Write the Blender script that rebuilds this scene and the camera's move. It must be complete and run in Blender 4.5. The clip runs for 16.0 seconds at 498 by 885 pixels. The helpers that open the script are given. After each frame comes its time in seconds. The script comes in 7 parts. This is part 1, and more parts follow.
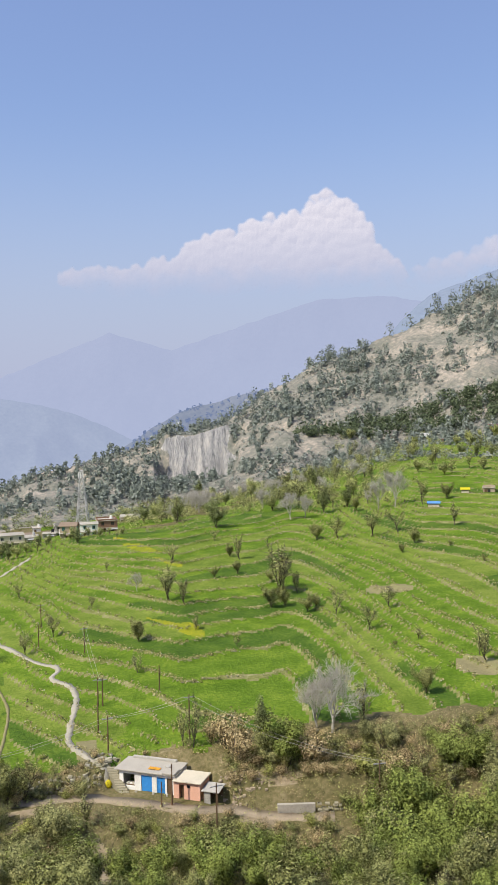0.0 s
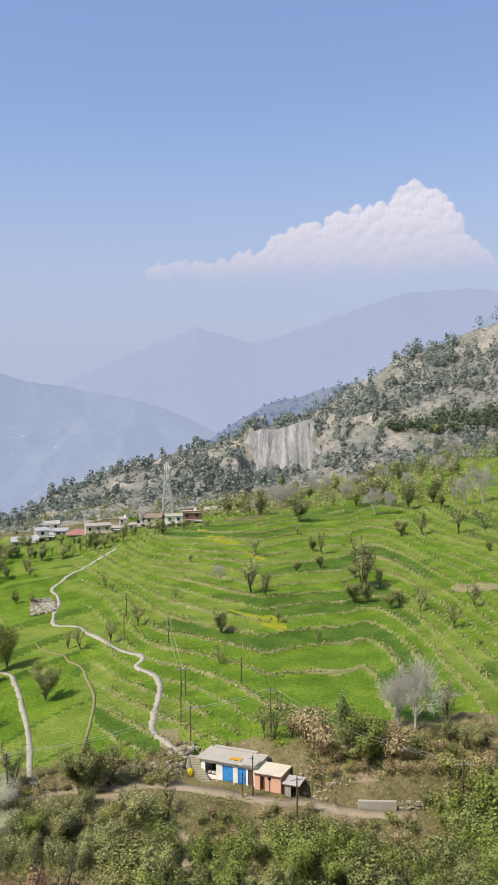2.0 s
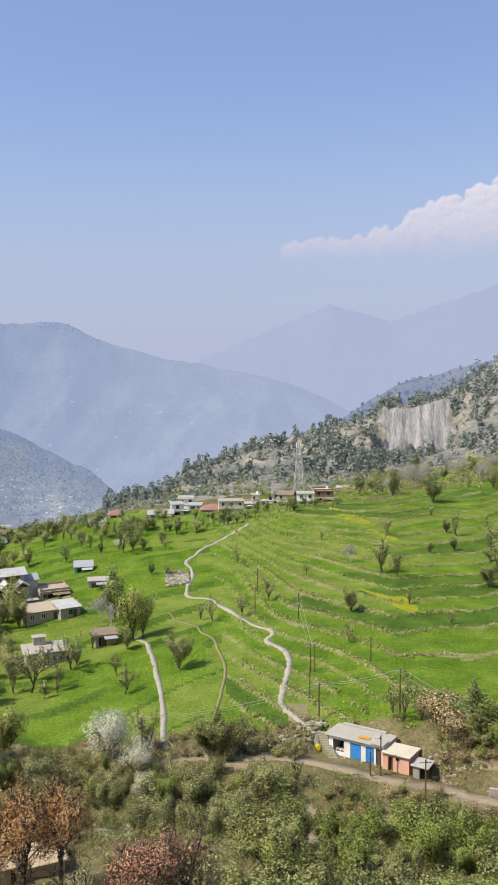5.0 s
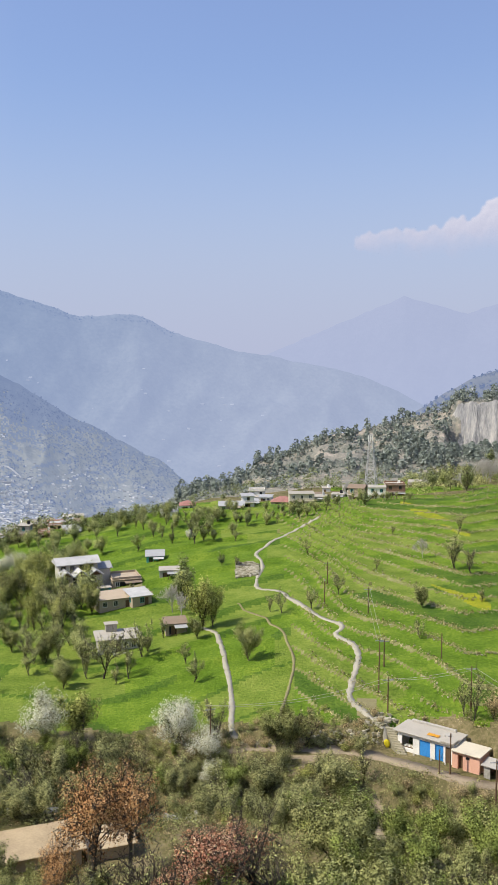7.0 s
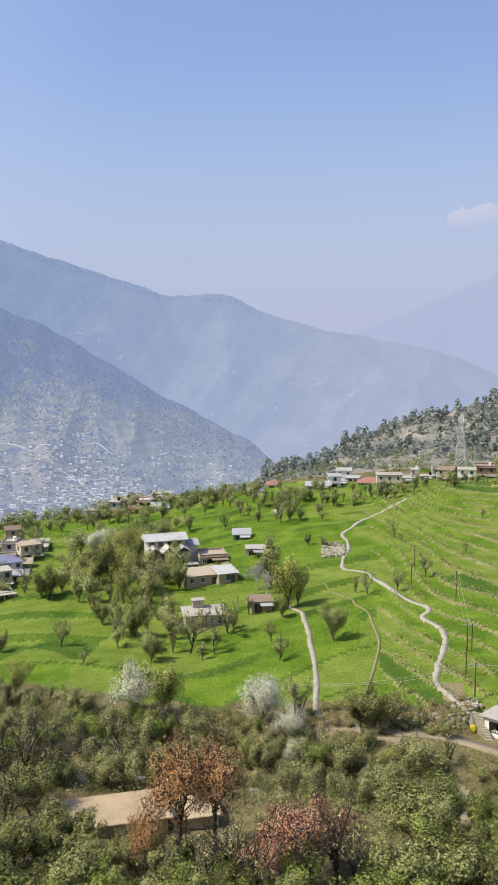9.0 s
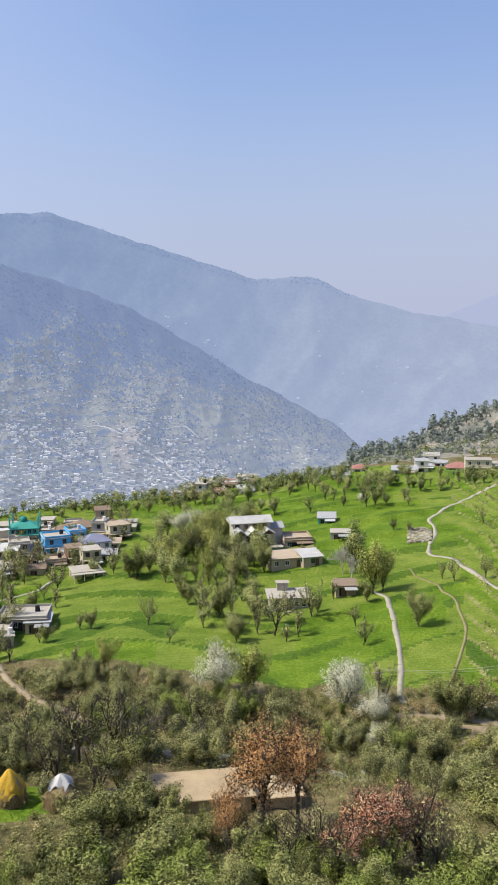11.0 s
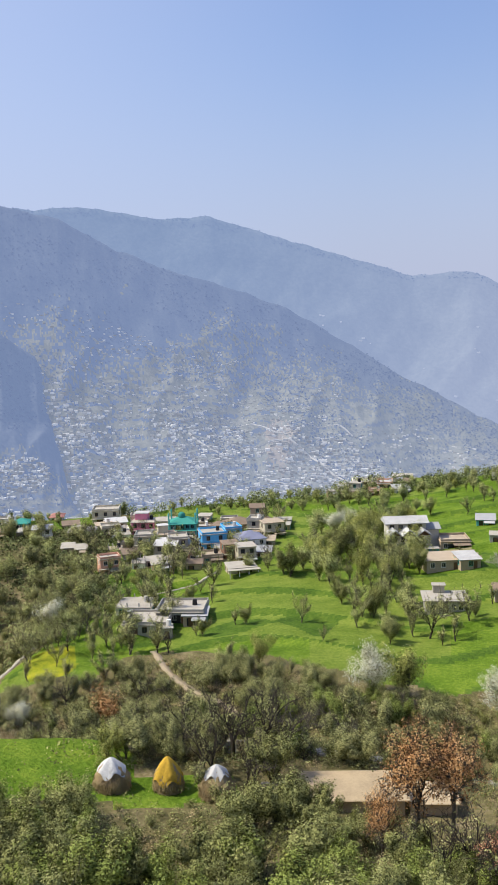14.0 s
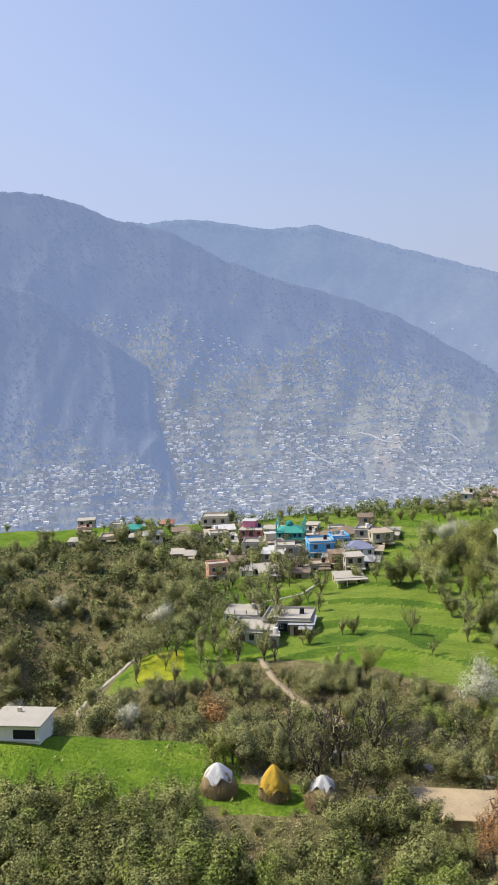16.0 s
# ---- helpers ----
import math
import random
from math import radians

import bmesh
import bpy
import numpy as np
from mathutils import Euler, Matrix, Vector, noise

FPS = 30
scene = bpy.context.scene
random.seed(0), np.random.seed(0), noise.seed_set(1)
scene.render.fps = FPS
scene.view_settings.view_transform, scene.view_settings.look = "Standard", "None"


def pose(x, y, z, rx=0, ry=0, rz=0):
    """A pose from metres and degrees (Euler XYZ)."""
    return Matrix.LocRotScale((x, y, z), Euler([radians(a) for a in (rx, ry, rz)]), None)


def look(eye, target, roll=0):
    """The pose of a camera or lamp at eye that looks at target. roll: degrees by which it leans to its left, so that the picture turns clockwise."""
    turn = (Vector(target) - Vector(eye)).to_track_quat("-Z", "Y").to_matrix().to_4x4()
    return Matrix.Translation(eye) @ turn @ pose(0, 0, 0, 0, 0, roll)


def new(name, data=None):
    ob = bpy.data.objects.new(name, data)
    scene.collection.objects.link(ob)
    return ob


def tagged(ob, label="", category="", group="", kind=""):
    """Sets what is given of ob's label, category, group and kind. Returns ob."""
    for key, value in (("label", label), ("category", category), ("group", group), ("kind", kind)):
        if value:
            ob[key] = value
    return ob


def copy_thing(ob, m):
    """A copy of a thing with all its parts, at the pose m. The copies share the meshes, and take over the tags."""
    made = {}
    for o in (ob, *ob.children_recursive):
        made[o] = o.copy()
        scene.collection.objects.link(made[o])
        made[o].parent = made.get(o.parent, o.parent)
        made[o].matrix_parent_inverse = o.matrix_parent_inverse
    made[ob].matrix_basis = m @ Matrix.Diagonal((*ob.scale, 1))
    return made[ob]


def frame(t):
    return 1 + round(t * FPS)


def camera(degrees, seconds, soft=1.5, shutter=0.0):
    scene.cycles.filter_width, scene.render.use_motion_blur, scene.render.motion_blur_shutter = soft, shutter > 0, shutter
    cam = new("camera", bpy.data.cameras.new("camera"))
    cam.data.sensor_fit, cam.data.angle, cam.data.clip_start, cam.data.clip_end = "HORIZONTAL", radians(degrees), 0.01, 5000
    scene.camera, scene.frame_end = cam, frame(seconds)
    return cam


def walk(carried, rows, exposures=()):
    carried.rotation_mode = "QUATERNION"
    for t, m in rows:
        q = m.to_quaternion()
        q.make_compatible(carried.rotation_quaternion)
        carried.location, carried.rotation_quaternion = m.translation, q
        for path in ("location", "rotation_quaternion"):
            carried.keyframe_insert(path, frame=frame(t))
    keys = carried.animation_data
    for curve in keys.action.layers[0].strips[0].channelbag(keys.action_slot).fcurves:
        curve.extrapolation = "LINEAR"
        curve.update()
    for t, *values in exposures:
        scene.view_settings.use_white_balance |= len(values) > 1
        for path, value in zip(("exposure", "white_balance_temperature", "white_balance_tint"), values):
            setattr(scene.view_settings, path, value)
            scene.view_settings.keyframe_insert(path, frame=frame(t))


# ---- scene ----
EYE, TILT, LEAN = 57.0, -2.4, 1.6
cam = camera(32.06, 16.0, soft=0.55)
# seconds, yaw, pitch, roll of a phone turned on the spot
ROWS = [
    (0.0, 0.00, 0.00, -0.00),
    (0.5, 1.61, -0.00, -0.33),
    (1.0, 2.84, 0.03, -0.40),
    (1.5, 3.88, -0.32, -0.23),
    (2.0, 5.55, -0.43, -0.55),
    (2.5, 7.05, -0.68, -0.73),
    (3.0, 8.60, -0.93, -0.47),
    (3.5, 10.12, -1.14, -0.66),
    (4.0, 11.54, -1.42, -0.83),
    (6.5, 17.98, -2.65, -1.61),
    (7.0, 19.04, -2.64, -1.66),
    (7.5, 20.25, -3.14, -1.77),
    (8.0, 21.67, -3.44, -1.98),
    (8.5, 23.40, -3.78, -1.94),
    (11.0, 30.48, -5.45, -1.82),
    (11.5, 32.86, -5.37, -1.74),
    (12.0, 34.33, -5.50, -1.76),
    (12.5, 35.49, -5.42, -1.72),
    (13.0, 36.56, -5.34, -1.49),
    (13.5, 38.52, -5.59, -1.31),
    (14.0, 40.63, -5.79, -1.07),
    (14.5, 42.26, -5.85, -0.99),
    (15.0, 44.95, -5.36, -0.76),
    (15.5, 46.28, -5.43, -0.71),
    (16.0, 47.76, -5.34, -0.71),
]
walk(cam, [(t, pose(0, 0, EYE, TILT, LEAN, 0) @ pose(0, 0, 0, 90 + pitch, roll, yaw)) for t, yaw, pitch, roll in ROWS], ((0.0, 0.03), (4.0, 0.03), (8.0, 0.06), (11.0, 0.08), (16.0, 0.1)))

# ---- daylight ----
SUN_AZ, SUN_EL = 128.0, 52.0          # degrees to the left of straight ahead, degrees up
world = bpy.data.worlds.new("sky")
scene.world = world
world.use_nodes = True
wn, wl = world.node_tree.nodes, world.node_tree.links
wn.clear()
sky = wn.new("ShaderNodeTexSky")
sky.sky_type = 'NISHITA'
sky.sun_disc = False
sky.sun_elevation = radians(SUN_EL)
sky.sun_rotation = radians(-SUN_AZ)
sky.altitude = 1500
sky.air_density = 1.6
sky.dust_density = 2.4
sky.ozone_density = 3.0
veil = wn.new("ShaderNodeMix")        # blue haze
veil.data_type = 'RGBA'
veil.blend_type = 'ADD'
veil.inputs["Factor"].default_value = 1.0
veil.inputs["B"].default_value = (0.93, 1.14, 2.65, 1)
bg = wn.new("ShaderNodeBackground")
bg.inputs["Strength"].default_value = 0.098
wo = wn.new("ShaderNodeOutputWorld")
wl.new(sky.outputs[0], veil.inputs["A"])
wc = wn.new("ShaderNodeTexCoord")      # pale lilac haze low over the horizon
ws = wn.new("ShaderNodeSeparateXYZ")
wm = wn.new("ShaderNodeMapRange")
wm.interpolation_type = 'SMOOTHSTEP'
wm.inputs["From Min"].default_value = 0.34
wm.inputs["From Max"].default_value = 0.02
wm.inputs["To Max"].default_value = 0.92
low = wn.new("ShaderNodeMix")
low.data_type = 'RGBA'
low.inputs["B"].default_value = (4.5, 4.95, 6.75, 1)
wl.new(wc.outputs["Generated"], ws.inputs[0])
wl.new(ws.outputs[2], wm.inputs[0])
wl.new(wm.outputs[0], low.inputs["Factor"])
wl.new(veil.outputs["Result"], low.inputs["A"])
sunward = wn.new("ShaderNodeVectorMath")  # the hazy air is brighter towards the sun
sunward.operation = 'DOT_PRODUCT'
sunward.inputs[1].default_value = (-math.sin(radians(SUN_AZ)), math.cos(radians(SUN_AZ)), 0)
glare = wn.new("ShaderNodeMapRange")
glare.inputs["From Min"].default_value, glare.inputs["From Max"].default_value = -0.08, 0.5
glare.inputs["To Min"].default_value, glare.inputs["To Max"].default_value = 0.0, 0.75
pale = wn.new("ShaderNodeMix")
pale.data_type = 'RGBA'
pale.inputs["B"].default_value = (5.3, 6.1, 8.5, 1)
wl.new(wc.outputs["Generated"], sunward.inputs[0])
wl.new(sunward.outputs["Value"], glare.inputs[0])
wl.new(glare.outputs[0], pale.inputs["Factor"])
wl.new(low.outputs["Result"], pale.inputs["A"])
wl.new(pale.outputs["Result"], bg.inputs[0])
wl.new(bg.outputs[0], wo.inputs[0])
sun = new("sun", bpy.data.lights.new("sun", 'SUN'))
sun.data.energy = 5.0
sun.data.angle = radians(0.6)
sun.data.color = (1.0, 0.93, 0.8)
sa, se = radians(SUN_AZ), radians(SUN_EL)
sun.matrix_world = look((-200 * math.sin(sa), 200 * math.cos(sa), 300), (-200 * math.sin(sa) + math.sin(sa) * math.cos(se), 200 * math.cos(sa) - math.cos(sa) * math.cos(se), 300 - math.sin(se)))


# ---- materials ----
def lin(c):
    return tuple(((v / 255 + 0.055) / 1.055) ** 2.4 if v > 10 else v / 255 / 12.92 for v in c)


def mat(name, stops, scale=1.0, rough=0.9, bump=0.0, fine=8.0, emit=None, emit_share=0.0, leaf=False, stretch=(1, 1, 1), per_object=0.0, per_island=0.0, metal=0.0, bump_dist=0.1):
    """A weathered surface: two scales of noise run through a row of (position, colour) stops."""
    m = bpy.data.materials.new(name)
    m.use_nodes = True
    n, l = m.node_tree.nodes, m.node_tree.links
    n.clear()
    out = n.new("ShaderNodeOutputMaterial")
    co = n.new("ShaderNodeTexCoord")
    mp = n.new("ShaderNodeMapping")
    mp.inputs["Scale"].default_value = stretch
    l.new(co.outputs["Object"], mp.inputs[0])
    big = n.new("ShaderNodeTexNoise")
    big.inputs["Scale"].default_value = scale
    big.inputs["Detail"].default_value = 4
    small = n.new("ShaderNodeTexNoise")
    small.inputs["Scale"].default_value = scale * fine
    small.inputs["Detail"].default_value = 4
    small.inputs["Roughness"].default_value = 0.65
    l.new(mp.outputs[0], big.inputs["Vector"])
    l.new(mp.outputs[0], small.inputs["Vector"])
    mixf = n.new("ShaderNodeMix")
    mixf.inputs["Factor"].default_value = 0.5
    l.new(big.outputs[0], mixf.inputs["A"])
    l.new(small.outputs[0], mixf.inputs["B"])
    fac = mixf.outputs["Result"]
    for amount, kind in ((per_object, "ShaderNodeObjectInfo"), (per_island, "ShaderNodeNewGeometry")):
        if amount:
            info = n.new(kind)
            src = info.outputs["Random"] if kind == "ShaderNodeObjectInfo" else info.outputs["Random Per Island"]
            mx = n.new("ShaderNodeMix")
            mx.inputs["Factor"].default_value = amount
            l.new(fac, mx.inputs["A"])
            l.new(src, mx.inputs["B"])
            fac = mx.outputs["Result"]
    ramp = n.new("ShaderNodeValToRGB")
    el = ramp.color_ramp.elements
    while len(el) < len(stops):
        el.new(0.5)
    for e, (pos, c) in zip(el, stops):
        e.position, e.color = pos, (*c, 1)
    l.new(fac, ramp.inputs[0])
    b = n.new("ShaderNodeBsdfPrincipled")
    b.inputs["Roughness"].default_value = rough
    b.inputs["Metallic"].default_value = metal
    b.inputs["Specular IOR Level"].default_value = 0.05 if rough >= 0.7 else 0.3
    l.new(ramp.outputs[0], b.inputs["Base Color"])
    if emit:
        b.inputs["Emission Color"].default_value = (*emit, 1)
        b.inputs["Emission Strength"].default_value = emit_share
    if bump:
        bp = n.new("ShaderNodeBump")
        bp.inputs["Strength"].default_value = bump
        bp.inputs["Distance"].default_value = bump_dist
        l.new(small.outputs[0], bp.inputs["Height"])
        l.new(bp.outputs[0], b.inputs["Normal"])
    surf = b.outputs[0]
    if leaf:
        tr = n.new("ShaderNodeBsdfTranslucent")
        l.new(ramp.outputs[0], tr.inputs[0])
        ms = n.new("ShaderNodeMixShader")
        ms.inputs[0].default_value = 0.24
        l.new(surf, ms.inputs[1])
        l.new(tr.outputs[0], ms.inputs[2])
        surf = ms.outputs[0]
    l.new(surf, out.inputs[0])
    return m


G = lambda r, g, b: (r, g, b)
M = {}
M["wheat"] = mat("wheat", [(0.34, G(0.068, 0.13, 0.01)), (0.5, G(0.125, 0.205, 0.02)), (0.66, G(0.22, 0.295, 0.035))], 0.16, 0.85, 0.9, 10, bump_dist=0.7)
M["wheat_dark"] = mat("wheat_dark", [(0.34, G(0.045, 0.09, 0.014)), (0.5, G(0.085, 0.15, 0.02)), (0.66, G(0.15, 0.215, 0.03))], 0.16, 0.85, 0.9, 10, bump_dist=0.7)
M["wheat_light"] = mat("wheat_light", [(0.34, G(0.1, 0.16, 0.018)), (0.5, G(0.165, 0.228, 0.034)), (0.66, G(0.255, 0.3, 0.06))], 0.16, 0.85, 0.9, 10, bump_dist=0.7)
M["mustard"] = mat("mustard", [(0.3, G(0.13, 0.18, 0.018)), (0.5, G(0.24, 0.26, 0.02)), (0.7, G(0.4, 0.36, 0.02))], 0.3, 0.8, 0.6, 8)
M["fallow"] = mat("fallow", [(0.3, G(0.16, 0.15, 0.07)), (0.5, G(0.24, 0.21, 0.11)), (0.7, G(0.25, 0.26, 0.1))], 0.2, 0.95, 0.5, 10)
M["verge"] = mat("verge", [(0.3, G(0.1, 0.12, 0.026)), (0.46, G(0.165, 0.175, 0.055)), (0.58, G(0.25, 0.24, 0.105)), (0.74, G(0.4, 0.375, 0.22))], 0.5, 0.95, 0.8, 8)
M["soil"] = mat("soil", [(0.3, G(0.07, 0.07, 0.028)), (0.45, G(0.12, 0.107, 0.046)), (0.58, G(0.2, 0.165, 0.085)), (0.75, G(0.37, 0.3, 0.19))], 0.2, 0.95, 0.8, 9)
M["slip"] = mat("slip", [(0.3, G(0.2, 0.16, 0.1)), (0.5, G(0.34, 0.27, 0.175)), (0.7, G(0.46, 0.39, 0.27))], 0.3, 0.95, 1.0, 7, bump_dist=0.5)
# rock tones lightened for the haze in front of the hill
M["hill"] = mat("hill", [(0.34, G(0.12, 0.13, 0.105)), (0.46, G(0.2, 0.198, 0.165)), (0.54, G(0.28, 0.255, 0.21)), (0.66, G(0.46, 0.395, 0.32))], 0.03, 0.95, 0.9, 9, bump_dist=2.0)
M["cliff"] = mat("cliff", [(0.36, G(0.22, 0.22, 0.22)), (0.5, G(0.37, 0.362, 0.35)), (0.64, G(0.54, 0.51, 0.47))], 0.2, 0.95, 1.0, 6, stretch=(1, 0.3, 0.1), bump_dist=2.5)
M["valley"] = mat("valley", [(0.35, G(0.16, 0.19, 0.2)), (0.5, G(0.24, 0.27, 0.28)), (0.7, G(0.34, 0.36, 0.38))], 0.01, 0.95, 0.5, 8)


def part(name, bm, material, parent=None, label=""):
    """Links a bmesh as one mesh object, under a thing or a part."""
    me = bpy.data.meshes.new(name)
    bm.to_mesh(me)
    bm.free()
    me.materials.append(material)
    ob = new(name, me)
    if parent:
        ob.parent = parent
    if label:
        ob["label"] = label
    return ob


def mesh_np(name, verts, quads, materials, index=None, smooth=True):
    """A mesh object straight from arrays of vertices and faces."""
    me = bpy.data.meshes.new(name)
    k = quads.shape[1]
    me.vertices.add(len(verts))
    me.vertices.foreach_set("co", np.asarray(verts, np.float32).ravel())
    me.loops.add(quads.size)
    me.loops.foreach_set("vertex_index", quads.astype(np.int32).ravel())
    me.polygons.add(len(quads))
    me.polygons.foreach_set("loop_start", np.arange(len(quads), dtype=np.int32) * k)
    me.polygons.foreach_set("loop_total", np.full(len(quads), k, np.int32))
    if index is not None:
        me.polygons.foreach_set("material_index", np.asarray(index, np.int32))
    me.polygons.foreach_set("use_smooth", np.full(len(quads), smooth))
    for m in materials:
        me.materials.append(m)
    me.update()
    me.validate()
    return new(name, me)


# ---- the lie of the land ----
def tan(d):
    return np.tan(np.radians(d))


def glide(a, xs, ys):
    return np.interp(a, xs, ys)


WAVES = {}


def waves(x, y, seed, size, octaves=4):
    """Smooth rolling noise from turned sine waves, about -1 to 1."""
    if (seed, octaves) not in WAVES:
        WAVES[seed, octaves] = np.random.RandomState(seed).uniform(0, 1, (octaves, 4, 3)).tolist()
    total, amp = 0.0, 1.0
    for rows in WAVES[seed, octaves]:
        t = 0.0
        for th, ph, f in rows:
            k = 6.283 / size * (0.7 + 0.6 * f)
            t = t + np.sin(math.cos(6.283 * th) * k * x + math.sin(6.283 * th) * k * y + 6.283 * ph)
        total = total + amp * t / 2.2
        amp, size = amp * 0.5, size * 0.47
    return total / 1.6


AZ = np.concatenate([np.arange(-180, -36, 4.0), np.arange(-36, 0.5, 0.22), np.arange(0.5, 7.0, 0.09), np.arange(7.0, 74, 0.22), np.arange(74, 179, 4.0), [180.0]])
RR = np.concatenate([[0.01, 1.2], np.arange(2.5, 80, 2.5), np.arange(80, 130, 1.0), np.arange(130, 360, 1.0), np.arange(360, 620, 3.0), np.arange(620, 684, 7), np.arange(684, 726, 1.5), np.arange(726, 1000, 7), np.geomspace(1000, 4900, 34)])


def land(az, r):
    """Height before terracing: knots along each bearing, from the steep slope under the viewpoint to the valley behind."""
    e = EYE
    r1 = glide(az, [-30, 10, 20, 30, 40, 56, 66], [112, 113, 118, 122, 127, 130, 132])
    z1 = glide(az, [-30, 10, 20, 30, 40, 56, 66], [-4, -5, -6, -7.5, -9, -12, -15])
    r2 = glide(az, [-30, -16, -9, -2, 5, 10, 16, 25, 34, 38, 47, 52, 60, 70], [134, 134, 136, 137, 134, 133, 134, 138, 145, 155, 173, 160, 165, 175])
    z2 = e + r2 * tan(glide(az, [-30, -16, -9, -2, 5, 10, 16, 25, 30, 34, 38, 47, 52, 60, 70], [-18.8, -19.5, -20.1, -21, -21.8, -22.6, -22.8, -23.1, -23.0, -22.4, -21.3, -20, -21.6, -21.1, -21]))
    r3 = glide(az, [-30, -15, -11, -6.5, -1, 5, 12, 20, 25, 30, 35, 46, 52, 63], [600, 600, 560, 470, 330, 300, 300, 320, 340, 360, 350, 330, 320, 330])
    z3 = e + r3 * tan(glide(az, [-30, -15.6, -11, -6.5, -1.3, 5.5, 12, 16, 20, 25, 30, 33, 36, 46, 52, 63], [-1.6, -2.3, -2.6, -4.2, -7.2, -8.1, -8.4, -8.8, -8.8, -8.7, -8.9, -9.2, -10.0, -10.7, -11.0, -10.6]))
    r4 = glide(az, [-30, -9, -1, 5, 16, 24, 27, 32], [640, 620, 530, 500, 470, 480, 470, 460])
    z4 = e + r4 * tan(glide(az, [-30, -16, -9.5, -2, 1.7, 5.5, 11, 16, 23, 25, 29, 34], [-1.4, -1.9, -3.2, -4.9, -5.9, -6.6, -7.1, -7.4, -8.2, -9.5, -15, -18]))
    r5 = glide(az, [-30, -10, 3, 9, 20, 27], [960, 900, 820, 740, 660, 600])
    z5 = e + r5 * tan(glide(az, [-30, -16, -14, -9.7, -7.5, -2.3, 0.4, 3.4, 9, 12.6, 16.2, 18, 20, 23.3, 25, 27, 31, 36], [11, 7.4, 6.5, 4.9, 3.8, 1.8, 0.0, -1.7, -2.7, -3.6, -4.7, -5.4, -6.4, -7.4, -8.0, -10.5, -18, -20]))
    zero = 0 * az
    rk = [zero, zero + 1.5, zero + 6, zero + 42, zero + 78, r1 - 14, r1, r2, r3, r4, r5, r5 + 350, zero + 2000, zero + 4900]
    zn = glide(az, [20, 45, 56, 66], [1.0, 3.0, 6.0, 8.0])
    zk = [zero + 55.4, zero + 55.2, zero + 50.0, zero + 17, zero + 3.0, zn, z1, z2, z3, z4, z5, np.minimum(z5 - 60, -150), zero - 320, zero - 325]
    z = zero * r
    for k in range(len(rk) - 1):
        f = np.clip((r - rk[k]) / (rk[k + 1] - rk[k]), 0, 1)
        z = np.where((r >= rk[k]) & (r <= rk[k + 1]), zk[k] + (zk[k + 1] - zk[k]) * f, z)
    back = np.clip((np.abs(az - 20) - 95) / 50, 0, 1)
    back = back * back * (3 - 2 * back)
    return z * (1 - back) + back * (55.4 + np.minimum(r, 1500) * 0.28)


A2, R2 = np.meshgrid(AZ, RR, indexing="ij")
ZS = land(A2, R2)
for _ in range(5):
    ZS[:, 1:-1] = 0.25 * ZS[:, :-2] + 0.5 * ZS[:, 1:-1] + 0.25 * ZS[:, 2:]
for _ in range(12):
    ZS[1:-1] = 0.25 * ZS[:-2] + 0.5 * ZS[1:-1] + 0.25 * ZS[2:]
X2, Y2 = -R2 * np.sin(np.radians(A2)), R2 * np.cos(np.radians(A2))
in_field = np.clip((R2 - 136) / 10, 0, 1) * np.clip((R2 * -1 + np.interp(A2, [-30, -11, -1, 12, 50], [640, 600, 420, 350, 340])) / 40, 0, 1) * np.interp(A2, [-40, -34, 50, 54], [0, 1, 1, 0])
rough_here = np.interp(R2, [0, 20, 90, 122, 140, 330, 520, 800, 1200, 4900], [0, 0.6, 0.6, 0.8, 0.6, 0.8, 1.5, 3.0, 10, 25])
ZS += rough_here * (1 - in_field) * waves(X2, Y2, 5, 46.0, 3) + in_field * 0.75 * waves(X2, Y2, 6, 85.0, 1)
gorge = np.interp(A2, [49, 54, 58, 62, 68, 90, 110], [0, 4, 19, 38, 46, 46, 0])
ZS -= gorge * np.exp(-((R2 - np.interp(A2, [50, 58, 66], [236, 218, 205])) / np.interp(A2, [50, 60, 70], [26, 34, 40])) ** 2)
gully = np.interp(R2, [480, 620, 860, 1000], [0, 1, 0.6, 0]) * np.interp(A2, [-40, -30, 24, 28], [0, 1, 1, 0])
ZS -= gully * 7.0 * np.abs(waves(X2 * 1.0 + Y2 * 0.25, Y2 * 0.25, 9, 75.0, 3))
# the fluted cliff in the side of the rocky hill
cliff_at = np.interp(A2, [0.7, 1.5, 5.6, 6.4], [0, 1, 1, 0])
cliff_r = 688 + 3.2 * np.abs(waves(A2 * 12.2, R2 * 0.12, 301, 9.0, 3)) + 2.5 * waves(A2 * 12.2, R2 * 0.1, 302, 26.0, 2) + np.interp(A2, [1.0, 3.3, 3.7, 6.0], [-4, -6, 3, 7])
up_cliff = np.clip((R2 - cliff_r) / 27.0, 0, 1)
foot_z = EYE + np.minimum(R2, 700) * tan(np.interp(A2, [0.5, 5.5], [-4.6, -5.4]))
top_z = EYE + 716 * tan(np.interp(A2, [0.5, 1.3, 3.4, 3.7, 5.9, 6.5], [-0.9, -1.15, -1.75, -1.85, -1.7, -2.3])) + 0.008 * (R2 - 716)
carved = np.where(R2 < 560, ZS, foot_z + (top_z - foot_z) * up_cliff ** 0.85)
ZS += cliff_at * np.interp(R2, [555, 600, 790, 850], [0, 1, 1, 0]) * (carved - ZS)
bench_r = np.interp(A2, [-8, -4, -0.3, 2.3, 4, 6.5, 10.2, 14, 18, 22], [122, 122.5, 122.5, 124.5, 125, 127.3, 130, 130.6, 131.5, 132])
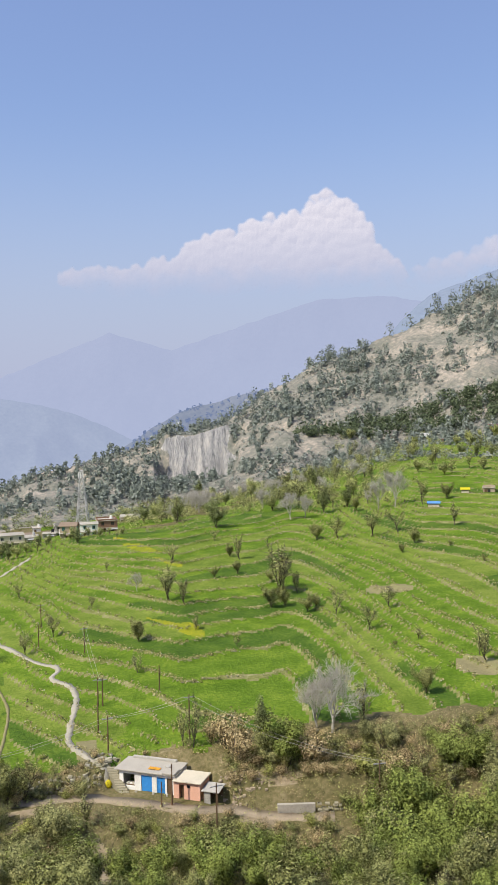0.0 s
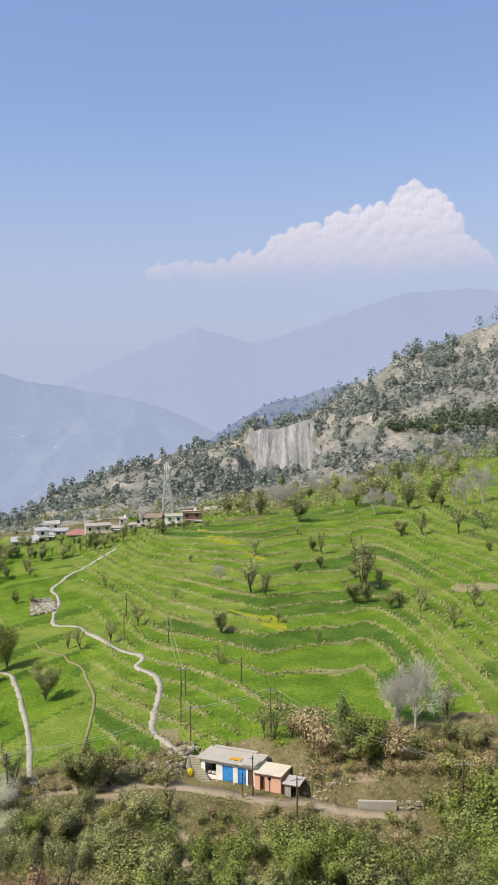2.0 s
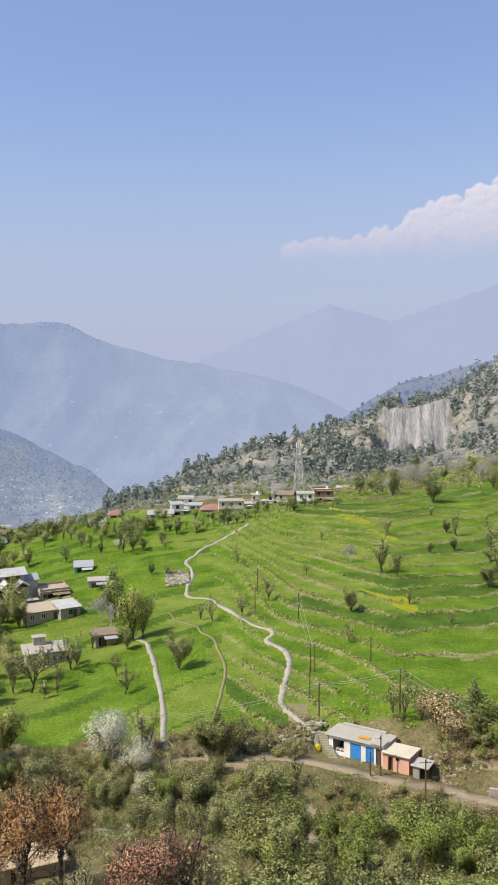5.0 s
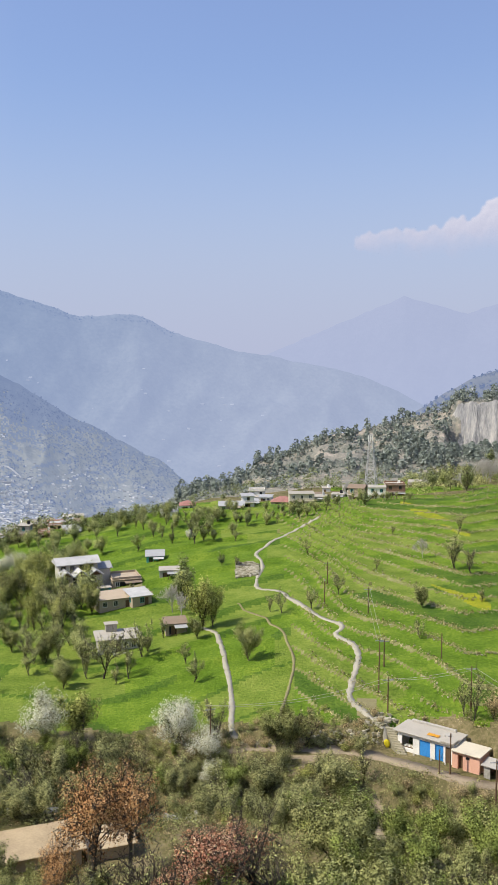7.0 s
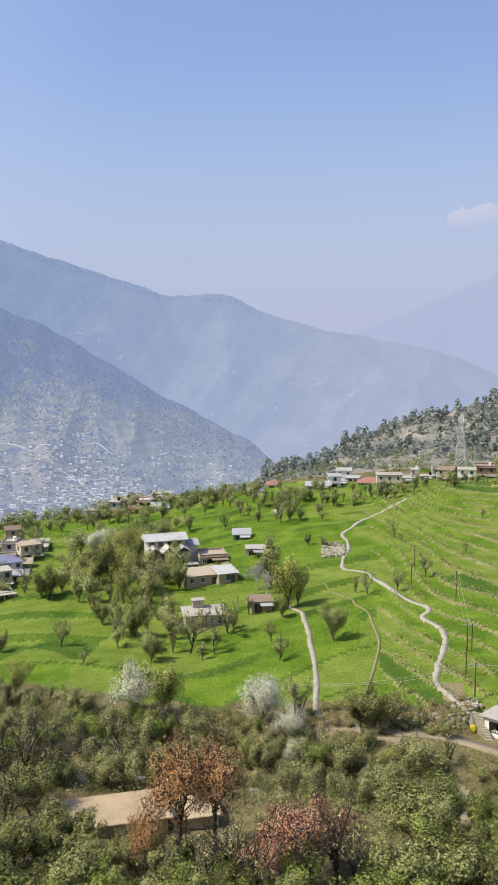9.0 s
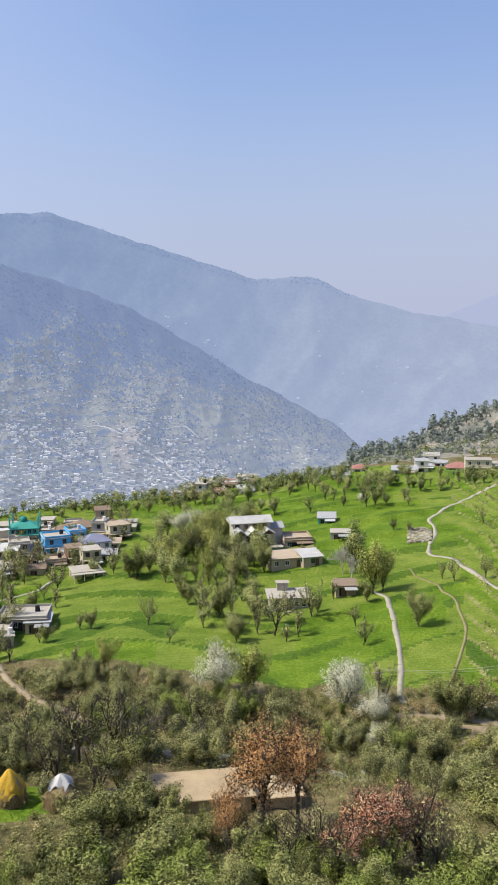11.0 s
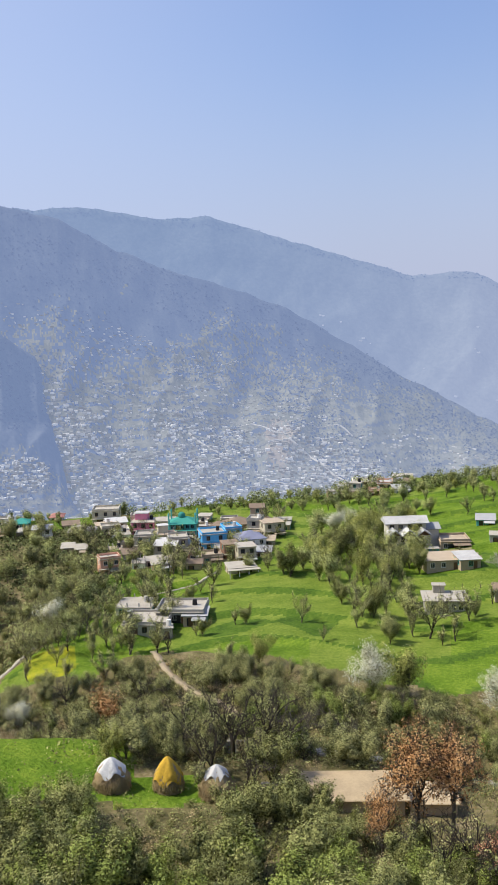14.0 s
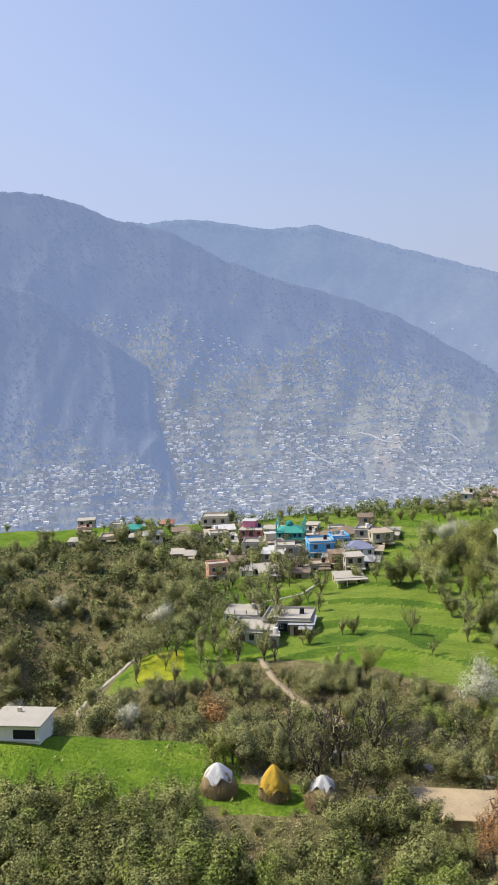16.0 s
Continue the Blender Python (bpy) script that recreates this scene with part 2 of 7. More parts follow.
bench_z = np.interp(A2, [-8, -4, 0, 4, 14, 22], [-1.6, -2.0, -1.9, -1.1, -1.0, -1.2])
behind = np.interp(A2, [-6, -4.2, -3.6, -1.2, -0.8, 3.0, 3.6, 9.6, 10.4], [1.8, 1.8, 1.8, 1.8, 1.8, 1.8, 6.2, 6.2, 1.8])
off = np.where(R2 > bench_r, np.maximum(R2 - bench_r - behind, 0), np.maximum(bench_r - R2 - 2.2, 0))
on_bench = np.clip(1 - off / 1.6, 0, 1) * np.interp(A2, [-8, -6, 19, 22], [0, 1, 1, 0])
ZS = ZS * (1 - on_bench) + bench_z * on_bench
near_bench = np.clip(1 - np.abs(R2 - np.interp(A2, [26, 42], [98, 101])) / 5, 0, 1) ** 0.5 * np.interp(A2, [24, 27, 41, 44], [0, 1, 1, 0])
ZS = ZS * (1 - near_bench) + np.interp(A2, [26, 42], [0.4, 1.6]) * near_bench
FIELD = np.clip((R2 - np.interp(A2, [-30, 2.5, 3.5, 9.8, 11.5, 18, 34, 47, 50, 52, 60], [137, 137, 133.6, 133.6, 135.5, 137, 147, 175, 172, 163, 168]) - 1.5 * np.sin(A2 * 1.3)) / 2.5, 0, 1) * np.clip((np.interp(A2, [-30, -11, -1, 5, 12, 25, 40, 47, 51, 55, 58], [660, 610, 430, 350, 345, 420, 400, 390, 250, 198, 172]) + 6 * np.sin(A2 * 0.9) - R2) / 8, 0, 1) * np.interp(A2, [-40, -34, 59, 61], [0, 1, 1, 0])
STEP = 0.68
lev = ZS / STEP
fl = np.floor(lev)
fr = lev - fl
ZT = STEP * (fl + 0.12 * fr + 0.88 * np.clip((fr - 0.84) / 0.16, 0, 1))
stepped = FIELD * np.interp(A2 - R2 * 0.008, [13.5, 16.5], [1, 0])
lev2 = (R2 + 9 * np.sin(A2 * 0.23 + 1) + 5 * waves(X2, Y2, 12, 120.0, 2)) / 17.0
fr2 = lev2 - np.floor(lev2)
ZP = ZS + 1.2 * (np.clip((fr2 - 0.86) / 0.14, 0, 1) - fr2)
Z2 = ZS + (ZT - ZS) * stepped + (ZP - ZS) * np.clip(FIELD - stepped, 0, 1) * np.clip((R2 - 150) / 20, 0, 1)


def ground(x, y):
    """Height of the finished ground under a place."""
    r, az = math.hypot(x, y), math.degrees(math.atan2(-x, y))
    i = min(max(int(np.searchsorted(AZ, az)) - 1, 0), len(AZ) - 2)
    j = min(max(int(np.searchsorted(RR, r)) - 1, 0), len(RR) - 2)
    u = min(max((az - AZ[i]) / (AZ[i + 1] - AZ[i]), 0), 1)
    v = min(max((r - RR[j]) / (RR[j + 1] - RR[j]), 0), 1)
    return float((Z2[i, j] * (1 - v) + Z2[i, j + 1] * v) * (1 - u) + (Z2[i + 1, j] * (1 - v) + Z2[i + 1, j + 1] * v) * u)


def at(az, r, lift=0.0):
    x, y = -r * math.sin(radians(az)), r * math.cos(radians(az))
    return Vector((x, y, ground(x, y) + lift))


na, nr = A2.shape
ids = np.arange(na * nr).reshape(na, nr)
quads = np.stack([ids[:-1, :-1], ids[1:, :-1], ids[1:, 1:], ids[:-1, 1:]], -1).reshape(-1, 4)[:, ::-1]
ca, cr = (A2[:-1, :-1] + 0.1), R2[:-1, :-1]
cz, cf, cfr, cfl = ZS[:-1, :-1], FIELD[:-1, :-1], fr[:-1, :-1], fl[:-1, :-1]
cx, cy = X2[:-1, :-1], Y2[:-1, :-1]
along = np.floor((cx * 0.75 - cy * 0.66 + 6 * np.sin(cy / 23) + cfl * 17.3) / 42)
hsh = np.mod(np.sin(cfl * 12.9898 + along * 78.233) * 43758.5453, 1.0)
flat = ca > 15 + cr * 0.008
crop = np.where(hsh < 0.5, 0, np.where(hsh < 0.72, 1, 2))
strips = np.sin(cx * 0.11 + 0.35 * np.sin(cy * 0.045) + cy * 0.035)
crop = np.where(flat, np.where(strips < -0.45, 2, 0), crop)
def plot(az, r, da, dr, skew=0.0):
    u, v = (ca - az) / da, (cr - r - skew * (ca - az)) / dr
    return (np.abs(u) ** 3 + np.abs(v) ** 3 + 0.15 * np.sin(cx * 0.6) * np.sin(cy * 0.5)) < 1
for az, r, da, dr, skew, what in ((5.4, 199, 2.0, 5, 5.0, 3), (7.0, 274, 2.2, 6, 10.0, 3), (-9.0, 214.5, 1.6, 4, 1, 4), (-14.6, 157, 1.5, 4.5, 1, 4), (11.4, 141.5, 0.7, 3.5, 0, 4), (4.6, 268, 1.6, 11, 0, 2), (9.6, 262, 1.1, 8, 0, 2), (27.7, 226, 1.9, 9, 0, 4), (43.5, 258, 3.2, 16, 0, 4), (47.5, 262, 2.0, 18, 0, 4)):
    crop = np.where(plot(az, r, da, dr, skew) & ((what == 4) | (np.mod(cfl, 2) == 0) | (cfr < 0.4)), what, crop)
mi = np.full(ca.shape, 5)
vx = 0.895 + 0.03 * np.sin(cx * 0.31 + cy * 0.23) - 0.03 * np.sin(cx * 0.13)
verge = (cfr > np.where(flat, vx + 0.05, vx))
cl2, cf2 = np.floor(lev2)[:-1, :-1], fr2[:-1, :-1]
h2 = np.mod(np.sin(cl2 * 12.9898 + np.floor((ca + 2 * np.sin(cl2 * 2.3)) / 6.5) * 78.233) * 43758.5453, 1.0)
crop = np.where(flat & (crop < 3), np.where(waves(cx, cy, 88, 46.0, 2) + 0.5 * np.sin(cl2 * 2.1) > 1.0, 1, np.where(h2 < 0.5, 0, 2)), crop)
verge = np.where(flat, (cf2 > 0.9 + 0.06 * np.sin(cx * 0.11)) & (h2 > 0.3), verge)
mi = np.where(cf > 0.5, np.where(verge, np.where(flat, 1, 6), crop), mi)
mi = np.where(plot(54.6, 176, 1.7, 9) & (cf > 0.3), 3, mi)
wob = waves(cx, cy, 55, 22.0, 2)
ledge = (ca > 49.5 + 1.5 * wob) & (ca < 80) & (cr > 97.5 + 1.5 * wob) & (cr < 116 + 2 * wob) & (cr > 97.5 + 0.4 * np.maximum(0, ca - 52))
mi = np.where(ledge, 0, mi)
mi = np.where((ca > 42 + wob) & (ca <= 51) & (cr > 96 + wob) & (cr < 103 + wob), 0, mi)
far_green = (cr > 335) & (cr < 480) & (ca > -2) & (ca < 14) & (waves(cx, cy, 77, 60.0, 2) > 0.1)
mi = np.where(far_green, 0, mi)
back_green = (cr > 300) & (cr < 372) & (ca > 50) & (ca < 75)
mi = np.where(back_green, 0, mi)
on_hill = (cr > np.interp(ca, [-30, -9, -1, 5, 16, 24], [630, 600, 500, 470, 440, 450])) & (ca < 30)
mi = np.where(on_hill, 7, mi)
scar = (ca > 1.25 + 0.3 * np.sin(cr / 5)) & (ca < 5.8 + 0.4 * np.sin(cr / 6)) & (cr > 672 + 14 * np.sin(ca * 4.1)) & (cr < 719)
mi = np.where(scar, 8, mi)
mi = np.where((cr > 1000) | ((ca > 30) & (cr > 420)), 9, mi)
slip_edge = 0.5 * waves(cx, cy, 66, 7.0, 2)
mi = np.where((mi == 5) & (plot(11.0, 113.5, 0.8, 6.5, 0.5) | plot(0.2, 119.5, 1.3, 2.2, 0.5) | plot(-1.6, 128.0, 1.6, 2.2) | plot(15.5, 126.5, 1.6, 2.0)) & (slip_edge > -0.3), 10, mi)
terrain = mesh_np("ground", np.stack([X2, Y2, Z2], -1).reshape(-1, 3), quads, [M[k] for k in ("wheat", "wheat_dark", "wheat_light", "mustard", "fallow", "soil", "verge", "hill", "cliff", "valley", "slip")], mi.ravel())
tagged(terrain, "terraced green hillside above a scrubby ravine and hazy valley", "ground", kind="structure")


# ---- mountains behind ----
def ridge(name, label, bearings, elevations, r_top, r_foot, z_foot, material, seed, relief, bare=None, forest=None, terraces=None, fine=0.2):
    a = np.arange(bearings[0], bearings[-1] + 0.01, fine)
    k = np.concatenate([np.linspace(0, 1, int(12 / fine)), np.linspace(1.03, 1.5, 12)])
    aa, kk = np.meshgrid(a, k, indexing="ij")
    rr = r_foot + (r_top - r_foot) * np.minimum(kk, 1) + 600 * np.maximum(kk - 1, 0)
    top = EYE + r_top * tan(np.interp(aa, bearings, elevations))
    xx, yy = -rr * np.sin(np.radians(aa)), rr * np.cos(np.radians(aa))
    up = np.where(kk <= 1, np.power(np.minimum(kk, 1), 1.15), np.maximum(0, 1 - (kk - 1) * 1.6))
    zz = z_foot + (top - z_foot) * up
    mid = np.sin(np.clip(kk, 0, 1) * math.pi) ** 0.7
    side = np.radians(aa) * r_top
    zz -= relief * mid * np.abs(waves(side + 0.3 * zz, zz * 0.75 - 0.25 * side, seed, 820.0, 4))
    zz += 4.0 * waves(side, yy * 0.6, seed + 1, 120.0, 4) - 1.5 * np.abs(waves(side, zz, seed + 2, 30.0, 2))
    speck = np.random.RandomState(seed).uniform(-1, 1, aa.shape)
    n0, n1 = aa.shape
    idx = np.arange(n0 * n1).reshape(n0, n1)
    q = np.stack([idx[:-1, :-1], idx[1:, :-1], idx[1:, 1:], idx[:-1, 1:]], -1).reshape(-1, 4)[:, ::-1]
    mats, index = [material], None
    if bare:
        mats = [material, bare[0]]
        n = 0.8 * waves(side, zz * 3, seed + 7, 70.0, 3) + 0.5 * speck
        index = ((((aa - bare[1] + 1.6 * (kk - bare[2])) / bare[3]) ** 2 + ((kk - bare[2]) / bare[4]) ** 2 + n) < 1)[:-1, :-1].astype(int).ravel()
    if forest:
        n = 0.13 * waves(side + 0.4 * zz, zz, seed + 9, 420.0, 5) + 0.08 * waves(side, zz * 1.6, seed + 10, 55.0, 2) + 0.12 * speck
        wood = (kk > np.interp(aa, forest[1], forest[2]) + n)[:-1, :-1].astype(int).ravel()
        index = wood * len(mats) if index is None else np.where(wood > 0, len(mats), index)
        mats = mats + [forest[0]]
    if terraces:                      # pale stepped fields and dark hedges between them
        strip = np.sin(zz / 3.4 + 2.2 * waves(side, zz * 0.5, seed + 11, 160.0, 3)) + 0.9 * waves(side, zz * 2.5, seed + 12, 90.0, 3) + 0.7 * speck
        open_land = (index == 0) & (kk[:-1, :-1].ravel() < 0.75)
        index = np.where(open_land & (strip[:-1, :-1].ravel() > 0.75), len(mats), np.where(open_land & (strip[:-1, :-1].ravel() < -0.9), len(mats) - 1, index))
        mats = mats + [terraces]
    ob = mesh_np(name, np.stack([xx, yy, zz], -1).reshape(-1, 3), q, mats, index)
    tagged(ob, label, "mountain", kind="structure")
    return aa, kk, xx, yy, zz


# aerial haze is put into these mountain materials as emission
def hazy(name, dark, light, glow, share, scale, east_haze=None):
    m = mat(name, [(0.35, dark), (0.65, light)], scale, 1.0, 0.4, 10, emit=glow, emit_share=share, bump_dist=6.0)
    if east_haze:                         # smoky valley haze put into the emission, thicker to the east
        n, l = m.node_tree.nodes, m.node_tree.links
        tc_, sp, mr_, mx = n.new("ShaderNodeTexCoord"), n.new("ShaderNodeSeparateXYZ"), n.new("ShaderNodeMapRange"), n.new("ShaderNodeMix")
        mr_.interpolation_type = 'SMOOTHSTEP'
        mr_.inputs["From Min"].default_value, mr_.inputs["From Max"].default_value = east_haze[0], east_haze[1]
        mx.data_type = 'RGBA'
        mx.inputs["A"].default_value, mx.inputs["B"].default_value = (*glow, 1), (*east_haze[2], 1)
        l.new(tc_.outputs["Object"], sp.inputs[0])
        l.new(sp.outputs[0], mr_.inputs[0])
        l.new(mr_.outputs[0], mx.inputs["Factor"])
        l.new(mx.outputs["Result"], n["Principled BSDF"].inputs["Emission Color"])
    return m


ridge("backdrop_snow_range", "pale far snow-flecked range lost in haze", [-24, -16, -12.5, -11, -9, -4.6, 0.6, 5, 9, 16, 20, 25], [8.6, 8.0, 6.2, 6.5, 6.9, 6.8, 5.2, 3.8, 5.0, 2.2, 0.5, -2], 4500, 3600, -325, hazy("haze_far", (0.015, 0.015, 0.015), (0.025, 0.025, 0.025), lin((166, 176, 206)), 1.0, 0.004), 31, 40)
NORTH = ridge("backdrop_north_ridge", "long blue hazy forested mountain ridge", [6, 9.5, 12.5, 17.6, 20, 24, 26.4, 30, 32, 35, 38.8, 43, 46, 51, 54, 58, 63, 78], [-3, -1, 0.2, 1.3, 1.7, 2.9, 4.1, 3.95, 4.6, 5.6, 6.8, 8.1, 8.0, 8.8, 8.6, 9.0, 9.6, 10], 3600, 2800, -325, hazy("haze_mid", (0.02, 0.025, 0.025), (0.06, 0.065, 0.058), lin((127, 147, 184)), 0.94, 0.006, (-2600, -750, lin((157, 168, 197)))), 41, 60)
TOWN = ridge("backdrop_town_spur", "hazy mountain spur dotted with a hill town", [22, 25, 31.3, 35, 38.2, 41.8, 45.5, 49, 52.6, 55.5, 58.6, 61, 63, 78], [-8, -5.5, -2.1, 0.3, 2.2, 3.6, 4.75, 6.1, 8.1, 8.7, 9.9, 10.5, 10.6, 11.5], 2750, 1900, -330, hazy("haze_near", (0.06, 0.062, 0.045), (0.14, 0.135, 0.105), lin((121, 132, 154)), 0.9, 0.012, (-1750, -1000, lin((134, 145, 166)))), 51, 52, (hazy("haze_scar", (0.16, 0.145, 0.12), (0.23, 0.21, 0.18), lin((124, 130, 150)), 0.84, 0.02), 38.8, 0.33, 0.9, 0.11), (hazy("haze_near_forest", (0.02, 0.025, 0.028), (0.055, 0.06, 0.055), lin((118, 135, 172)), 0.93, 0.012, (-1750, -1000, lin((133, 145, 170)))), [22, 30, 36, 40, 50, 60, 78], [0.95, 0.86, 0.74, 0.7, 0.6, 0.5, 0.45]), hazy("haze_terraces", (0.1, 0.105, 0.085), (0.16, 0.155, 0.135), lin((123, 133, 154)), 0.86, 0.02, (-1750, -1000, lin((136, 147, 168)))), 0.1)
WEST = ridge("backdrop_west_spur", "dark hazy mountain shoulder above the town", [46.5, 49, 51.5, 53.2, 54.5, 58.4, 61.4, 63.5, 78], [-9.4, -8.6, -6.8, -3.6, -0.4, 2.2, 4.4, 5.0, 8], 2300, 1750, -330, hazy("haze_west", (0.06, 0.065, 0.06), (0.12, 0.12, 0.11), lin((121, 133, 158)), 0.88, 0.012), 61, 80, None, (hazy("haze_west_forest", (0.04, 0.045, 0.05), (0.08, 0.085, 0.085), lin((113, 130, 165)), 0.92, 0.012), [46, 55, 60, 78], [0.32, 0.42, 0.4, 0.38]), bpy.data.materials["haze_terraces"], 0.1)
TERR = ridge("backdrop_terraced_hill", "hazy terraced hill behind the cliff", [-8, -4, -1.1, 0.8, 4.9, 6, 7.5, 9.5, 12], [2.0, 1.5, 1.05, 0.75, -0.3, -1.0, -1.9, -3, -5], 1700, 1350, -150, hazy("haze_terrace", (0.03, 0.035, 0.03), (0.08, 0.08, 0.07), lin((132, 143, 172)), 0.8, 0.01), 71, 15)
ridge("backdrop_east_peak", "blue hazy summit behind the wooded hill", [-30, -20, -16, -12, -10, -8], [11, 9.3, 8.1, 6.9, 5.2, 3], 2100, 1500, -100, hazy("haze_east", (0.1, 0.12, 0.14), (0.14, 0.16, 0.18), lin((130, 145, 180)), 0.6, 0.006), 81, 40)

# ---- trees and shrubs ----
import collections

M["bark"] = mat("bark", [(0.3, G(0.04, 0.033, 0.026)), (0.55, G(0.1, 0.085, 0.067)), (0.75, G(0.2, 0.172, 0.14))], 1.5, 0.95, 0.8, 6, per_object=0.3)
M["bark_pale"] = mat("bark_pale", [(0.3, G(0.34, 0.31, 0.26)), (0.7, G(0.6, 0.57, 0.5))], 1.2, 0.9, 0.6, 6)
LEAF = {
    "olive": [(0.15, G(0.135, 0.141, 0.050)), (0.5, G(0.271, 0.279, 0.098)), (0.85, G(0.380, 0.389, 0.154))],
    "green": [(0.15, G(0.116, 0.138, 0.032)), (0.5, G(0.233, 0.275, 0.066)), (0.85, G(0.326, 0.385, 0.101))],
    "orchard": [(0.15, G(0.180, 0.188, 0.069)), (0.5, G(0.360, 0.375, 0.139)), (0.85, G(0.503, 0.525, 0.214))],
    "lopped": [(0.15, G(0.2, 0.2, 0.08)), (0.5, G(0.4, 0.4, 0.16)), (0.85, G(0.56, 0.56, 0.24))],
    "blossom": [(0.2, G(0.260, 0.291, 0.120)), (0.4, G(0.550, 0.543, 0.344)), (0.6, G(0.780, 0.747, 0.568)), (0.85, G(0.840, 0.795, 0.636))],
    "rust": [(0.15, G(0.34, 0.16, 0.06)), (0.5, G(0.53, 0.275, 0.11)), (0.85, G(0.65, 0.42, 0.2))],
    "red": [(0.15, G(0.520, 0.186, 0.099)), (0.5, G(0.728, 0.304, 0.180)), (0.85, G(0.832, 0.539, 0.342))],
    "gold": [(0.15, G(0.175, 0.184, 0.050)), (0.5, G(0.340, 0.351, 0.099)), (0.85, G(0.478, 0.486, 0.149))],
    "dark": [(0.15, G(0.105, 0.119, 0.046)), (0.5, G(0.210, 0.238, 0.091)), (0.85, G(0.315, 0.355, 0.149))],
    "dry": [(0.15, G(0.198, 0.143, 0.069)), (0.5, G(0.435, 0.335, 0.171)), (0.85, G(0.658, 0.534, 0.298))],
}
LEAF["oak"] = [(0.15, G(0.134, 0.143, 0.061)), (0.5, G(0.279, 0.287, 0.115)), (0.85, G(0.449, 0.437, 0.190))]
LEAF["bank"] = [(0.15, G(0.156, 0.157, 0.057)), (0.5, G(0.313, 0.312, 0.113)), (0.85, G(0.437, 0.439, 0.175))]
LEAF["verge"] = [(0.15, G(0.156, 0.159, 0.052)), (0.5, G(0.312, 0.281, 0.109)), (0.85, G(0.468, 0.403, 0.207))]
for k, stops in LEAF.items():
    dull, bright = tuple(v * 0.42 for v in stops[0][1]), tuple(min(v * 1.18, 0.85) for v in stops[-1][1])
    stops = [(0.27, dull), *stops[1:-1], (0.73, bright)]
    M["leaf_" + k] = mat("leaf_" + k, stops, 0.6, 0.7, 0, 5, leaf=True, per_island=0.55, per_object=0.25)


def tubes(segments, sides=5):
    """Tapered limbs as one array mesh: rows of start, end, start radius, end radius."""
    s = np.array([(*a, *b, r, q) for a, b, r, q in segments])
    p, e, r0, r1 = s[:, :3], s[:, 3:6], s[:, 6], s[:, 7]
    d = e - p
    d /= np.linalg.norm(d, axis=1)[:, None] + 1e-9
    ref = np.where(np.abs(d[:, 2:3]) > 0.9, [[1.0, 0, 0]], [[0, 0, 1.0]])
    u = np.cross(d, ref)
    u /= np.linalg.norm(u, axis=1)[:, None] + 1e-9
    v = np.cross(d, u)
    th = np.arange(sides) * 2 * math.pi / sides
    ring = np.cos(th)[None, :, None] * u[:, None] + np.sin(th)[None, :, None] * v[:, None]
    verts = np.concatenate([p[:, None] + ring * r0[:, None, None], e[:, None] + ring * r1[:, None, None]], 1)
    n = len(s)
    i = np.arange(sides)
    f = np.stack([i, (i + 1) % sides, sides + (i + 1) % sides, sides + i], -1)
    faces = (np.arange(n)[:, None, None] * 2 * sides + f[None]).reshape(-1, 4)
    return verts.reshape(-1, 3), faces


def leaves(rng, centres, radii, count, size, heart=None):
    """Small kite-shaped leaf sprays scattered in balls round the centres."""
    k = rng.randint(0, len(centres), count)
    d = rng.normal(size=(count, 3))
    d /= np.linalg.norm(d, axis=1)[:, None]
    c = np.asarray(centres)[k] + d * (np.asarray(radii)[k] * rng.uniform(0.3, 1.0, count) ** 0.45)[:, None]
    o = d + np.array([0, 0, 0.3]) if heart is None else (c - heart) / (np.linalg.norm(c - heart, axis=1)[:, None] + 1e-6) + 0.45 * d
    o = o + rng.normal(size=(count, 3)) * 0.3
    o /= np.linalg.norm(o, axis=1)[:, None] + 1e-9
    a = rng.normal(size=(count, 3))
    a -= o * (a * o).sum(1)[:, None]
    a /= np.linalg.norm(a, axis=1)[:, None] + 1e-9
    b = np.cross(o, a)
    b /= np.linalg.norm(b, axis=1)[:, None] + 1e-9
    s = size * rng.uniform(0.55, 1.35, count)[:, None]
    bend = d * s * 0.25
    verts = np.stack([c - a * s, c - b * s * 0.75 + bend, c + a * s * 0.8 + b * s * 0.4], 1)
    return verts.reshape(-1, 3), np.arange(count * 3).reshape(-1, 3)


def grow(rng, p, d, length, radius, depth, out, tips, up, spread, kids):
    """One limb in two crooked pieces, then its own limbs."""
    mid = p + d * length * 0.5
    d2 = d + rng.normal(size=3) * 0.16 + np.array([0, 0, up])
    d2 /= np.linalg.norm(d2)
    end = mid + d2 * length * 0.5
    out.append((p, mid, radius, radius * 0.82))
    out.append((mid, end, radius * 0.82, radius * 0.62))
    if depth <= 1:
        tips.append(end)
        if depth == 0:
            tips.append(mid)
            return
    for k in range(kids):
        t = rng.normal(size=3)
        t -= d2 * t.dot(d2)
        t /= np.linalg.norm(t) + 1e-9
        nd = d2 + t * spread * rng.uniform(0.6, 1.3)
        nd /= np.linalg.norm(nd)
        grow(rng, end if k else mid, nd, length * rng.uniform(0.6, 0.85), radius * 0.55, depth - 1, out, tips, up, spread, kids)


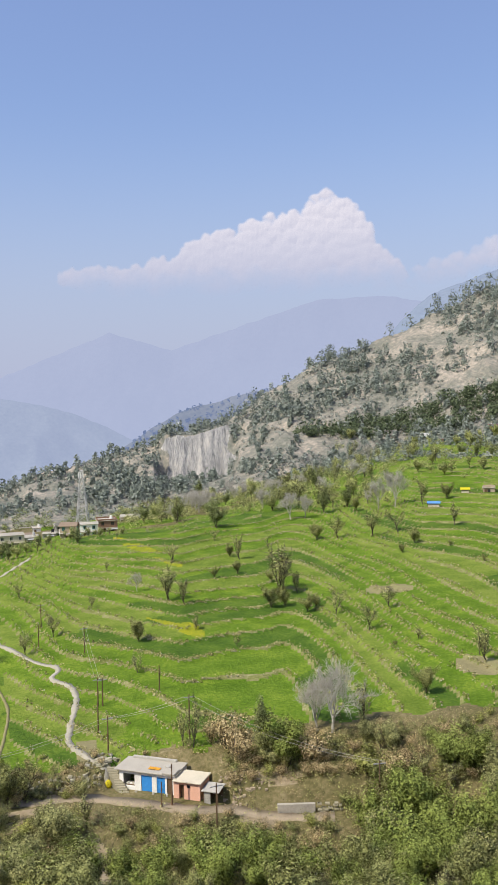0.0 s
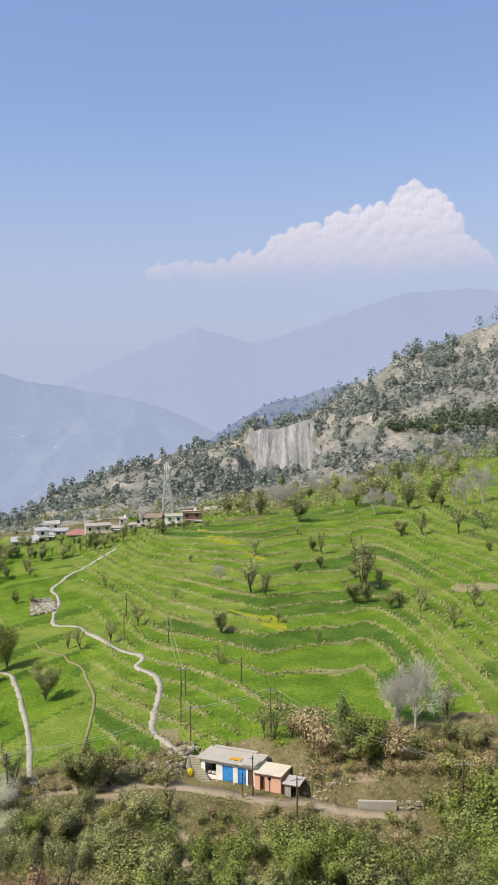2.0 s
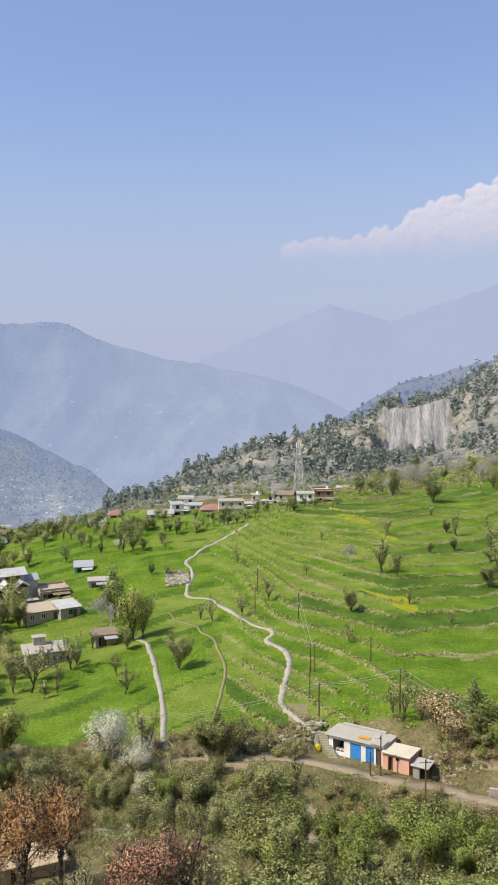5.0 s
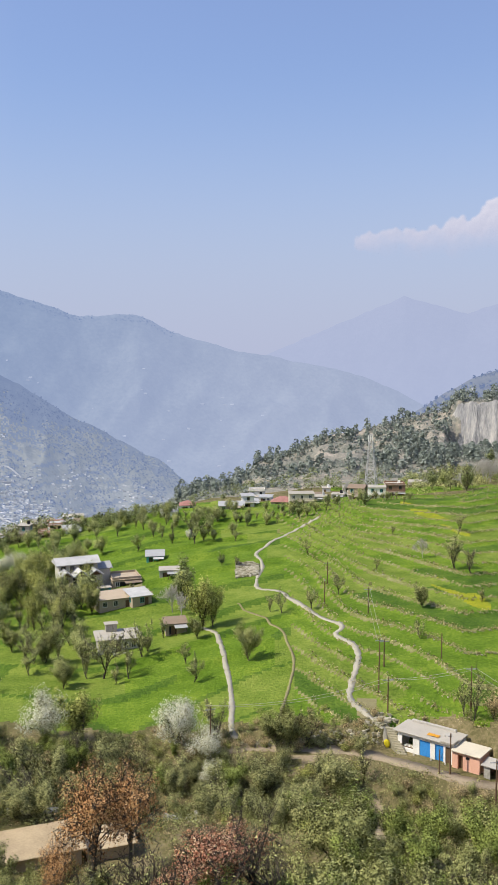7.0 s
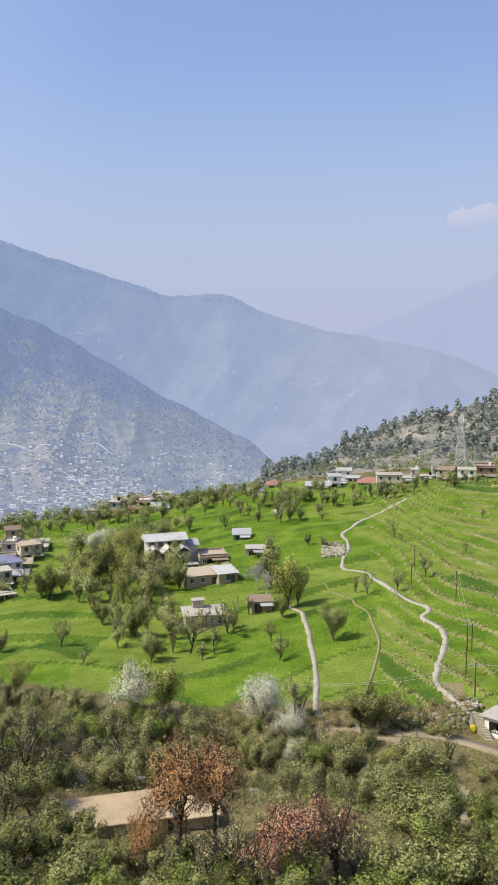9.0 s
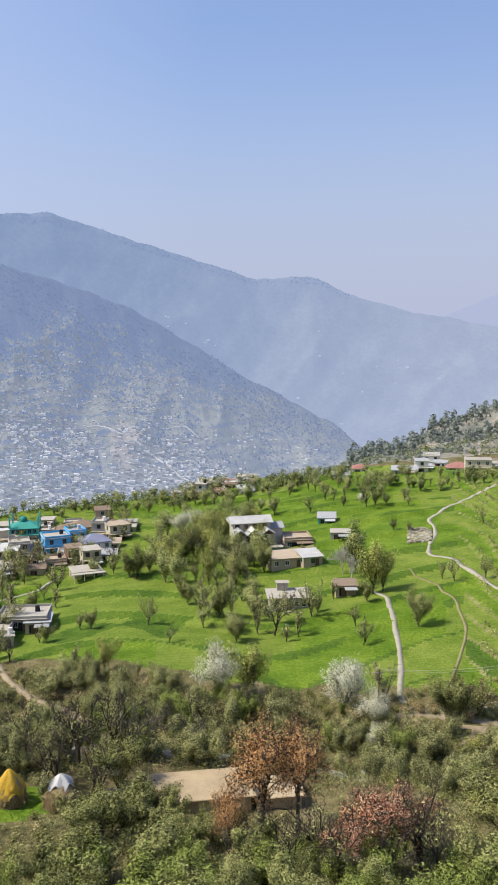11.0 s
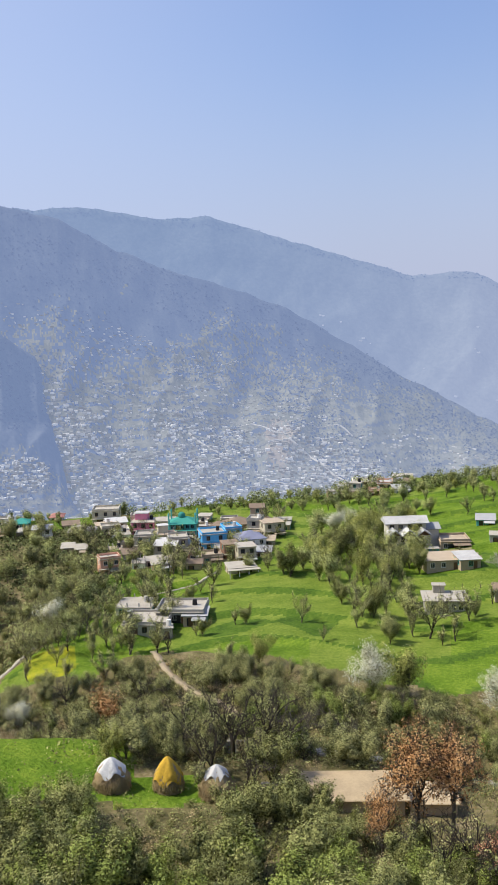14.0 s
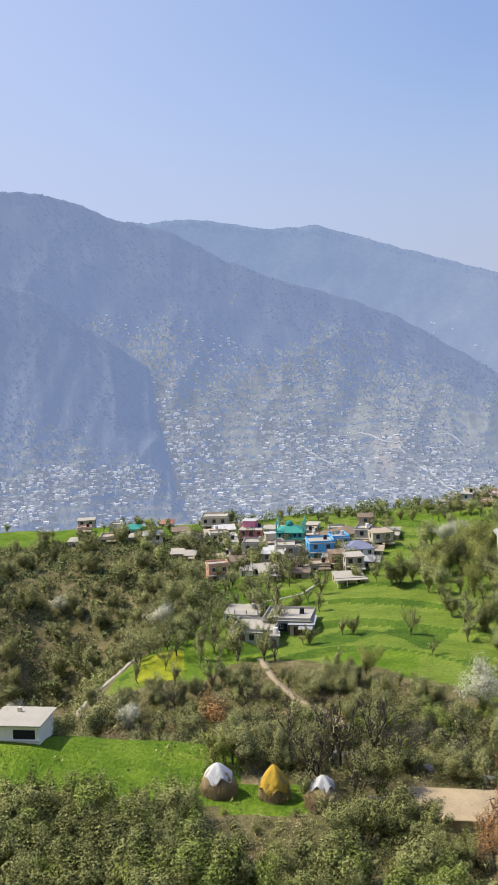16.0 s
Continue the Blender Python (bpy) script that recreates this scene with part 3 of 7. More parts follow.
# height in metres, trunk share, trunk radius, forks, limbs per fork, depth, spread, pull upwards, leaves, leaf size, ball radius, leaf colour, bark
KINDS = {
    "olive": (6, 0.06, 0.11, 6, 2, 2, 0.46, 0.2, 7600, 0.115, 0.72, "olive", "bark"),
    "oak": (6, 0.06, 0.12, 7, 2, 2, 0.44, 0.2, 7600, 0.115, 0.76, "oak", "bark"),
    "sparse": (6, 0.16, 0.12, 4, 2, 2, 0.42, 0.26, 900, 0.13, 0.5, "orchard", "bark"),
    "green": (6, 0.05, 0.11, 6, 2, 2, 0.5, 0.18, 8000, 0.115, 0.78, "green", "bark"),
    "lopped": (6, 0.14, 0.12, 5, 2, 2, 0.4, 0.28, 1300, 0.105, 0.42, "lopped", "bark"),
    "orchard": (6, 0.1, 0.12, 6, 2, 2, 0.44, 0.24, 2200, 0.17, 0.75, "orchard", "bark"),
    "blossom": (6, 0.06, 0.11, 6, 3, 2, 0.5, 0.2, 9000, 0.1, 0.95, "blossom", "bark"),
    "rust": (12, 0.42, 0.2, 6, 3, 3, 0.74, 0.1, 6000, 0.11, 0.95, "rust", "bark"),
    "red": (9, 0.3, 0.19, 6, 3, 3, 0.75, 0.06, 5200, 0.11, 0.65, "red", "bark"),
    "rusty": (6, 0.2, 0.16, 4, 3, 2, 0.75, 0.1, 1500, 0.16, 0.9, "rust", "bark"),
    "gold": (8, 0.08, 0.14, 6, 2, 2, 0.42, 0.24, 4600, 0.15, 0.95, "gold", "bark"),
    "dark": (10, 0.06, 0.2, 6, 2, 2, 0.36, 0.28, 3600, 0.22, 1.05, "dark", "bark"),
    "cypress": (10, 0.1, 0.2, 3, 2, 2, 0.15, 0.5, 1300, 0.24, 0.7, "dark", "bark"),
    "pale": (8, 0.2, 0.17, 5, 3, 3, 0.62, 0.1, 0, 0, 0, "", "bark_pale"),
    "bare": (8, 0.24, 0.2, 5, 2, 3, 0.62, 0.08, 160, 0.14, 0.8, "lopped", "bark"),
    "shrub": (2.4, 0.05, 0.04, 7, 2, 1, 0.55, 0.14, 1300, 0.08, 0.45, "olive", "bark"),
    "dryshrub": (2.4, 0.05, 0.04, 8, 2, 1, 0.55, 0.14, 1500, 0.07, 0.5, "dry", "bark"),
    "limeshrub": (2.6, 0.05, 0.04, 7, 2, 1, 0.55, 0.14, 1300, 0.08, 0.5, "gold", "bark"),
}
WORDS = {
    "olive": ("olive_tree", "grey-green bushy tree with dense small leaves", "tree"),
    "oak": ("oak_tree", "dark grey-green evergreen oak on the ravine bank", "tree"),
    "sparse": ("sparse_tree", "thin dark-limbed tree with sparse olive leaves", "tree"),
    "green": ("leafy_tree", "fresh green leafy tree on the ravine slope", "tree"),
    "lopped": ("lopped_tree", "lopped field tree with upswept bare limbs and sparse leaves", "tree"),
    "orchard": ("orchard_tree", "rounded grey-green orchard tree among the fields", "tree"),
    "blossom": ("blossom_tree", "fruit tree in full white blossom", "tree"),
    "rust": ("rust_tree", "tall dark-limbed tree with rust-brown foliage", "tree"),
    "red": ("red_leafed_tree", "crooked tree with reddish young leaves", "tree"),
    "rusty": ("russet_bush", "rounded russet-brown bushy tree", "tree"),
    "gold": ("willow_tree", "yellow-green tree in young spring leaf", "tree"),
    "dark": ("evergreen_tree", "tall dark evergreen tree beside the fields", "tree"),
    "cypress": ("cypress_tree", "narrow dark cypress beside a house", "tree"),
    "pale": ("bare_pale_tree", "leafless tree with pale grey branches", "tree"),
    "bare": ("bare_tree", "leafless dark-limbed tree on the ravine side", "tree"),
    "shrub": ("shrub", "low olive-green shrub on the ravine bank", "shrub"),
    "dryshrub": ("dry_shrub", "dry brown twiggy shrub on the bank", "shrub"),
    "limeshrub": ("lime_shrub", "yellow-green leafy shrub on the bank", "shrub"),
}
MASTERS = {}


def tree_master(kind, seed):
    H, share, rad, forks, kids, depth, spread, up, nleaf, lsize, ball, leaf, bark = KINDS[kind]
    rng = np.random.RandomState(seed)
    segs, tips = [], []
    top = np.array([rng.normal() * 0.04 * H, rng.normal() * 0.04 * H, H * share])
    segs.append((np.array([0, 0, -0.5]), top * 0.5, rad * 1.25, rad))
    segs.append((top * 0.5, top, rad, rad * 0.85))
    rest = H * (1 - share)
    for f in range(forks):
        th = 2 * math.pi * (f + rng.uniform(-0.3, 0.3)) / forks
        tilt = rng.uniform(0.15, 0.95) * min(1.0, spread * 1.25)
        d = np.array([math.cos(th) * math.sin(tilt), math.sin(th) * math.sin(tilt), math.cos(tilt)])
        grow(rng, top * (0.7 if f % 2 else 1.0), d, rest * rng.uniform(0.3, 0.46), rad * 0.6, depth, segs, tips, up, spread, kids)
    tips = np.array(tips)
    sc = H / max(tips[:, 2].max() + ball * 0.5, 0.1)
    segs = [(a * sc, b * sc, r, q) for a, b, r, q in segs]
    tips = tips * sc
    along = np.array([(a + b) / 2 for a, b, r, q in segs[2:]])
    low = along[along[:, 2] > (0.14 if share < 0.28 else 0.5) * H]
    hubs = np.concatenate([tips, low]) if len(low) else tips
    name, label, cat = WORDS[kind]
    v, q = tubes(segs, 5 if kind in ("rust", "red", "bare") else 3)
    if cat == "shrub":
        thing = tagged(mesh_np(name, v, q, [M[bark]]), label, cat, group=name.replace("_", " ") + "s")
    else:
        thing = tagged(new(name), label, cat, group=name.replace("_", " ") + "s")
        mesh_np("trunk", v, q, [M[bark]]).parent = thing
    tw = []
    for p in (tips if kind in ("pale", "bare", "lopped", "sparse", "rust", "red") else tips[:0]):
        for _ in range(5 if kind == "pale" else 2):
            d = rng.normal(size=3) * 0.8 + np.array([0, 0, 0.7])
            d /= np.linalg.norm(d)
            tw.append((p - d * 0.1, p + d * rng.uniform(0.4, 1.1), 0.016 if kind == "pale" else 0.03, 0.008))
    if tw:
        v, q = tubes(tw, 3)
        mesh_np("twig_crown", v, q, [M[bark]]).parent = thing
    if nleaf:
        v, q = leaves(rng, hubs, rng.uniform(0.6, 1.2, len(hubs)) * ball, nleaf, lsize, np.array([0, 0, hubs[:, 2].mean() * 0.85]))
        mesh_np("crown", v, q, [M["leaf_" + leaf]], smooth=False).parent = thing
    return thing


VARIANTS = {"oak": 4, "sparse": 4, "lopped": 5, "olive": 5, "green": 4, "shrub": 4, "dryshrub": 3, "limeshrub": 2, "gold": 3, "blossom": 2, "pale": 2, "bare": 2, "dark": 2}
USED = collections.Counter()
plant_rng = np.random.RandomState(11)


def plant(kind, az, r, height, wide=1.0, sink=0.0):
    """A tree of that height on the ground at a bearing and distance."""
    n = VARIANTS.get(kind, 1)
    v = USED[kind] % n
    USED[kind] += 1
    s = height / KINDS[kind][0]
    m = Matrix.Translation(at(az, r, -sink)) @ Matrix.Rotation(plant_rng.uniform(0, 6.283), 4, 'Z') @ Matrix.Diagonal((s * wide, s * wide, s, 1))
    if (kind, v) not in MASTERS:
        MASTERS[kind, v] = tree_master(kind, 100 + 17 * len(MASTERS))
        MASTERS[kind, v].matrix_basis = m
        return MASTERS[kind, v]
    t = MASTERS[kind, v]
    c = copy_thing(t, Matrix.Identity(4))
    c.matrix_basis = m
    return c


# bearing, distance and height of the trees that stand singly
SINGLE = collections.OrderedDict()
SINGLE['lopped', 0] = [(5.65, 216.7, 10.6), (4.62, 212.8, 7), (5.38, 256.5, 5.9), (10.75, 219.6, 3.3), (7.85, 171.2, 4.5), (3.99, 194.3, 4), (0.88, 259.9, 8.1), (2.53, 288.4, 4.3), (13.24, 201.7, 5.5), (-1.42, 222.8, 13.9), (-1.88, 226, 12.3), (-2.89, 223.6, 6.7), (-5.4, 200.2, 6), (-7.6, 183.9, 6.1), (-8.99, 197.7, 5.9), (-10.71, 174.1, 3.4), (-15.06, 158.6, 7), (-9.58, 282.6, 8), (-7.92, 280.6, 9.1), (-5.7, 284.2, 8.4), (-13.19, 288.9, 8.5), (-11.24, 329.7, 10.6), (15.26, 244.9, 4.2), (15.05, 194.1, 5.3)]
SINGLE['lopped', 1] = [(1.23, 181.9, 2.5), (9.65, 254.7, 3.4), (-14.64, 162.6, 4.5), (33.54, 182.4, 5.1), (21.52, 134.7, 7.8), (15.25, 132.1, 6.7), (28.26, 167.4, 4.5), (27.39, 169.5, 6.7), (29.1, 172.9, 9.7), (28.79, 177.8, 7.5), (26.47, 179.8, 8.3), (25.01, 191.9, 5.3), (17.78, 196.4, 4.1), (17.02, 193.9, 5.4), (23.53, 171.7, 4.8), (23.09, 162, 5.7), (20.02, 241.3, 3.9), (30.12, 253.4, 6.9), (22.83, 274.3, 9.3), (5.17, 222.8, 0.9), (37.66, 183.4, 6.9), (42.12, 187.3, 4.5), (42.64, 160.6, 5.7), (36.25, 168.2, 3.3)]
SINGLE['lopped', 2] = [(34.13, 184.1, 7), (44.8, 183.2, 3.3), (49.44, 177.9, 10.8), (46.51, 210.4, 6.7), (44.39, 212.9, 4.4), (46.28, 198, 6.9), (43.6, 222.1, 7.7), (53.57, 163.5, 5.8), (56.14, 170.2, 5.6), (56.23, 189, 5.3), (55.87, 183.4, 4.6), (51.12, 162.6, 7), (50.54, 163.6, 5.8), (43.64, 206.9, 5.7), (48.17, 228.3, 4.7), (31.3, 216.8, 9), (31.86, 206.5, 8.6), (39.75, 237.8, 4.9), (42.42, 239.1, 8.2), (45.47, 244, 8.4), (46.24, 238.3, 8.2), (46.81, 102.1, 3.1), (44.89, 99, 5.2)]
SINGLE['olive', 0] = [(7.71, 189.6, 5.5), (2.61, 236.9, 3.2), (1.1, 241.1, 4.2), (1.52, 264.1, 4.3), (-1.09, 210.1, 5.7), (-2.04, 211.2, 5.2), (-3.53, 206.1, 4.5), (-4.1, 208.1, 3.7), (-11.19, 146.2, 5.1), (-10.65, 264, 4.8), (-9.84, 253.8, 2.9), (-4.28, 289.1, 6.6), (-6.86, 334.8, 6.3), (-12.76, 341.4, 6.4), (-14.99, 236.8, 2.1), (-12.88, 258.9, 1.9), (-9.24, 172, 1.2), (4.5, 229.5, 1.6), (-1.14, 233.4, 3.2), (19.26, 168.7, 7.6), (22.74, 185.3, 5.1), (32.99, 184.1, 5.4), (31.48, 170.2, 5.3), (16.53, 129.9, 7.6)]
SINGLE['olive', 1] = [(17.49, 130.7, 6.7), (26.16, 182.4, 3.8), (38.36, 222.7, 9.5), (38.81, 224.5, 6.2), (41.39, 186.2, 4.4), (35.42, 208.1, 4), (32.82, 182.8, 7.9), (34.87, 195.1, 6.2), (31.72, 167.5, 5.7), (44.42, 181.9, 4.3), (45.17, 209.4, 4.9), (35.2, 230.8, 11.1), (34.44, 237.4, 9.8), (32.77, 227.6, 7.8), (29.65, 216, 7.4), (39.94, 102.9, 7.3)]
SINGLE['pale', 0] = [(7.75, 229.4, 5), (-9.43, 333.9, 13.4), (-8.33, 332.2, 11.6), (-2.56, 330.9, 10.2), (-3.5, 333.3, 8.9), (24.41, 208.9, 6.6), (23.85, 204.5, 5.6)]
SINGLE['dark', 0] = [(-4.81, 340, 10.5), (2.32, 309.1, 11.6), (3.46, 520.4, 11.8), (21.08, 242.8, 4), (23.46, 211.7, 13.1), (23.91, 216.2, 8.9)]
SINGLE['gold', 0] = [(22.43, 191.4, 13.3), (21.67, 192.4, 9.3), (31.85, 208.4, 8.1), (30.78, 141.4, 10.2), (40.48, 157.4, 7.2), (33.42, 208.2, 9.5), (36.33, 231, 9.5), (33.31, 249.1, 10.2), (32.2, 250.2, 8.5), (51.31, 107.7, 5.3), (50.42, 108.4, 4.8)]
SINGLE['blossom', 0] = [(32.9, 143.3, 9.5), (24.32, 134.7, 8.8), (22.19, 130.3, 6.3), (21.83, 124.2, 4.6), (35.17, 268.8, 8.4), (34.23, 273.8, 7.4), (56.89, 150.4, 6.1)]
SINGLE['cypress', 0] = [(31.57, 261.3, 8.9), (31.72, 256, 7)]
SINGLE['rusty', 0] = [(51.2, 145.6, 7.6)]
SINGLE['bare', 0] = [(44.25, 103.2, 8.1), (44.64, 104.1, 7), (41.12, 101.3, 8.4), (41.7, 102.7, 6.9)]

for (kind, _), rows in SINGLE.items():
    for az, r, height in rows:
        plant(kind, az, r, height, 1.15 if kind == "lopped" else 1.0)

# the tall russet trees in front of the ravine, and the white tree by the road
for az, r, height in ((30.0, 89, 14.6), (27.6, 92, 13.2), (32.4, 86, 8.4)):
    plant("rust", az, r, height)
for az, r, height in ((22.0, 84, 9.5), (20.2, 88, 8.5), (23.8, 82, 7.0)):
    plant("red", az, r, height, 1.1)
for az, r, height in ((26.3, 84, 9.5), (19.0, 86, 10.5), (24.6, 80, 9.0), (21.4, 81, 8.5), (17.8, 84, 9.0), (28.6, 80, 8.0), (31.0, 84, 7.5)):
    plant("bare", az, r, height)
for az, r, height in ((32.0, 90.5, 4.0), (36.6, 91.5, 5.6), (38.8, 92, 6.6), (41.2, 91, 6.2), (42.6, 90, 6.0)):
    plant("olive", az, r, height, 1.1)
for az, r, height in ((60.2, 93.5, 6.4), (61.6, 94, 7.0), (62.8, 93, 6.2), (64.0, 94, 6.8), (65.4, 93.5, 6.4), (58.6, 93.5, 5.8), (56.6, 93, 5.4), (54.6, 92.5, 5.2)):
    plant("olive", az, r, height, 1.15)
plant("pale", -5.0, 135, 10.5, 1.2)
plant("pale", -4.0, 136, 8.5, 1.1)
plant("lopped", -7.0, 136, 7.5)
for kind, az, r, height, wide in (("dark", -0.2, 134, 8.5, 0.8), ("green", -1.9, 129, 9.0, 1.1), ("dryshrub", 2.2, 134, 6.5, 1.1), ("dryshrub", 1.0, 131, 6.5, 1.2), ("dryshrub", -3.6, 129, 6.0, 1.2), ("olive", -1.0, 131, 6.0, 1.1), ("lopped", 4.4, 135, 8.0, 0.7), ("lopped", 5.0, 136, 6.5, 0.7), ("dryshrub", 3.2, 136, 5.0, 1.0)):
    plant(kind, az, r, height, wide)

LIP_AZ = [-30, -13, -1, 6, 11.5, 15, 19, 28.5, 33, 37, 41, 44, 48, 54, 60, 70]
LIP_EL = [-19.5, -20.1, -20.2, -21.9, -23.1, -23.1, -23.4, -22.8, -22.1, -21.5, -20.9, -21.2, -22.3, -21.7, -20.6, -21]


def headroom(az, r, extra=0.0):
    """How tall a plant on the ravine's far bank may grow before it hides the field above."""
    if r < 104 or r > 172:
        return 99.0
    return EYE + r * math.tan(radians(float(np.interp(az, LIP_AZ, LIP_EL)) + extra)) - at(az, r).z


def river(az, r):
    """The stony bed of the stream."""
    return 23 < az < 41.5 and 109.5 + 0.1 * (az - 23) < r < 118.5 + 0.1 * (az - 23)


# the thicket of the ravine: near slope, floor and far bank
def spread(kinds, weights, count, az0, az1, r0, r1, h0, h1, seed, keep=None, gap=1.6):
    rng = np.random.RandomState(seed)
    done = []
    for _ in range(count * 8):
        if len(done) >= count:
            break
        az, r = rng.uniform(az0, az1), rng.uniform(r0, r1)
        if keep and not keep(az, r):
            continue
        if river(az, r):
            continue
        x, y = r * radians(az), r
        if any(abs(x - a) < gap and abs(y - b) < gap for a, b in done):
            continue
        done.append((x, y))
        k = kinds[int(np.searchsorted(np.cumsum(weights), rng.uniform(0, sum(weights))))]
        tall = min(rng.uniform(h0, h1) * (1.0 if "shrub" not in k else 0.55), max(headroom(az, r, rng.uniform(-0.4, 0.6) if az < 36 else rng.uniform(0.0, 2.4)), rng.uniform(1.0, 2.1)))
        if tall > 2.4 or "shrub" in k:
            plant(k, az, r, tall, rng.uniform(0.9, 1.35), 0.2)


def by_path(az, r):
    """The open strip on the near side of the footpath through the ravine."""
    d = r - float(np.interp(az, [37.5, 39.3, 41.0, 43.2, 45.6, 47.0, 47.8], [127, 133, 139, 147, 156, 166, 177]))
    return 37 < az < 48.2 and -9 < d < 1.8


def bank_clear(az, r):
    """Keeps the hut, road, landslip and mud roofs free of shrubs."""
    if by_path(az, r):
        return False
    if 2 < az < 11.5 and 121.5 < r < 137:
        return False
    if -5.5 < az <= 2 and 119.5 < r < 126:
        return False
    if 11 < az < 17 and 124 < r < 130:
        return False
    if 9.5 < az < 12.6 and 108 < r < 122:
        return False
    if 26 < az < 42.5 and 88 < r < 106:
        return False
    if 42 < az < 58 and 89 < r < 106:
        return False
    if 55 < az < 74 and 88 < r < 119:
        return False
    return True


spread(["olive", "green", "lopped", "shrub", "limeshrub"], [5, 4, 1.0, 1, 0.8], 100, -24, 14, 80, 105, 4.8, 8.0, 1, bank_clear, 2.8)
spread(["green", "oak", "limeshrub", "bare", "dryshrub"], [5, 2, 1, 0.5, 1], 36, -22, -7, 108, 126, 7.0, 10.5, 2, bank_clear, 2.6)
spread(["dryshrub", "shrub", "limeshrub"], [4, 3, 1], 100, -5, 13, 110, 123.5, 3.0, 5.0, 20, bank_clear, 1.5)
spread(["dryshrub", "shrub", "oak", "lopped", "limeshrub"], [3, 2.5, 1.5, 1.5, 1], 60, -22, -4.5, 122, 135, 3.5, 6.0, 3, bank_clear, 1.8)
spread(["olive", "green", "shrub", "limeshrub", "dryshrub"], [4, 3, 1, 0.7, 0.6], 110, 12, 74, 66, 84, 4.0, 6.8, 4, None, 2.8)
spread(["olive", "green", "limeshrub"], [6, 2, 0.6], 62, 38, 74, 80, 90, 5.6, 8.0, 23, lambda az, r: r < (82.5 if az < 53 else 91), 2.6)
spread(["shrub", "dryshrub", "limeshrub", "oak", "lopped", "bare", "green"], [2, 1.6, 1.4, 4, 1.2, 0.7, 1.2], 330, 10, 50, 107, 143, 3.6, 6.6, 5, bank_clear, 1.9)
spread(["shrub", "dryshrub", "oak", "lopped", "bare", "limeshrub"], [2, 1.6, 4, 2.2, 1.2, 1], 170, 42, 74, 116, 160, 4.2, 7.4, 6, bank_clear, 2.2)
spread(["shrub", "dryshrub", "oak", "lopped"], [2, 2, 2.4, 0.9], 130, 36, 52, 138, 171, 3.6, 6.2, 7, lambda az, r: not by_path(az, r) and r < np.interp(az, [34, 38, 47, 50], [142, 150, 169, 166]), 2.0)
spread(["shrub", "dryshrub", "limeshrub", "olive"], [4, 1.5, 1, 0.6], 70, 38, 74, 88, 98, 2.0, 3.4, 18, lambda az, r: r < 96.5 or az < 42, 2.0)
spread(["orchard", "sparse"], [3, 1], 34, 53, 74, 302, 345, 3.0, 5.0, 19, None, 4.0)
spread(["olive", "green", "shrub"], [6, 2, 1], 34, 53, 74, 88.5, 95, 5.0, 7.4, 24, None, 2.4)
# gorge banks and orchards round the village
spread(["shrub", "oak", "orchard", "sparse", "dark", "blossom"], [1.5, 5, 2, 2, 0.8, 0.3], 150, 52, 72, 196, 300, 5.0, 8.5, 8, None, 3.0)
spread(["lopped", "orchard", "gold"], [4, 2.5, 0.7], 50, 47.5, 57, 178, 240, 3.8, 6.5, 9, None, 3.0)
spread(["gold", "orchard", "lopped", "dark"], [2.2, 4, 3, 0.3], 46, 29.5, 37.5, 212, 278, 6.0, 9.5, 10, None, 3.0)
spread(["orchard", "sparse", "dark", "blossom"], [3, 3, 1.2, 0.4], 60, 20, 36, 275, 330, 4.0, 7.0, 12, None, 4.0)
spread(["orchard", "sparse", "dark", "gold"], [4, 2, 1.4, 1], 84, 26, 56, 314, 350, 2.8, 5.6, 13, None, 3.0)
spread(["orchard", "sparse", "dark"], [3, 3, 1.0], 34, 9, 25, 300, 322, 2.6, 4.6, 14, None, 3.5)
spread(["sparse", "pale", "orchard", "dark"], [4, 2, 2, 1], 80, -8, 8, 345, 500, 6.5, 11.0, 15, None, 5.0)
spread(["sparse", "orchard", "dark", "gold"], [5, 2, 1, 1], 60, -20, -6, 370, 640, 6.0, 10.0, 16, None, 6.0)
spread(["lopped", "orchard"], [4, 1.5], 40, 38, 52, 240, 300, 4.0, 7.0, 17, None, 4.0)


for az, r, height in ((37.6, 94, 4.6), (33.6, 88, 4.6), (35.6, 88, 4.6), (38.0, 90, 5.0), (39.6, 91, 5.4), (34.6, 87, 4.6), (40.6, 92, 5.4), (29.5, 88, 4.0)):
    plant("olive", az, r, height)
for az, r, height in ((39.0, 108, 9.5), (40.4, 110, 10.0), (42.6, 108, 11.0), (43.8, 112, 9.0), (37.6, 112, 8.5), (46.0, 113, 8.0), (53.0, 134, 9.0), (35.0, 116, 8.0)):
    plant("bare", az, r, height)
spread(["dryshrub", "shrub", "limeshrub", "oak"], [4, 2, 1, 0.6], 34, -4.6, 2.0, 126.5, 135, 3.0, 5.4, 25, None, 1.5)
spread(["dryshrub", "shrub"], [3, 2], 26, 3, 22, 131.5, 136.5, 2.6, 4.4, 26, lambda az, r: az > 11 or r > 135.6, 1.4)
spread(["dryshrub", "shrub", "lopped", "oak"], [0.6, 0.6, 1.6, 1.2], 70, 36, 60, 134, 172, 3.4, 6.0, 42, lambda az, r: not by_path(az, r) and r < np.interp(az, [34, 38, 47, 50, 54, 60], [142, 152, 171, 168, 161, 164]), 1.5)
spread(["lopped", "sparse", "bare"], [5, 2, 0.7], 56, 46.5, 56.5, 174, 236, 4.0, 7.5, 43, lambda az, r: not (47.6 < az < 50.4 and r < 208), 2.6)
spread(["lopped", "orchard", "sparse"], [4, 3, 1], 34, 26.5, 34, 168, 232, 4.0, 7.0, 45, lambda az, r: not (26.2 < az < 30 and 160 < r < 222), 3.0)
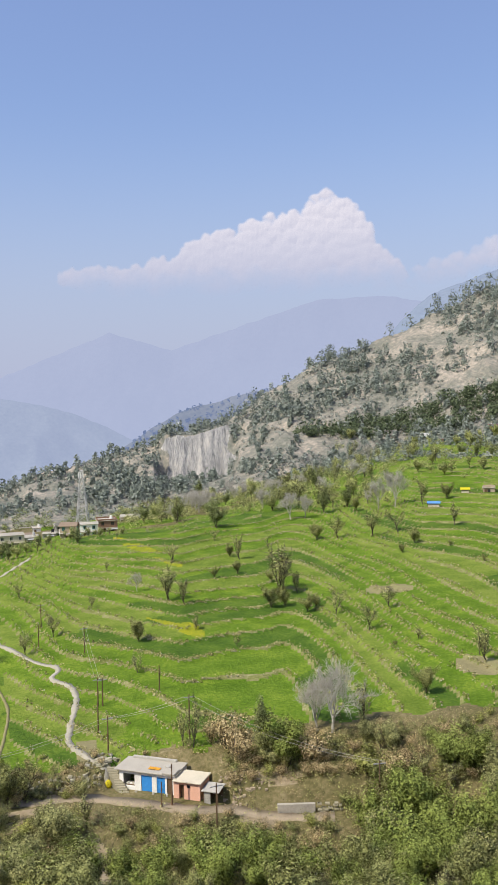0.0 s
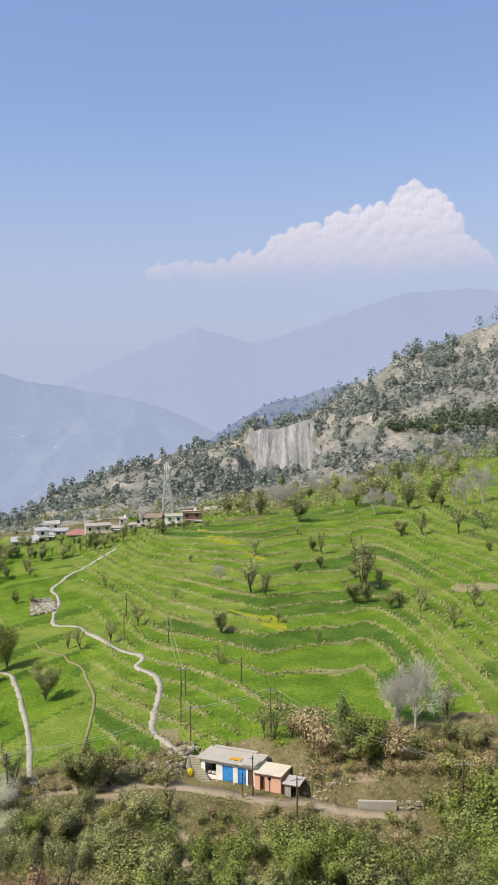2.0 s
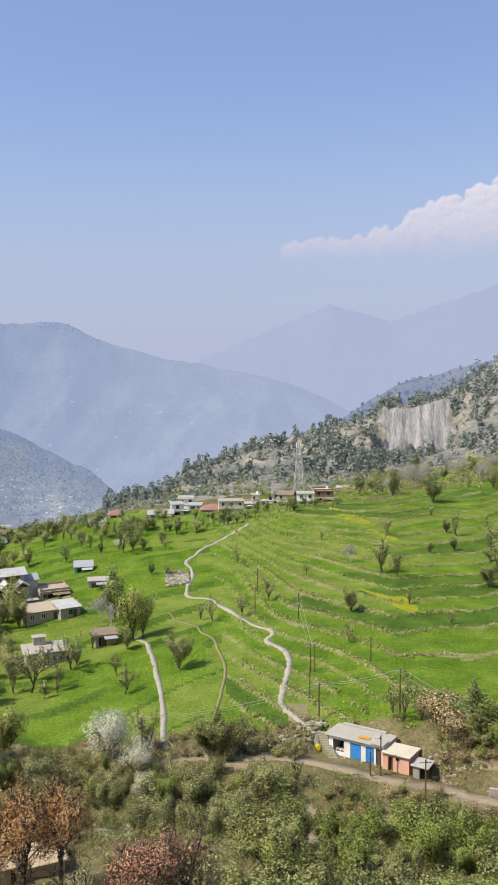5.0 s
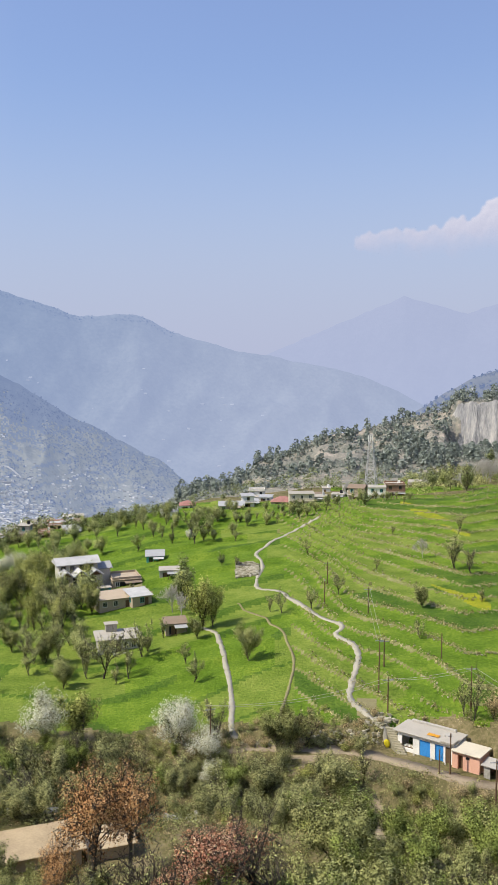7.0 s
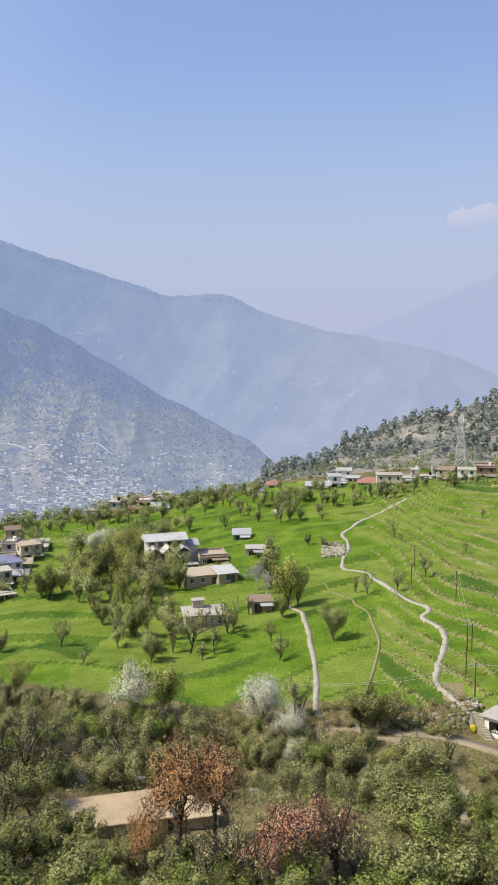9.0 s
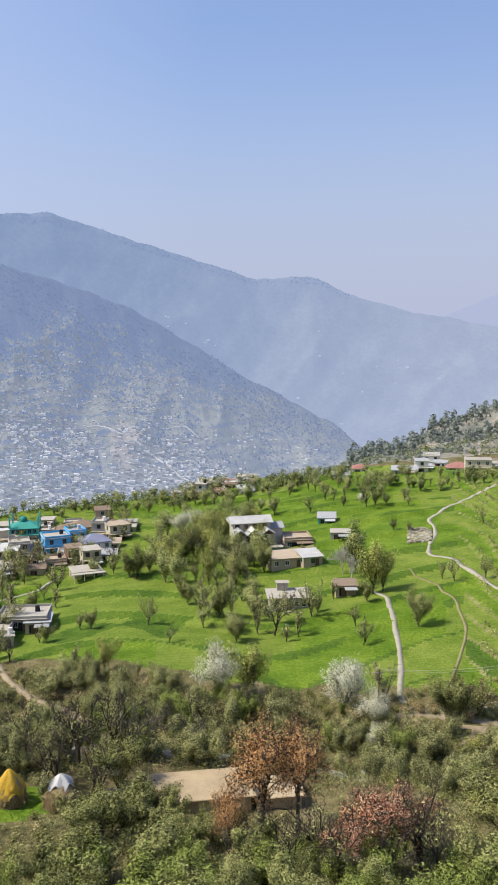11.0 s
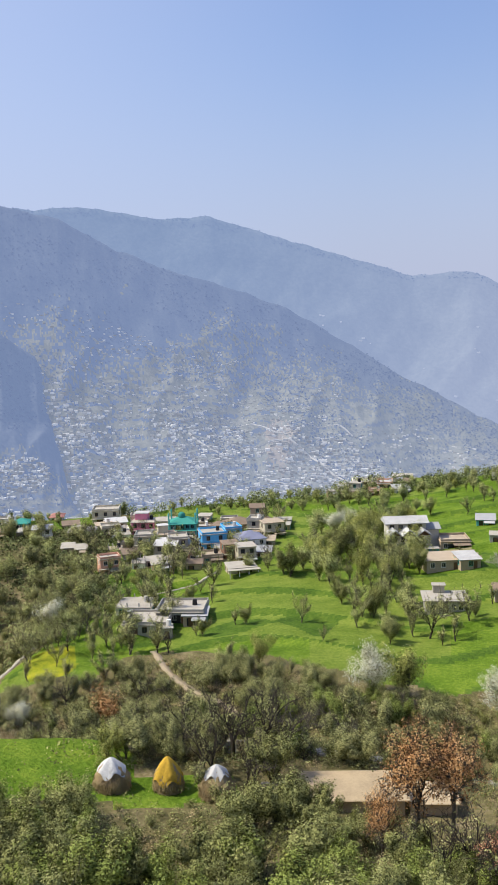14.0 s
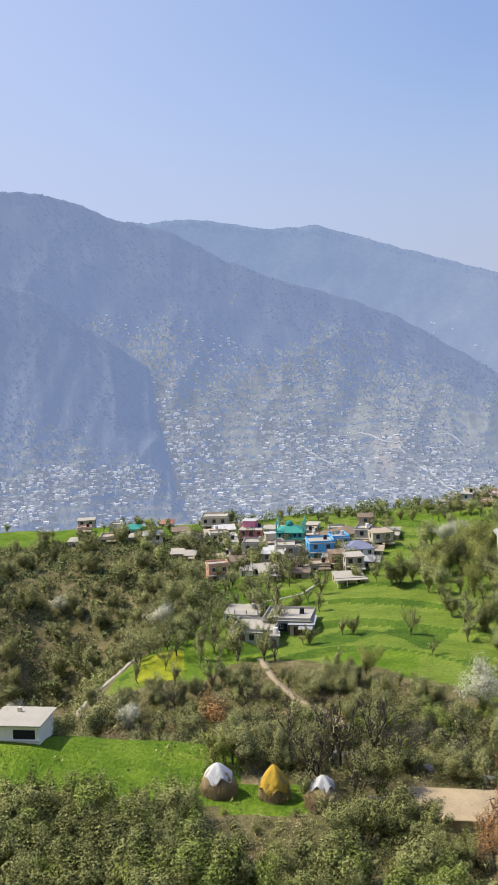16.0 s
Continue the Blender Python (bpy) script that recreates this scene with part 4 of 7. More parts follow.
spread(["lopped", "sparse", "bare", "orchard"], [4, 3, 1, 1], 44, 39.5, 52, 226, 264, 3.6, 6.0, 44, None, 2.6)
spread(["bare", "sparse", "orchard"], [2, 4, 1], 30, 40.5, 50.5, 232, 292, 4.0, 6.5, 27, None, 3.0)
spread(["orchard", "dark", "sparse"], [4, 2, 1], 26, 8.5, 24, 294, 312, 3.2, 5.6, 22, None, 3.0)


# scrub and woods too many to count
def clumps(name, label, points, radii, per, size, material, seed, category):
    rng = np.random.RandomState(seed)
    c = np.asarray(points)
    v, q = leaves(rng, c, np.asarray(radii), len(c) * per, size)
    return tagged(mesh_np(name, v, q, [material], smooth=False), label, category, kind="stuff")


def scatter(count, az0, az1, r0, r1, seed, keep=None):
    rng = np.random.RandomState(seed)
    pts = []
    while len(pts) < count:
        az, r = rng.uniform(az0, az1), math.sqrt(rng.uniform(r0 * r0, r1 * r1))
        if keep is None or keep(az, r, rng):
            pts.append(at(az, r))
    return np.array(pts)


def wooded(az, r, rng):
    """Dense in patches, thin on the cliff and on the bare shoulders."""
    x, y = -r * math.sin(radians(az)), r * math.cos(radians(az))
    if 1.2 < az < 5.9 and 668 < r < 722:
        return rng.uniform() < 0.03
    if 5.9 <= az < 8.6 and 600 < r < 790:
        return rng.uniform() < 0.3
    n = float(waves(np.array(x), np.array(y), 21, 130.0, 3))
    return rng.uniform() < 0.35 + 0.5 * n


# hillside greens paled and blued: distance haze put into the leaf colour
M["hazed_pine"] = mat("hazed_pine", [(0.2, G(0.140, 0.170, 0.137)), (0.5, G(0.239, 0.269, 0.225)), (0.8, G(0.379, 0.411, 0.354))], 0.3, 0.9, 0, 5, leaf=True, per_island=0.5)
M["hazed_scrub"] = mat("hazed_scrub", [(0.2, G(0.155, 0.177, 0.144)), (0.5, G(0.265, 0.290, 0.249)), (0.8, G(0.420, 0.432, 0.386))], 0.3, 0.9, 0, 5, leaf=True, per_island=0.5)
M["belt_leaf"] = mat("belt_leaf", [(0.25, G(0.05, 0.068, 0.04)), (0.5, G(0.11, 0.14, 0.075)), (0.75, G(0.2, 0.24, 0.13))], 0.3, 0.9, 0, 5, leaf=True, per_island=0.5)
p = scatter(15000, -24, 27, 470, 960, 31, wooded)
clumps("hillside_scrub", "grey-green scrub dotted over the rocky hillside", p + np.array([0, 0, 0.8]), np.random.RandomState(1).uniform(0.7, 1.9, len(p)), 10, 0.95, M["hazed_scrub"], 41, "scrub")
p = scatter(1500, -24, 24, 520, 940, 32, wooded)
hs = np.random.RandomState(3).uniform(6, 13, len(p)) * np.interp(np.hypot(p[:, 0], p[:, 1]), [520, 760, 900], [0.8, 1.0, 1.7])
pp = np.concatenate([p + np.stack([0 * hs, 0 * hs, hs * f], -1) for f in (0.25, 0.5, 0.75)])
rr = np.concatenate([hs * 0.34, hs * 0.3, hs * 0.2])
clumps("hillside_pines", "dark pines scattered over the wooded hillside", pp, rr, 22, 1.25, M["hazed_pine"], 42, "pines")
p = scatter(520, -24, -3, 600, 720, 33, lambda az, r, rng: r > 640 - 6 * (az + 4) * 0 and rng.uniform() < 0.9 and r < np.interp(az, [-24, -14, -4], [720, 700, 660]))
hs = np.random.RandomState(4).uniform(5, 11, len(p))
clumps("wood_belt", "dense dark green wood along the foot of the hill", p + np.stack([0 * hs, 0 * hs, hs * 0.5], -1), hs * 0.45, 60, 1.0, M["belt_leaf"], 43, "wood")
p = scatter(5000, -24, 74, 78, 172, 34, lambda az, r, rng: r < np.interp(az, [-30, 10, 34, 47, 52, 70], [134, 132, 143, 168, 158, 168]) and (bank_clear(az, r) or rng.uniform() < 0.12))
clumps("bank_scrub", "low scrub and dry grass covering the ravine banks", p + np.array([0, 0, 0.2]), np.random.RandomState(5).uniform(0.4, 1.2, len(p)), 15, 0.2, M["leaf_bank"], 44, "scrub")
p = scatter(4200, 50, 74, 160, 300, 35, lambda az, r, rng: r > 205)
clumps("gorge_scrub", "dull green scrub on the gorge sides", p + np.array([0, 0, 0.4]), np.random.RandomState(6).uniform(0.8, 1.8, len(p)), 18, 0.42, M["leaf_dark"], 45, "scrub")
p = scatter(700, -24, 74, 66, 82, 36)
clumps("near_slope_scrub", "scrub on the steep slope under the viewpoint", p + np.array([0, 0, 0.2]), np.random.RandomState(7).uniform(0.4, 0.9, len(p)), 12, 0.2, M["leaf_dark"], 46, "scrub")

def thick(az, r, rng):
    """Thicket ground: all the ravine but the road, the hut, the roofs, the stacks and the near field."""
    rb = float(np.interp(az, [-8, -4, -0.3, 2.3, 4, 6.5, 10.2, 14, 18, 22], [122, 122.5, 122.5, 124.5, 125, 127.3, 130, 130.6, 131.5, 132]))
    if by_path(az, r + 0.0) and r > float(np.interp(az, [37.5, 39.3, 41.0, 43.2, 45.6, 47.0, 47.8], [127, 133, 139, 147, 156, 166, 177])) - 3:
        return False
    if az < 20 and abs(r - rb + 1.6) < 2.6:
        return False
    if 2.2 < az < 10.4 and rb - 3 < r < rb + 9:
        return False
    if -4.5 < az <= 2.2 and rb - 3 < r < rb + 4:
        return rng.uniform() < 0.1
    if 9.5 < az < 12.4 and 107 < r < 121:
        return False
    if 26.5 < az < 42 and 93 < r < 105:
        return False
    if 42 < az < 53 and 95 < r < 105:
        return False
    if 52 < az < 75 and 96 < r < 118:
        return False
    if river(az, r):
        return rng.uniform() < 0.08
    lim = float(np.interp(az, [-30, 10, 34, 38, 47, 52, 60, 70], [135, 135, 144, 153, 171, 160, 165, 170]))
    return r < lim - 0.8


for nm, words, n, seed, leaf, sz, r0, r1 in (("olive_thicket", "dense olive-green thicket over the ravine slopes", 1100, 61, "olive", 0.17, 0.7, 1.6), ("dry_thicket", "dry brown brushwood over the ravine slopes", 900, 62, "dry", 0.16, 0.6, 1.4), ("green_thicket", "dark green undergrowth over the ravine slopes", 700, 63, "dark", 0.18, 0.7, 1.6), ("dun_thicket", "dull olive-brown undergrowth over the ravine banks", 1000, 64, "bank", 0.18, 0.6, 1.4)):
    p = scatter(n, -24, 74, 66, 172, seed, thick)
    rad_ = np.random.RandomState(seed).uniform(r0, r1, n)
    room = np.array([headroom(math.degrees(math.atan2(-q_[0], q_[1])), math.hypot(q_[0], q_[1])) for q_ in p])
    rad_ = np.minimum(rad_, np.maximum(room * 0.6, 0.5))
    clumps(nm, words, p + np.stack([0 * rad_, 0 * rad_, rad_ * 0.55], -1), rad_, 130, sz * 0.6, M["leaf_" + leaf], seed + 1, "undergrowth")
def on_bank(az, r, rng):
    """The banks of the ravine that are neither road, hut, path, roof, stack yard nor stream."""
    rb = float(np.interp(az, [-8, -4, -0.3, 2.3, 4, 6.5, 10.2, 14, 18, 22], [122, 122.5, 122.5, 124.5, 125, 127.3, 130, 130.6, 131.5, 132]))
    if az < 22.5 and rb - 3.4 < r < rb + 1.2:
        return False
    if 2.6 < az < 10.4 and rb - 3 < r < rb + 7.5 or river(az, r):
        return False
    if by_path(az, r) and abs(r - float(np.interp(az, [37.5, 39.3, 41.0, 43.2, 45.6, 47.0, 47.8], [127, 133, 139, 147, 156, 166, 177]))) < 2.2:
        return False
    if 26 < az < 42 and r < 105 or az >= 42 and r < 119 or plot_slip(az, r):
        return False
    return r < float(np.interp(az, [-30, 10, 34, 38, 47, 52, 60, 70], [136, 136, 146, 155, 173, 162, 166, 171])) - 0.4


def plot_slip(az, r):
    return abs(az - 11.0) < 0.8 and 108 < r < 119


for nm, words, n, seed, leaf, sz, r0, r1, per in (("dry_brush", "low dry brown brush over the ravine banks", 2600, 81, "dry", 0.085, 0.4, 1.0, 34), ("olive_brush", "low olive-green brush over the ravine banks", 2600, 82, "bank", 0.085, 0.4, 1.1, 36), ("grey_brush", "grey-green low bushes over the ravine banks", 1500, 83, "olive", 0.09, 0.6, 1.3, 44), ("bank_grass", "bleached dry grass tufts on the ravine banks", 5200, 84, "verge", 0.08, 0.25, 0.6, 12)):
    p = scatter(n, -22, 66, 104, 173, seed, on_bank)
    rad_ = np.random.RandomState(seed).uniform(r0, r1, n)
    clumps(nm, words, p + np.stack([0 * rad_, 0 * rad_, rad_ * 0.5], -1), rad_, per, sz, M["leaf_" + leaf], seed + 1, "undergrowth")
for nm, words, n, seed, leaf, a0, a1, d0, d1 in (("crest_copse", "grey-brown copse behind the terraced field", 330, 71, "lopped", -9, 9, 345, 500), ("upper_copse", "olive copse among the upper terraces", 260, 72, "orchard", -24, -5, 385, 640), ("rim_copse", "dark trees along the plateau rim", 300, 73, "dark", 24, 50, 322, 352), ("foot_copse", "dark trees along the foot of the rocky hill", 260, 74, "dark", -6, 24, 430, 520)):
    p = scatter(n, a0, a1, d0, d1, seed)
    rad_ = np.random.RandomState(seed).uniform(1.2, 3.0, n)
    clumps(nm, words, p + np.stack([0 * rad_, 0 * rad_, rad_ * 0.9], -1), rad_, 80, 0.36, M["leaf_" + leaf], seed + 1, "copse")

# dry-stone walls that hold the terraces
M["stone"] = mat("stone", [(0.2, G(0.2, 0.18, 0.11)), (0.5, G(0.33, 0.3, 0.21)), (0.8, G(0.46, 0.43, 0.34))], 1.5, 0.95, 0.6, 5, per_island=0.6)


def stones(name, label, points, sizes, seed, material, category="wall", kind="structure"):
    """Rough six-sided stones, each its own island."""
    rng = np.random.RandomState(seed)
    n = len(points)
    cube = np.array([(x, y, z) for z in (-1, 1) for y in (-1, 1) for x in (-1, 1)], float)
    v = cube[None] * rng.uniform(0.6, 1.0, (n, 8, 3)) * np.asarray(sizes)[:, None, None] * np.array([1, 1, 0.7]) * 0.5
    th = rng.uniform(0, 6.283, n)
    c, s = np.cos(th)[:, None], np.sin(th)[:, None]
    v = np.stack([v[..., 0] * c - v[..., 1] * s, v[..., 0] * s + v[..., 1] * c, v[..., 2]], -1) + np.asarray(points)[:, None]
    f = np.array([(0, 2, 3, 1), (4, 5, 7, 6), (0, 1, 5, 4), (2, 6, 7, 3), (0, 4, 6, 2), (1, 3, 7, 5)])
    q = (np.arange(n)[:, None, None] * 8 + f[None]).reshape(-1, 4)
    return tagged(mesh_np(name, v.reshape(-1, 3), q, [material], smooth=False), label, category, kind=kind)


lv = np.floor(lev)
edge = ((lv[:-1, :-1] != lv[:-1, 1:]) | (lv[:-1, :-1] != lv[1:, :-1])) & (FIELD[:-1, :-1] > 0.6) & (A2[:-1, :-1] > -22) & (A2[:-1, :-1] < 50)
ei, ej = np.nonzero(edge)
erng = np.random.RandomState(8)
keep_p = np.where(A2[ei, ej] > 14 + R2[ei, ej] * 0.008, 0.0, np.interp(R2[ei, ej], [140, 400, 620], [0.95, 0.6, 0.3])) * np.clip(0.75 + 0.6 * waves(X2[ei, ej], Y2[ei, ej], 91, 30.0, 2), 0.15, 1)
ok = erng.uniform(size=len(ei)) < keep_p
ei, ej = ei[ok], ej[ok]
levels = lv[ei, ej]
for L in np.unique(levels):
    pick = levels == L
    i, j = ei[pick], ej[pick]
    if len(i) < 12:
        continue
    n = len(i)
    pts = np.stack([X2[i, j], Y2[i, j], np.maximum(Z2[i, j], (L + 0.35) * STEP)], -1) + erng.uniform(-0.35, 0.35, (n, 3)) * np.array([1, 1, 0.5])
    stones("terrace_wall", "dry-stone terrace wall with dry grass", pts, erng.uniform(0.15, 0.4, n) * np.interp(R2[i, j], [140, 300, 600], [0.75, 1.0, 1.5]), int(L) + 300, M["stone"])
tuft = erng.uniform(size=len(ei)) < 0.95
pts = np.stack([X2[ei, ej], Y2[ei, ej], Z2[ei, ej] + 0.3], -1)[tuft]
clumps("verge_grass", "pale dry grass tufts along the terrace edges", pts, np.random.RandomState(9).uniform(0.3, 0.8, len(pts)), 9, 0.2, M["leaf_verge"], 47, "grass")

# ---- buildings ----
PAINT = {"mud_roof": (0.45, 0.35, 0.22), "white": (0.82, 0.79, 0.73), "cream": (0.58, 0.52, 0.4), "pink": (0.74, 0.26, 0.38), "salmon": (0.7, 0.4, 0.29), "blue": (0.13, 0.44, 0.78), "teal": (0.12, 0.42, 0.38), "brick": (0.26, 0.16, 0.11), "grey": (0.42, 0.395, 0.35), "mud": (0.42, 0.34, 0.25),
         "plaster": (0.56, 0.52, 0.45), "concrete": (0.41, 0.375, 0.315), "sheet": (0.5, 0.49, 0.47), "tin": (0.36, 0.36, 0.36), "brown": (0.25, 0.19, 0.14), "green": (0.06, 0.28, 0.23), "red": (0.38, 0.19, 0.16), "violet": (0.22, 0.23, 0.31), "shutter": (0.05, 0.25, 0.6), "wood": (0.14, 0.09, 0.055), "dark": (0.03, 0.03, 0.032), "yellow": (0.6, 0.5, 0.03), "orange": (0.6, 0.29, 0.04), "tarp": (0.12, 0.28, 0.56), "path": (0.37, 0.34, 0.27), "dirt": (0.34, 0.275, 0.19), "straw": (0.32, 0.24, 0.13), "gold_straw": (0.55, 0.35, 0.05), "plastic": (0.6, 0.6, 0.59), "metal": (0.3, 0.3, 0.3), "black": (0.025, 0.025, 0.025)}
for k, c in PAINT.items():
    d, li = tuple(v * 0.72 for v in c), tuple(min(v * 1.12, 0.85) for v in c)
    M[k] = mat("paint_" + k, [(0.3, d), (0.5, c), (0.72, li)], 0.45, 0.85, 0.35, 9, per_object=0.15, metal=0.0)
glass = bpy.data.materials.new("window_glass")
glass.use_nodes = True
gb = glass.node_tree.nodes["Principled BSDF"]
gb.inputs["Base Color"].default_value = (0.03, 0.035, 0.04, 1)
gb.inputs["Roughness"].default_value = 0.12


def box(bm, x0, y0, z0, x1, y1, z1, bevel=0.0):
    m = Matrix.Translation(((x0 + x1) / 2, (y0 + y1) / 2, (z0 + z1) / 2)) @ Matrix.Diagonal((x1 - x0, y1 - y0, z1 - z0, 1))
    made = bmesh.ops.create_cube(bm, size=1.0, matrix=m)["verts"]
    if bevel:
        es = list({e for v in made for e in v.link_edges})
        bmesh.ops.bevel(bm, geom=es, offset=bevel, segments=1, affect='EDGES')


def one_box(name, parent, material, dims, bevel=0.0, label=""):
    bm = bmesh.new()
    box(bm, *dims, bevel)
    return part(name, bm, material, parent, label)


def solid(name, parent, material, verts, faces, label=""):
    bm = bmesh.new()
    vs = [bm.verts.new(v) for v in verts]
    for f in faces:
        bm.faces.new([vs[i] for i in f])
    bmesh.ops.recalc_face_normals(bm, faces=bm.faces)
    return part(name, bm, material, parent, label)


WINDOW = {}


def window(parent, x, y, z, w, h, turn, frame_mat):
    """A framed pane set into the wall; turn 0 faces the front."""
    key = (round(w, 1), round(h, 1), frame_mat)
    if key not in WINDOW:
        bm = bmesh.new()
        for d in ((-w / 2 - 0.08, -0.06, -h / 2 - 0.08, -w / 2, 0.05, h / 2 + 0.08), (w / 2, -0.06, -h / 2 - 0.08, w / 2 + 0.08, 0.05, h / 2 + 0.08), (-w / 2, -0.06, h / 2, w / 2, 0.05, h / 2 + 0.08), (-w / 2, -0.09, -h / 2 - 0.08, w / 2, 0.05, -h / 2), (-0.03, -0.05, -h / 2, 0.03, 0.03, h / 2)):
            box(bm, *d)
        bm2 = bmesh.new()
        box(bm2, -w / 2, -0.012, -h / 2, w / 2, 0.02, h / 2)
        me, me2 = bpy.data.meshes.new("window"), bpy.data.meshes.new("pane")
        bm.to_mesh(me), bm2.to_mesh(me2)
        bm.free(), bm2.free()
        me.materials.append(M[frame_mat]), me2.materials.append(glass)
        WINDOW[key] = (me, me2)
    me, me2 = WINDOW[key]
    ob = new("window", me)
    ob.parent = parent
    ob.matrix_basis = pose(x, y, z, 0, 0, turn)
    pane = new("pane", me2)
    pane.parent = ob
    return ob


def roof_shape(kind, w, d, h, over=0.4):
    x0, x1, y0, y1 = -w / 2 - over, w / 2 + over, -over, d + over
    if kind == "hip":
        rise, k = min(w, d) * 0.24, min(w, d) / 2
        v = [(x0, y0, h), (x1, y0, h), (x1, y1, h), (x0, y1, h), (x0 + k, d / 2, h + rise), (x1 - k, d / 2, h + rise), (x0, y0, h - 0.14), (x1, y0, h - 0.14), (x1, y1, h - 0.14), (x0, y1, h - 0.14)]
        f = [(0, 1, 5, 4), (1, 2, 5), (2, 3, 4, 5), (3, 0, 4), (6, 9, 8, 7), (0, 6, 7, 1), (1, 7, 8, 2), (2, 8, 9, 3), (3, 9, 6, 0)]
    elif kind == "gable":
        rise = d * 0.22
        v = [(x0, y0, h), (x1, y0, h), (x1, y1, h), (x0, y1, h), (x0, d / 2, h + rise), (x1, d / 2, h + rise), (x0, y0, h - 0.14), (x1, y0, h - 0.14), (x1, y1, h - 0.14), (x0, y1, h - 0.14)]
        f = [(0, 1, 5, 4), (2, 3, 4, 5), (1, 2, 5), (3, 0, 4), (6, 9, 8, 7), (0, 6, 7, 1), (1, 7, 8, 2), (2, 8, 9, 3), (3, 9, 6, 0)]
    else:
        rise = d * 0.12
        v = [(x0, y0, h), (x1, y0, h), (x1, y1, h + rise), (x0, y1, h + rise), (x0, y0, h - 0.12), (x1, y0, h - 0.12), (x1, y1, h + rise - 0.12), (x0, y1, h + rise - 0.12)]
        f = [(0, 1, 2, 3), (4, 7, 6, 5), (0, 4, 5, 1), (1, 5, 6, 2), (2, 6, 7, 3), (3, 7, 4, 0)]
    return v, f


hrng = random.Random(4)


HOMES = []


def house(words, group, az, r, w, d, n, turn, wall, roof, top):
    """A village house that faces the viewer's side, turned by some degrees."""
    roof = "sheet" if roof == "white" else roof
    base = at(az, r)
    half = d * 0.5
    back = at(az, r + half)
    thing = tagged(new("house"), words, "house", group)
    HOMES.append((base.x, base.y))
    thing.matrix_basis = pose(base.x, base.y, min(base.z, back.z) - (0.9 if r > 225 else 0.05), 0, 0, az + turn)
    sh = 2.6
    h = n * sh
    bm = bmesh.new()
    box(bm, -w / 2, 0, -2.4, w / 2, d, h, 0.04)
    part("wall", bm, M[wall], thing)
    if top in ("flat", "terrace", "porch"):
        bm = bmesh.new()
        box(bm, -w / 2 - 0.25, -0.4, h, w / 2 + 0.25, d + 0.25, h + 0.18, 0.04)
        part("roof", bm, M[roof], thing)
        if top == "flat" and hrng.random() < 0.55:
            bm = bmesh.new()
            for e in ((-w / 2, -0.1, w / 2, 0.05), (-w / 2, d - 0.1, w / 2, d + 0.05), (-w / 2, 0.05, -w / 2 + 0.15, d - 0.1), (w / 2 - 0.15, 0.05, w / 2, d - 0.1)):
                box(bm, e[0], e[1], h + 0.18, e[2], e[3], h + 0.18 + 0.6)
            part("parapet", bm, M[wall], thing)
        if hrng.random() < 0.45:
            bm = bmesh.new()
            bmesh.ops.create_cone(bm, cap_ends=True, segments=10, radius1=0.6, radius2=0.5, depth=1.3, matrix=Matrix.Translation((w * 0.25, d * 0.6, h + 0.8)))
            part("water_tank", bm, M[hrng.choice(["dark", "white", "sheet"])], thing, "round plastic roof tank")
        if top == "terrace":
            bm = bmesh.new()
            for x in np.linspace(-w / 2, w / 2, 4):
                for y in (0.1, d - 0.1):
                    box(bm, x - 0.13, y - 0.13, h + 0.2, x + 0.13, y + 0.13, h + 1.1)
            tagged(part("roof_stub", bm, M["grey"], thing, "bare concrete column ends"), kind="stuff")
            if n > 1:
                one_box("roof_room", thing, M[wall], (-w * 0.42, d * 0.45, h + 0.2, w * 0.1, d * 0.95, h + 2.4), 0.03)
                one_box("room_roof", thing, M["sheet"], (-w * 0.47, d * 0.4, h + 2.4, w * 0.15, d, h + 2.55), 0.03)
        if top == "porch":
            one_box("porch_slab", thing, M["concrete"], (-w / 2 - 0.4, -2.2, -1.0, w / 2 + 0.4, 0, 0.06), 0.03)
            one_box("porch_roof", thing, M[roof], (-w / 2 - 0.6, -2.4, h - 0.15, w / 2 + 0.6, -0.56, h + 0.05), 0.03)
            for x in np.linspace(-w / 2, w / 2, 4):
                one_box("post", thing, M["white"], (x - 0.1, -2.1, 0.06, x + 0.1, -1.9, h - 0.15))
    else:
        v, f = roof_shape(top, w, d, h)
        solid("roof", thing, M[roof], v, f)
    frame = hrng.choice(["wood", "white", "teal", "wood"])
    # dark panel on the solid wall stands for shade in a verandah
    if hrng.random() < 0.6 and w > 4:
        one_box("verandah_opening", thing, M["dark"], (-w * 0.34, -0.05, 0.1, w * 0.02, 0.03, 2.0), 0.0, "dark panel for the shade in a verandah bay")
    if hrng.random() < 0.5:
        v, f = roof_shape("shed", w * 0.55, 2.0, 2.1, 0.15)
        solid("lean_roof", thing, M[hrng.choice(["tin", "mud", "brown", "sheet"])], [(x + w * 0.2, y - 2.05, z) for x, y, z in v], f, "lean-to roof of weathered sheets")
        for x in (w * 0.2 - w * 0.25, w * 0.2 + w * 0.25):
            one_box("lean_post", thing, M["wood"], (x - 0.07, -1.95, -1.6, x + 0.07, -1.81, 2.0))
    door_x = hrng.uniform(-0.3, 0.3) * w
    one_box("door", thing, M["wood"], (door_x - 0.5, -0.07, 0.0, door_x + 0.5, 0.02, 2.05), 0.02, "dark wooden door")
    for s in range(n):
        k = max(1, int(w / 2.6))
        for i in range(k):
            x = (i + 0.5) / k * w - w / 2
            if s == 0 and abs(x - door_x) < 1.1:
                continue
            window(thing, x, -0.01, s * sh + 1.5, 1.0, 1.2, 0, frame)
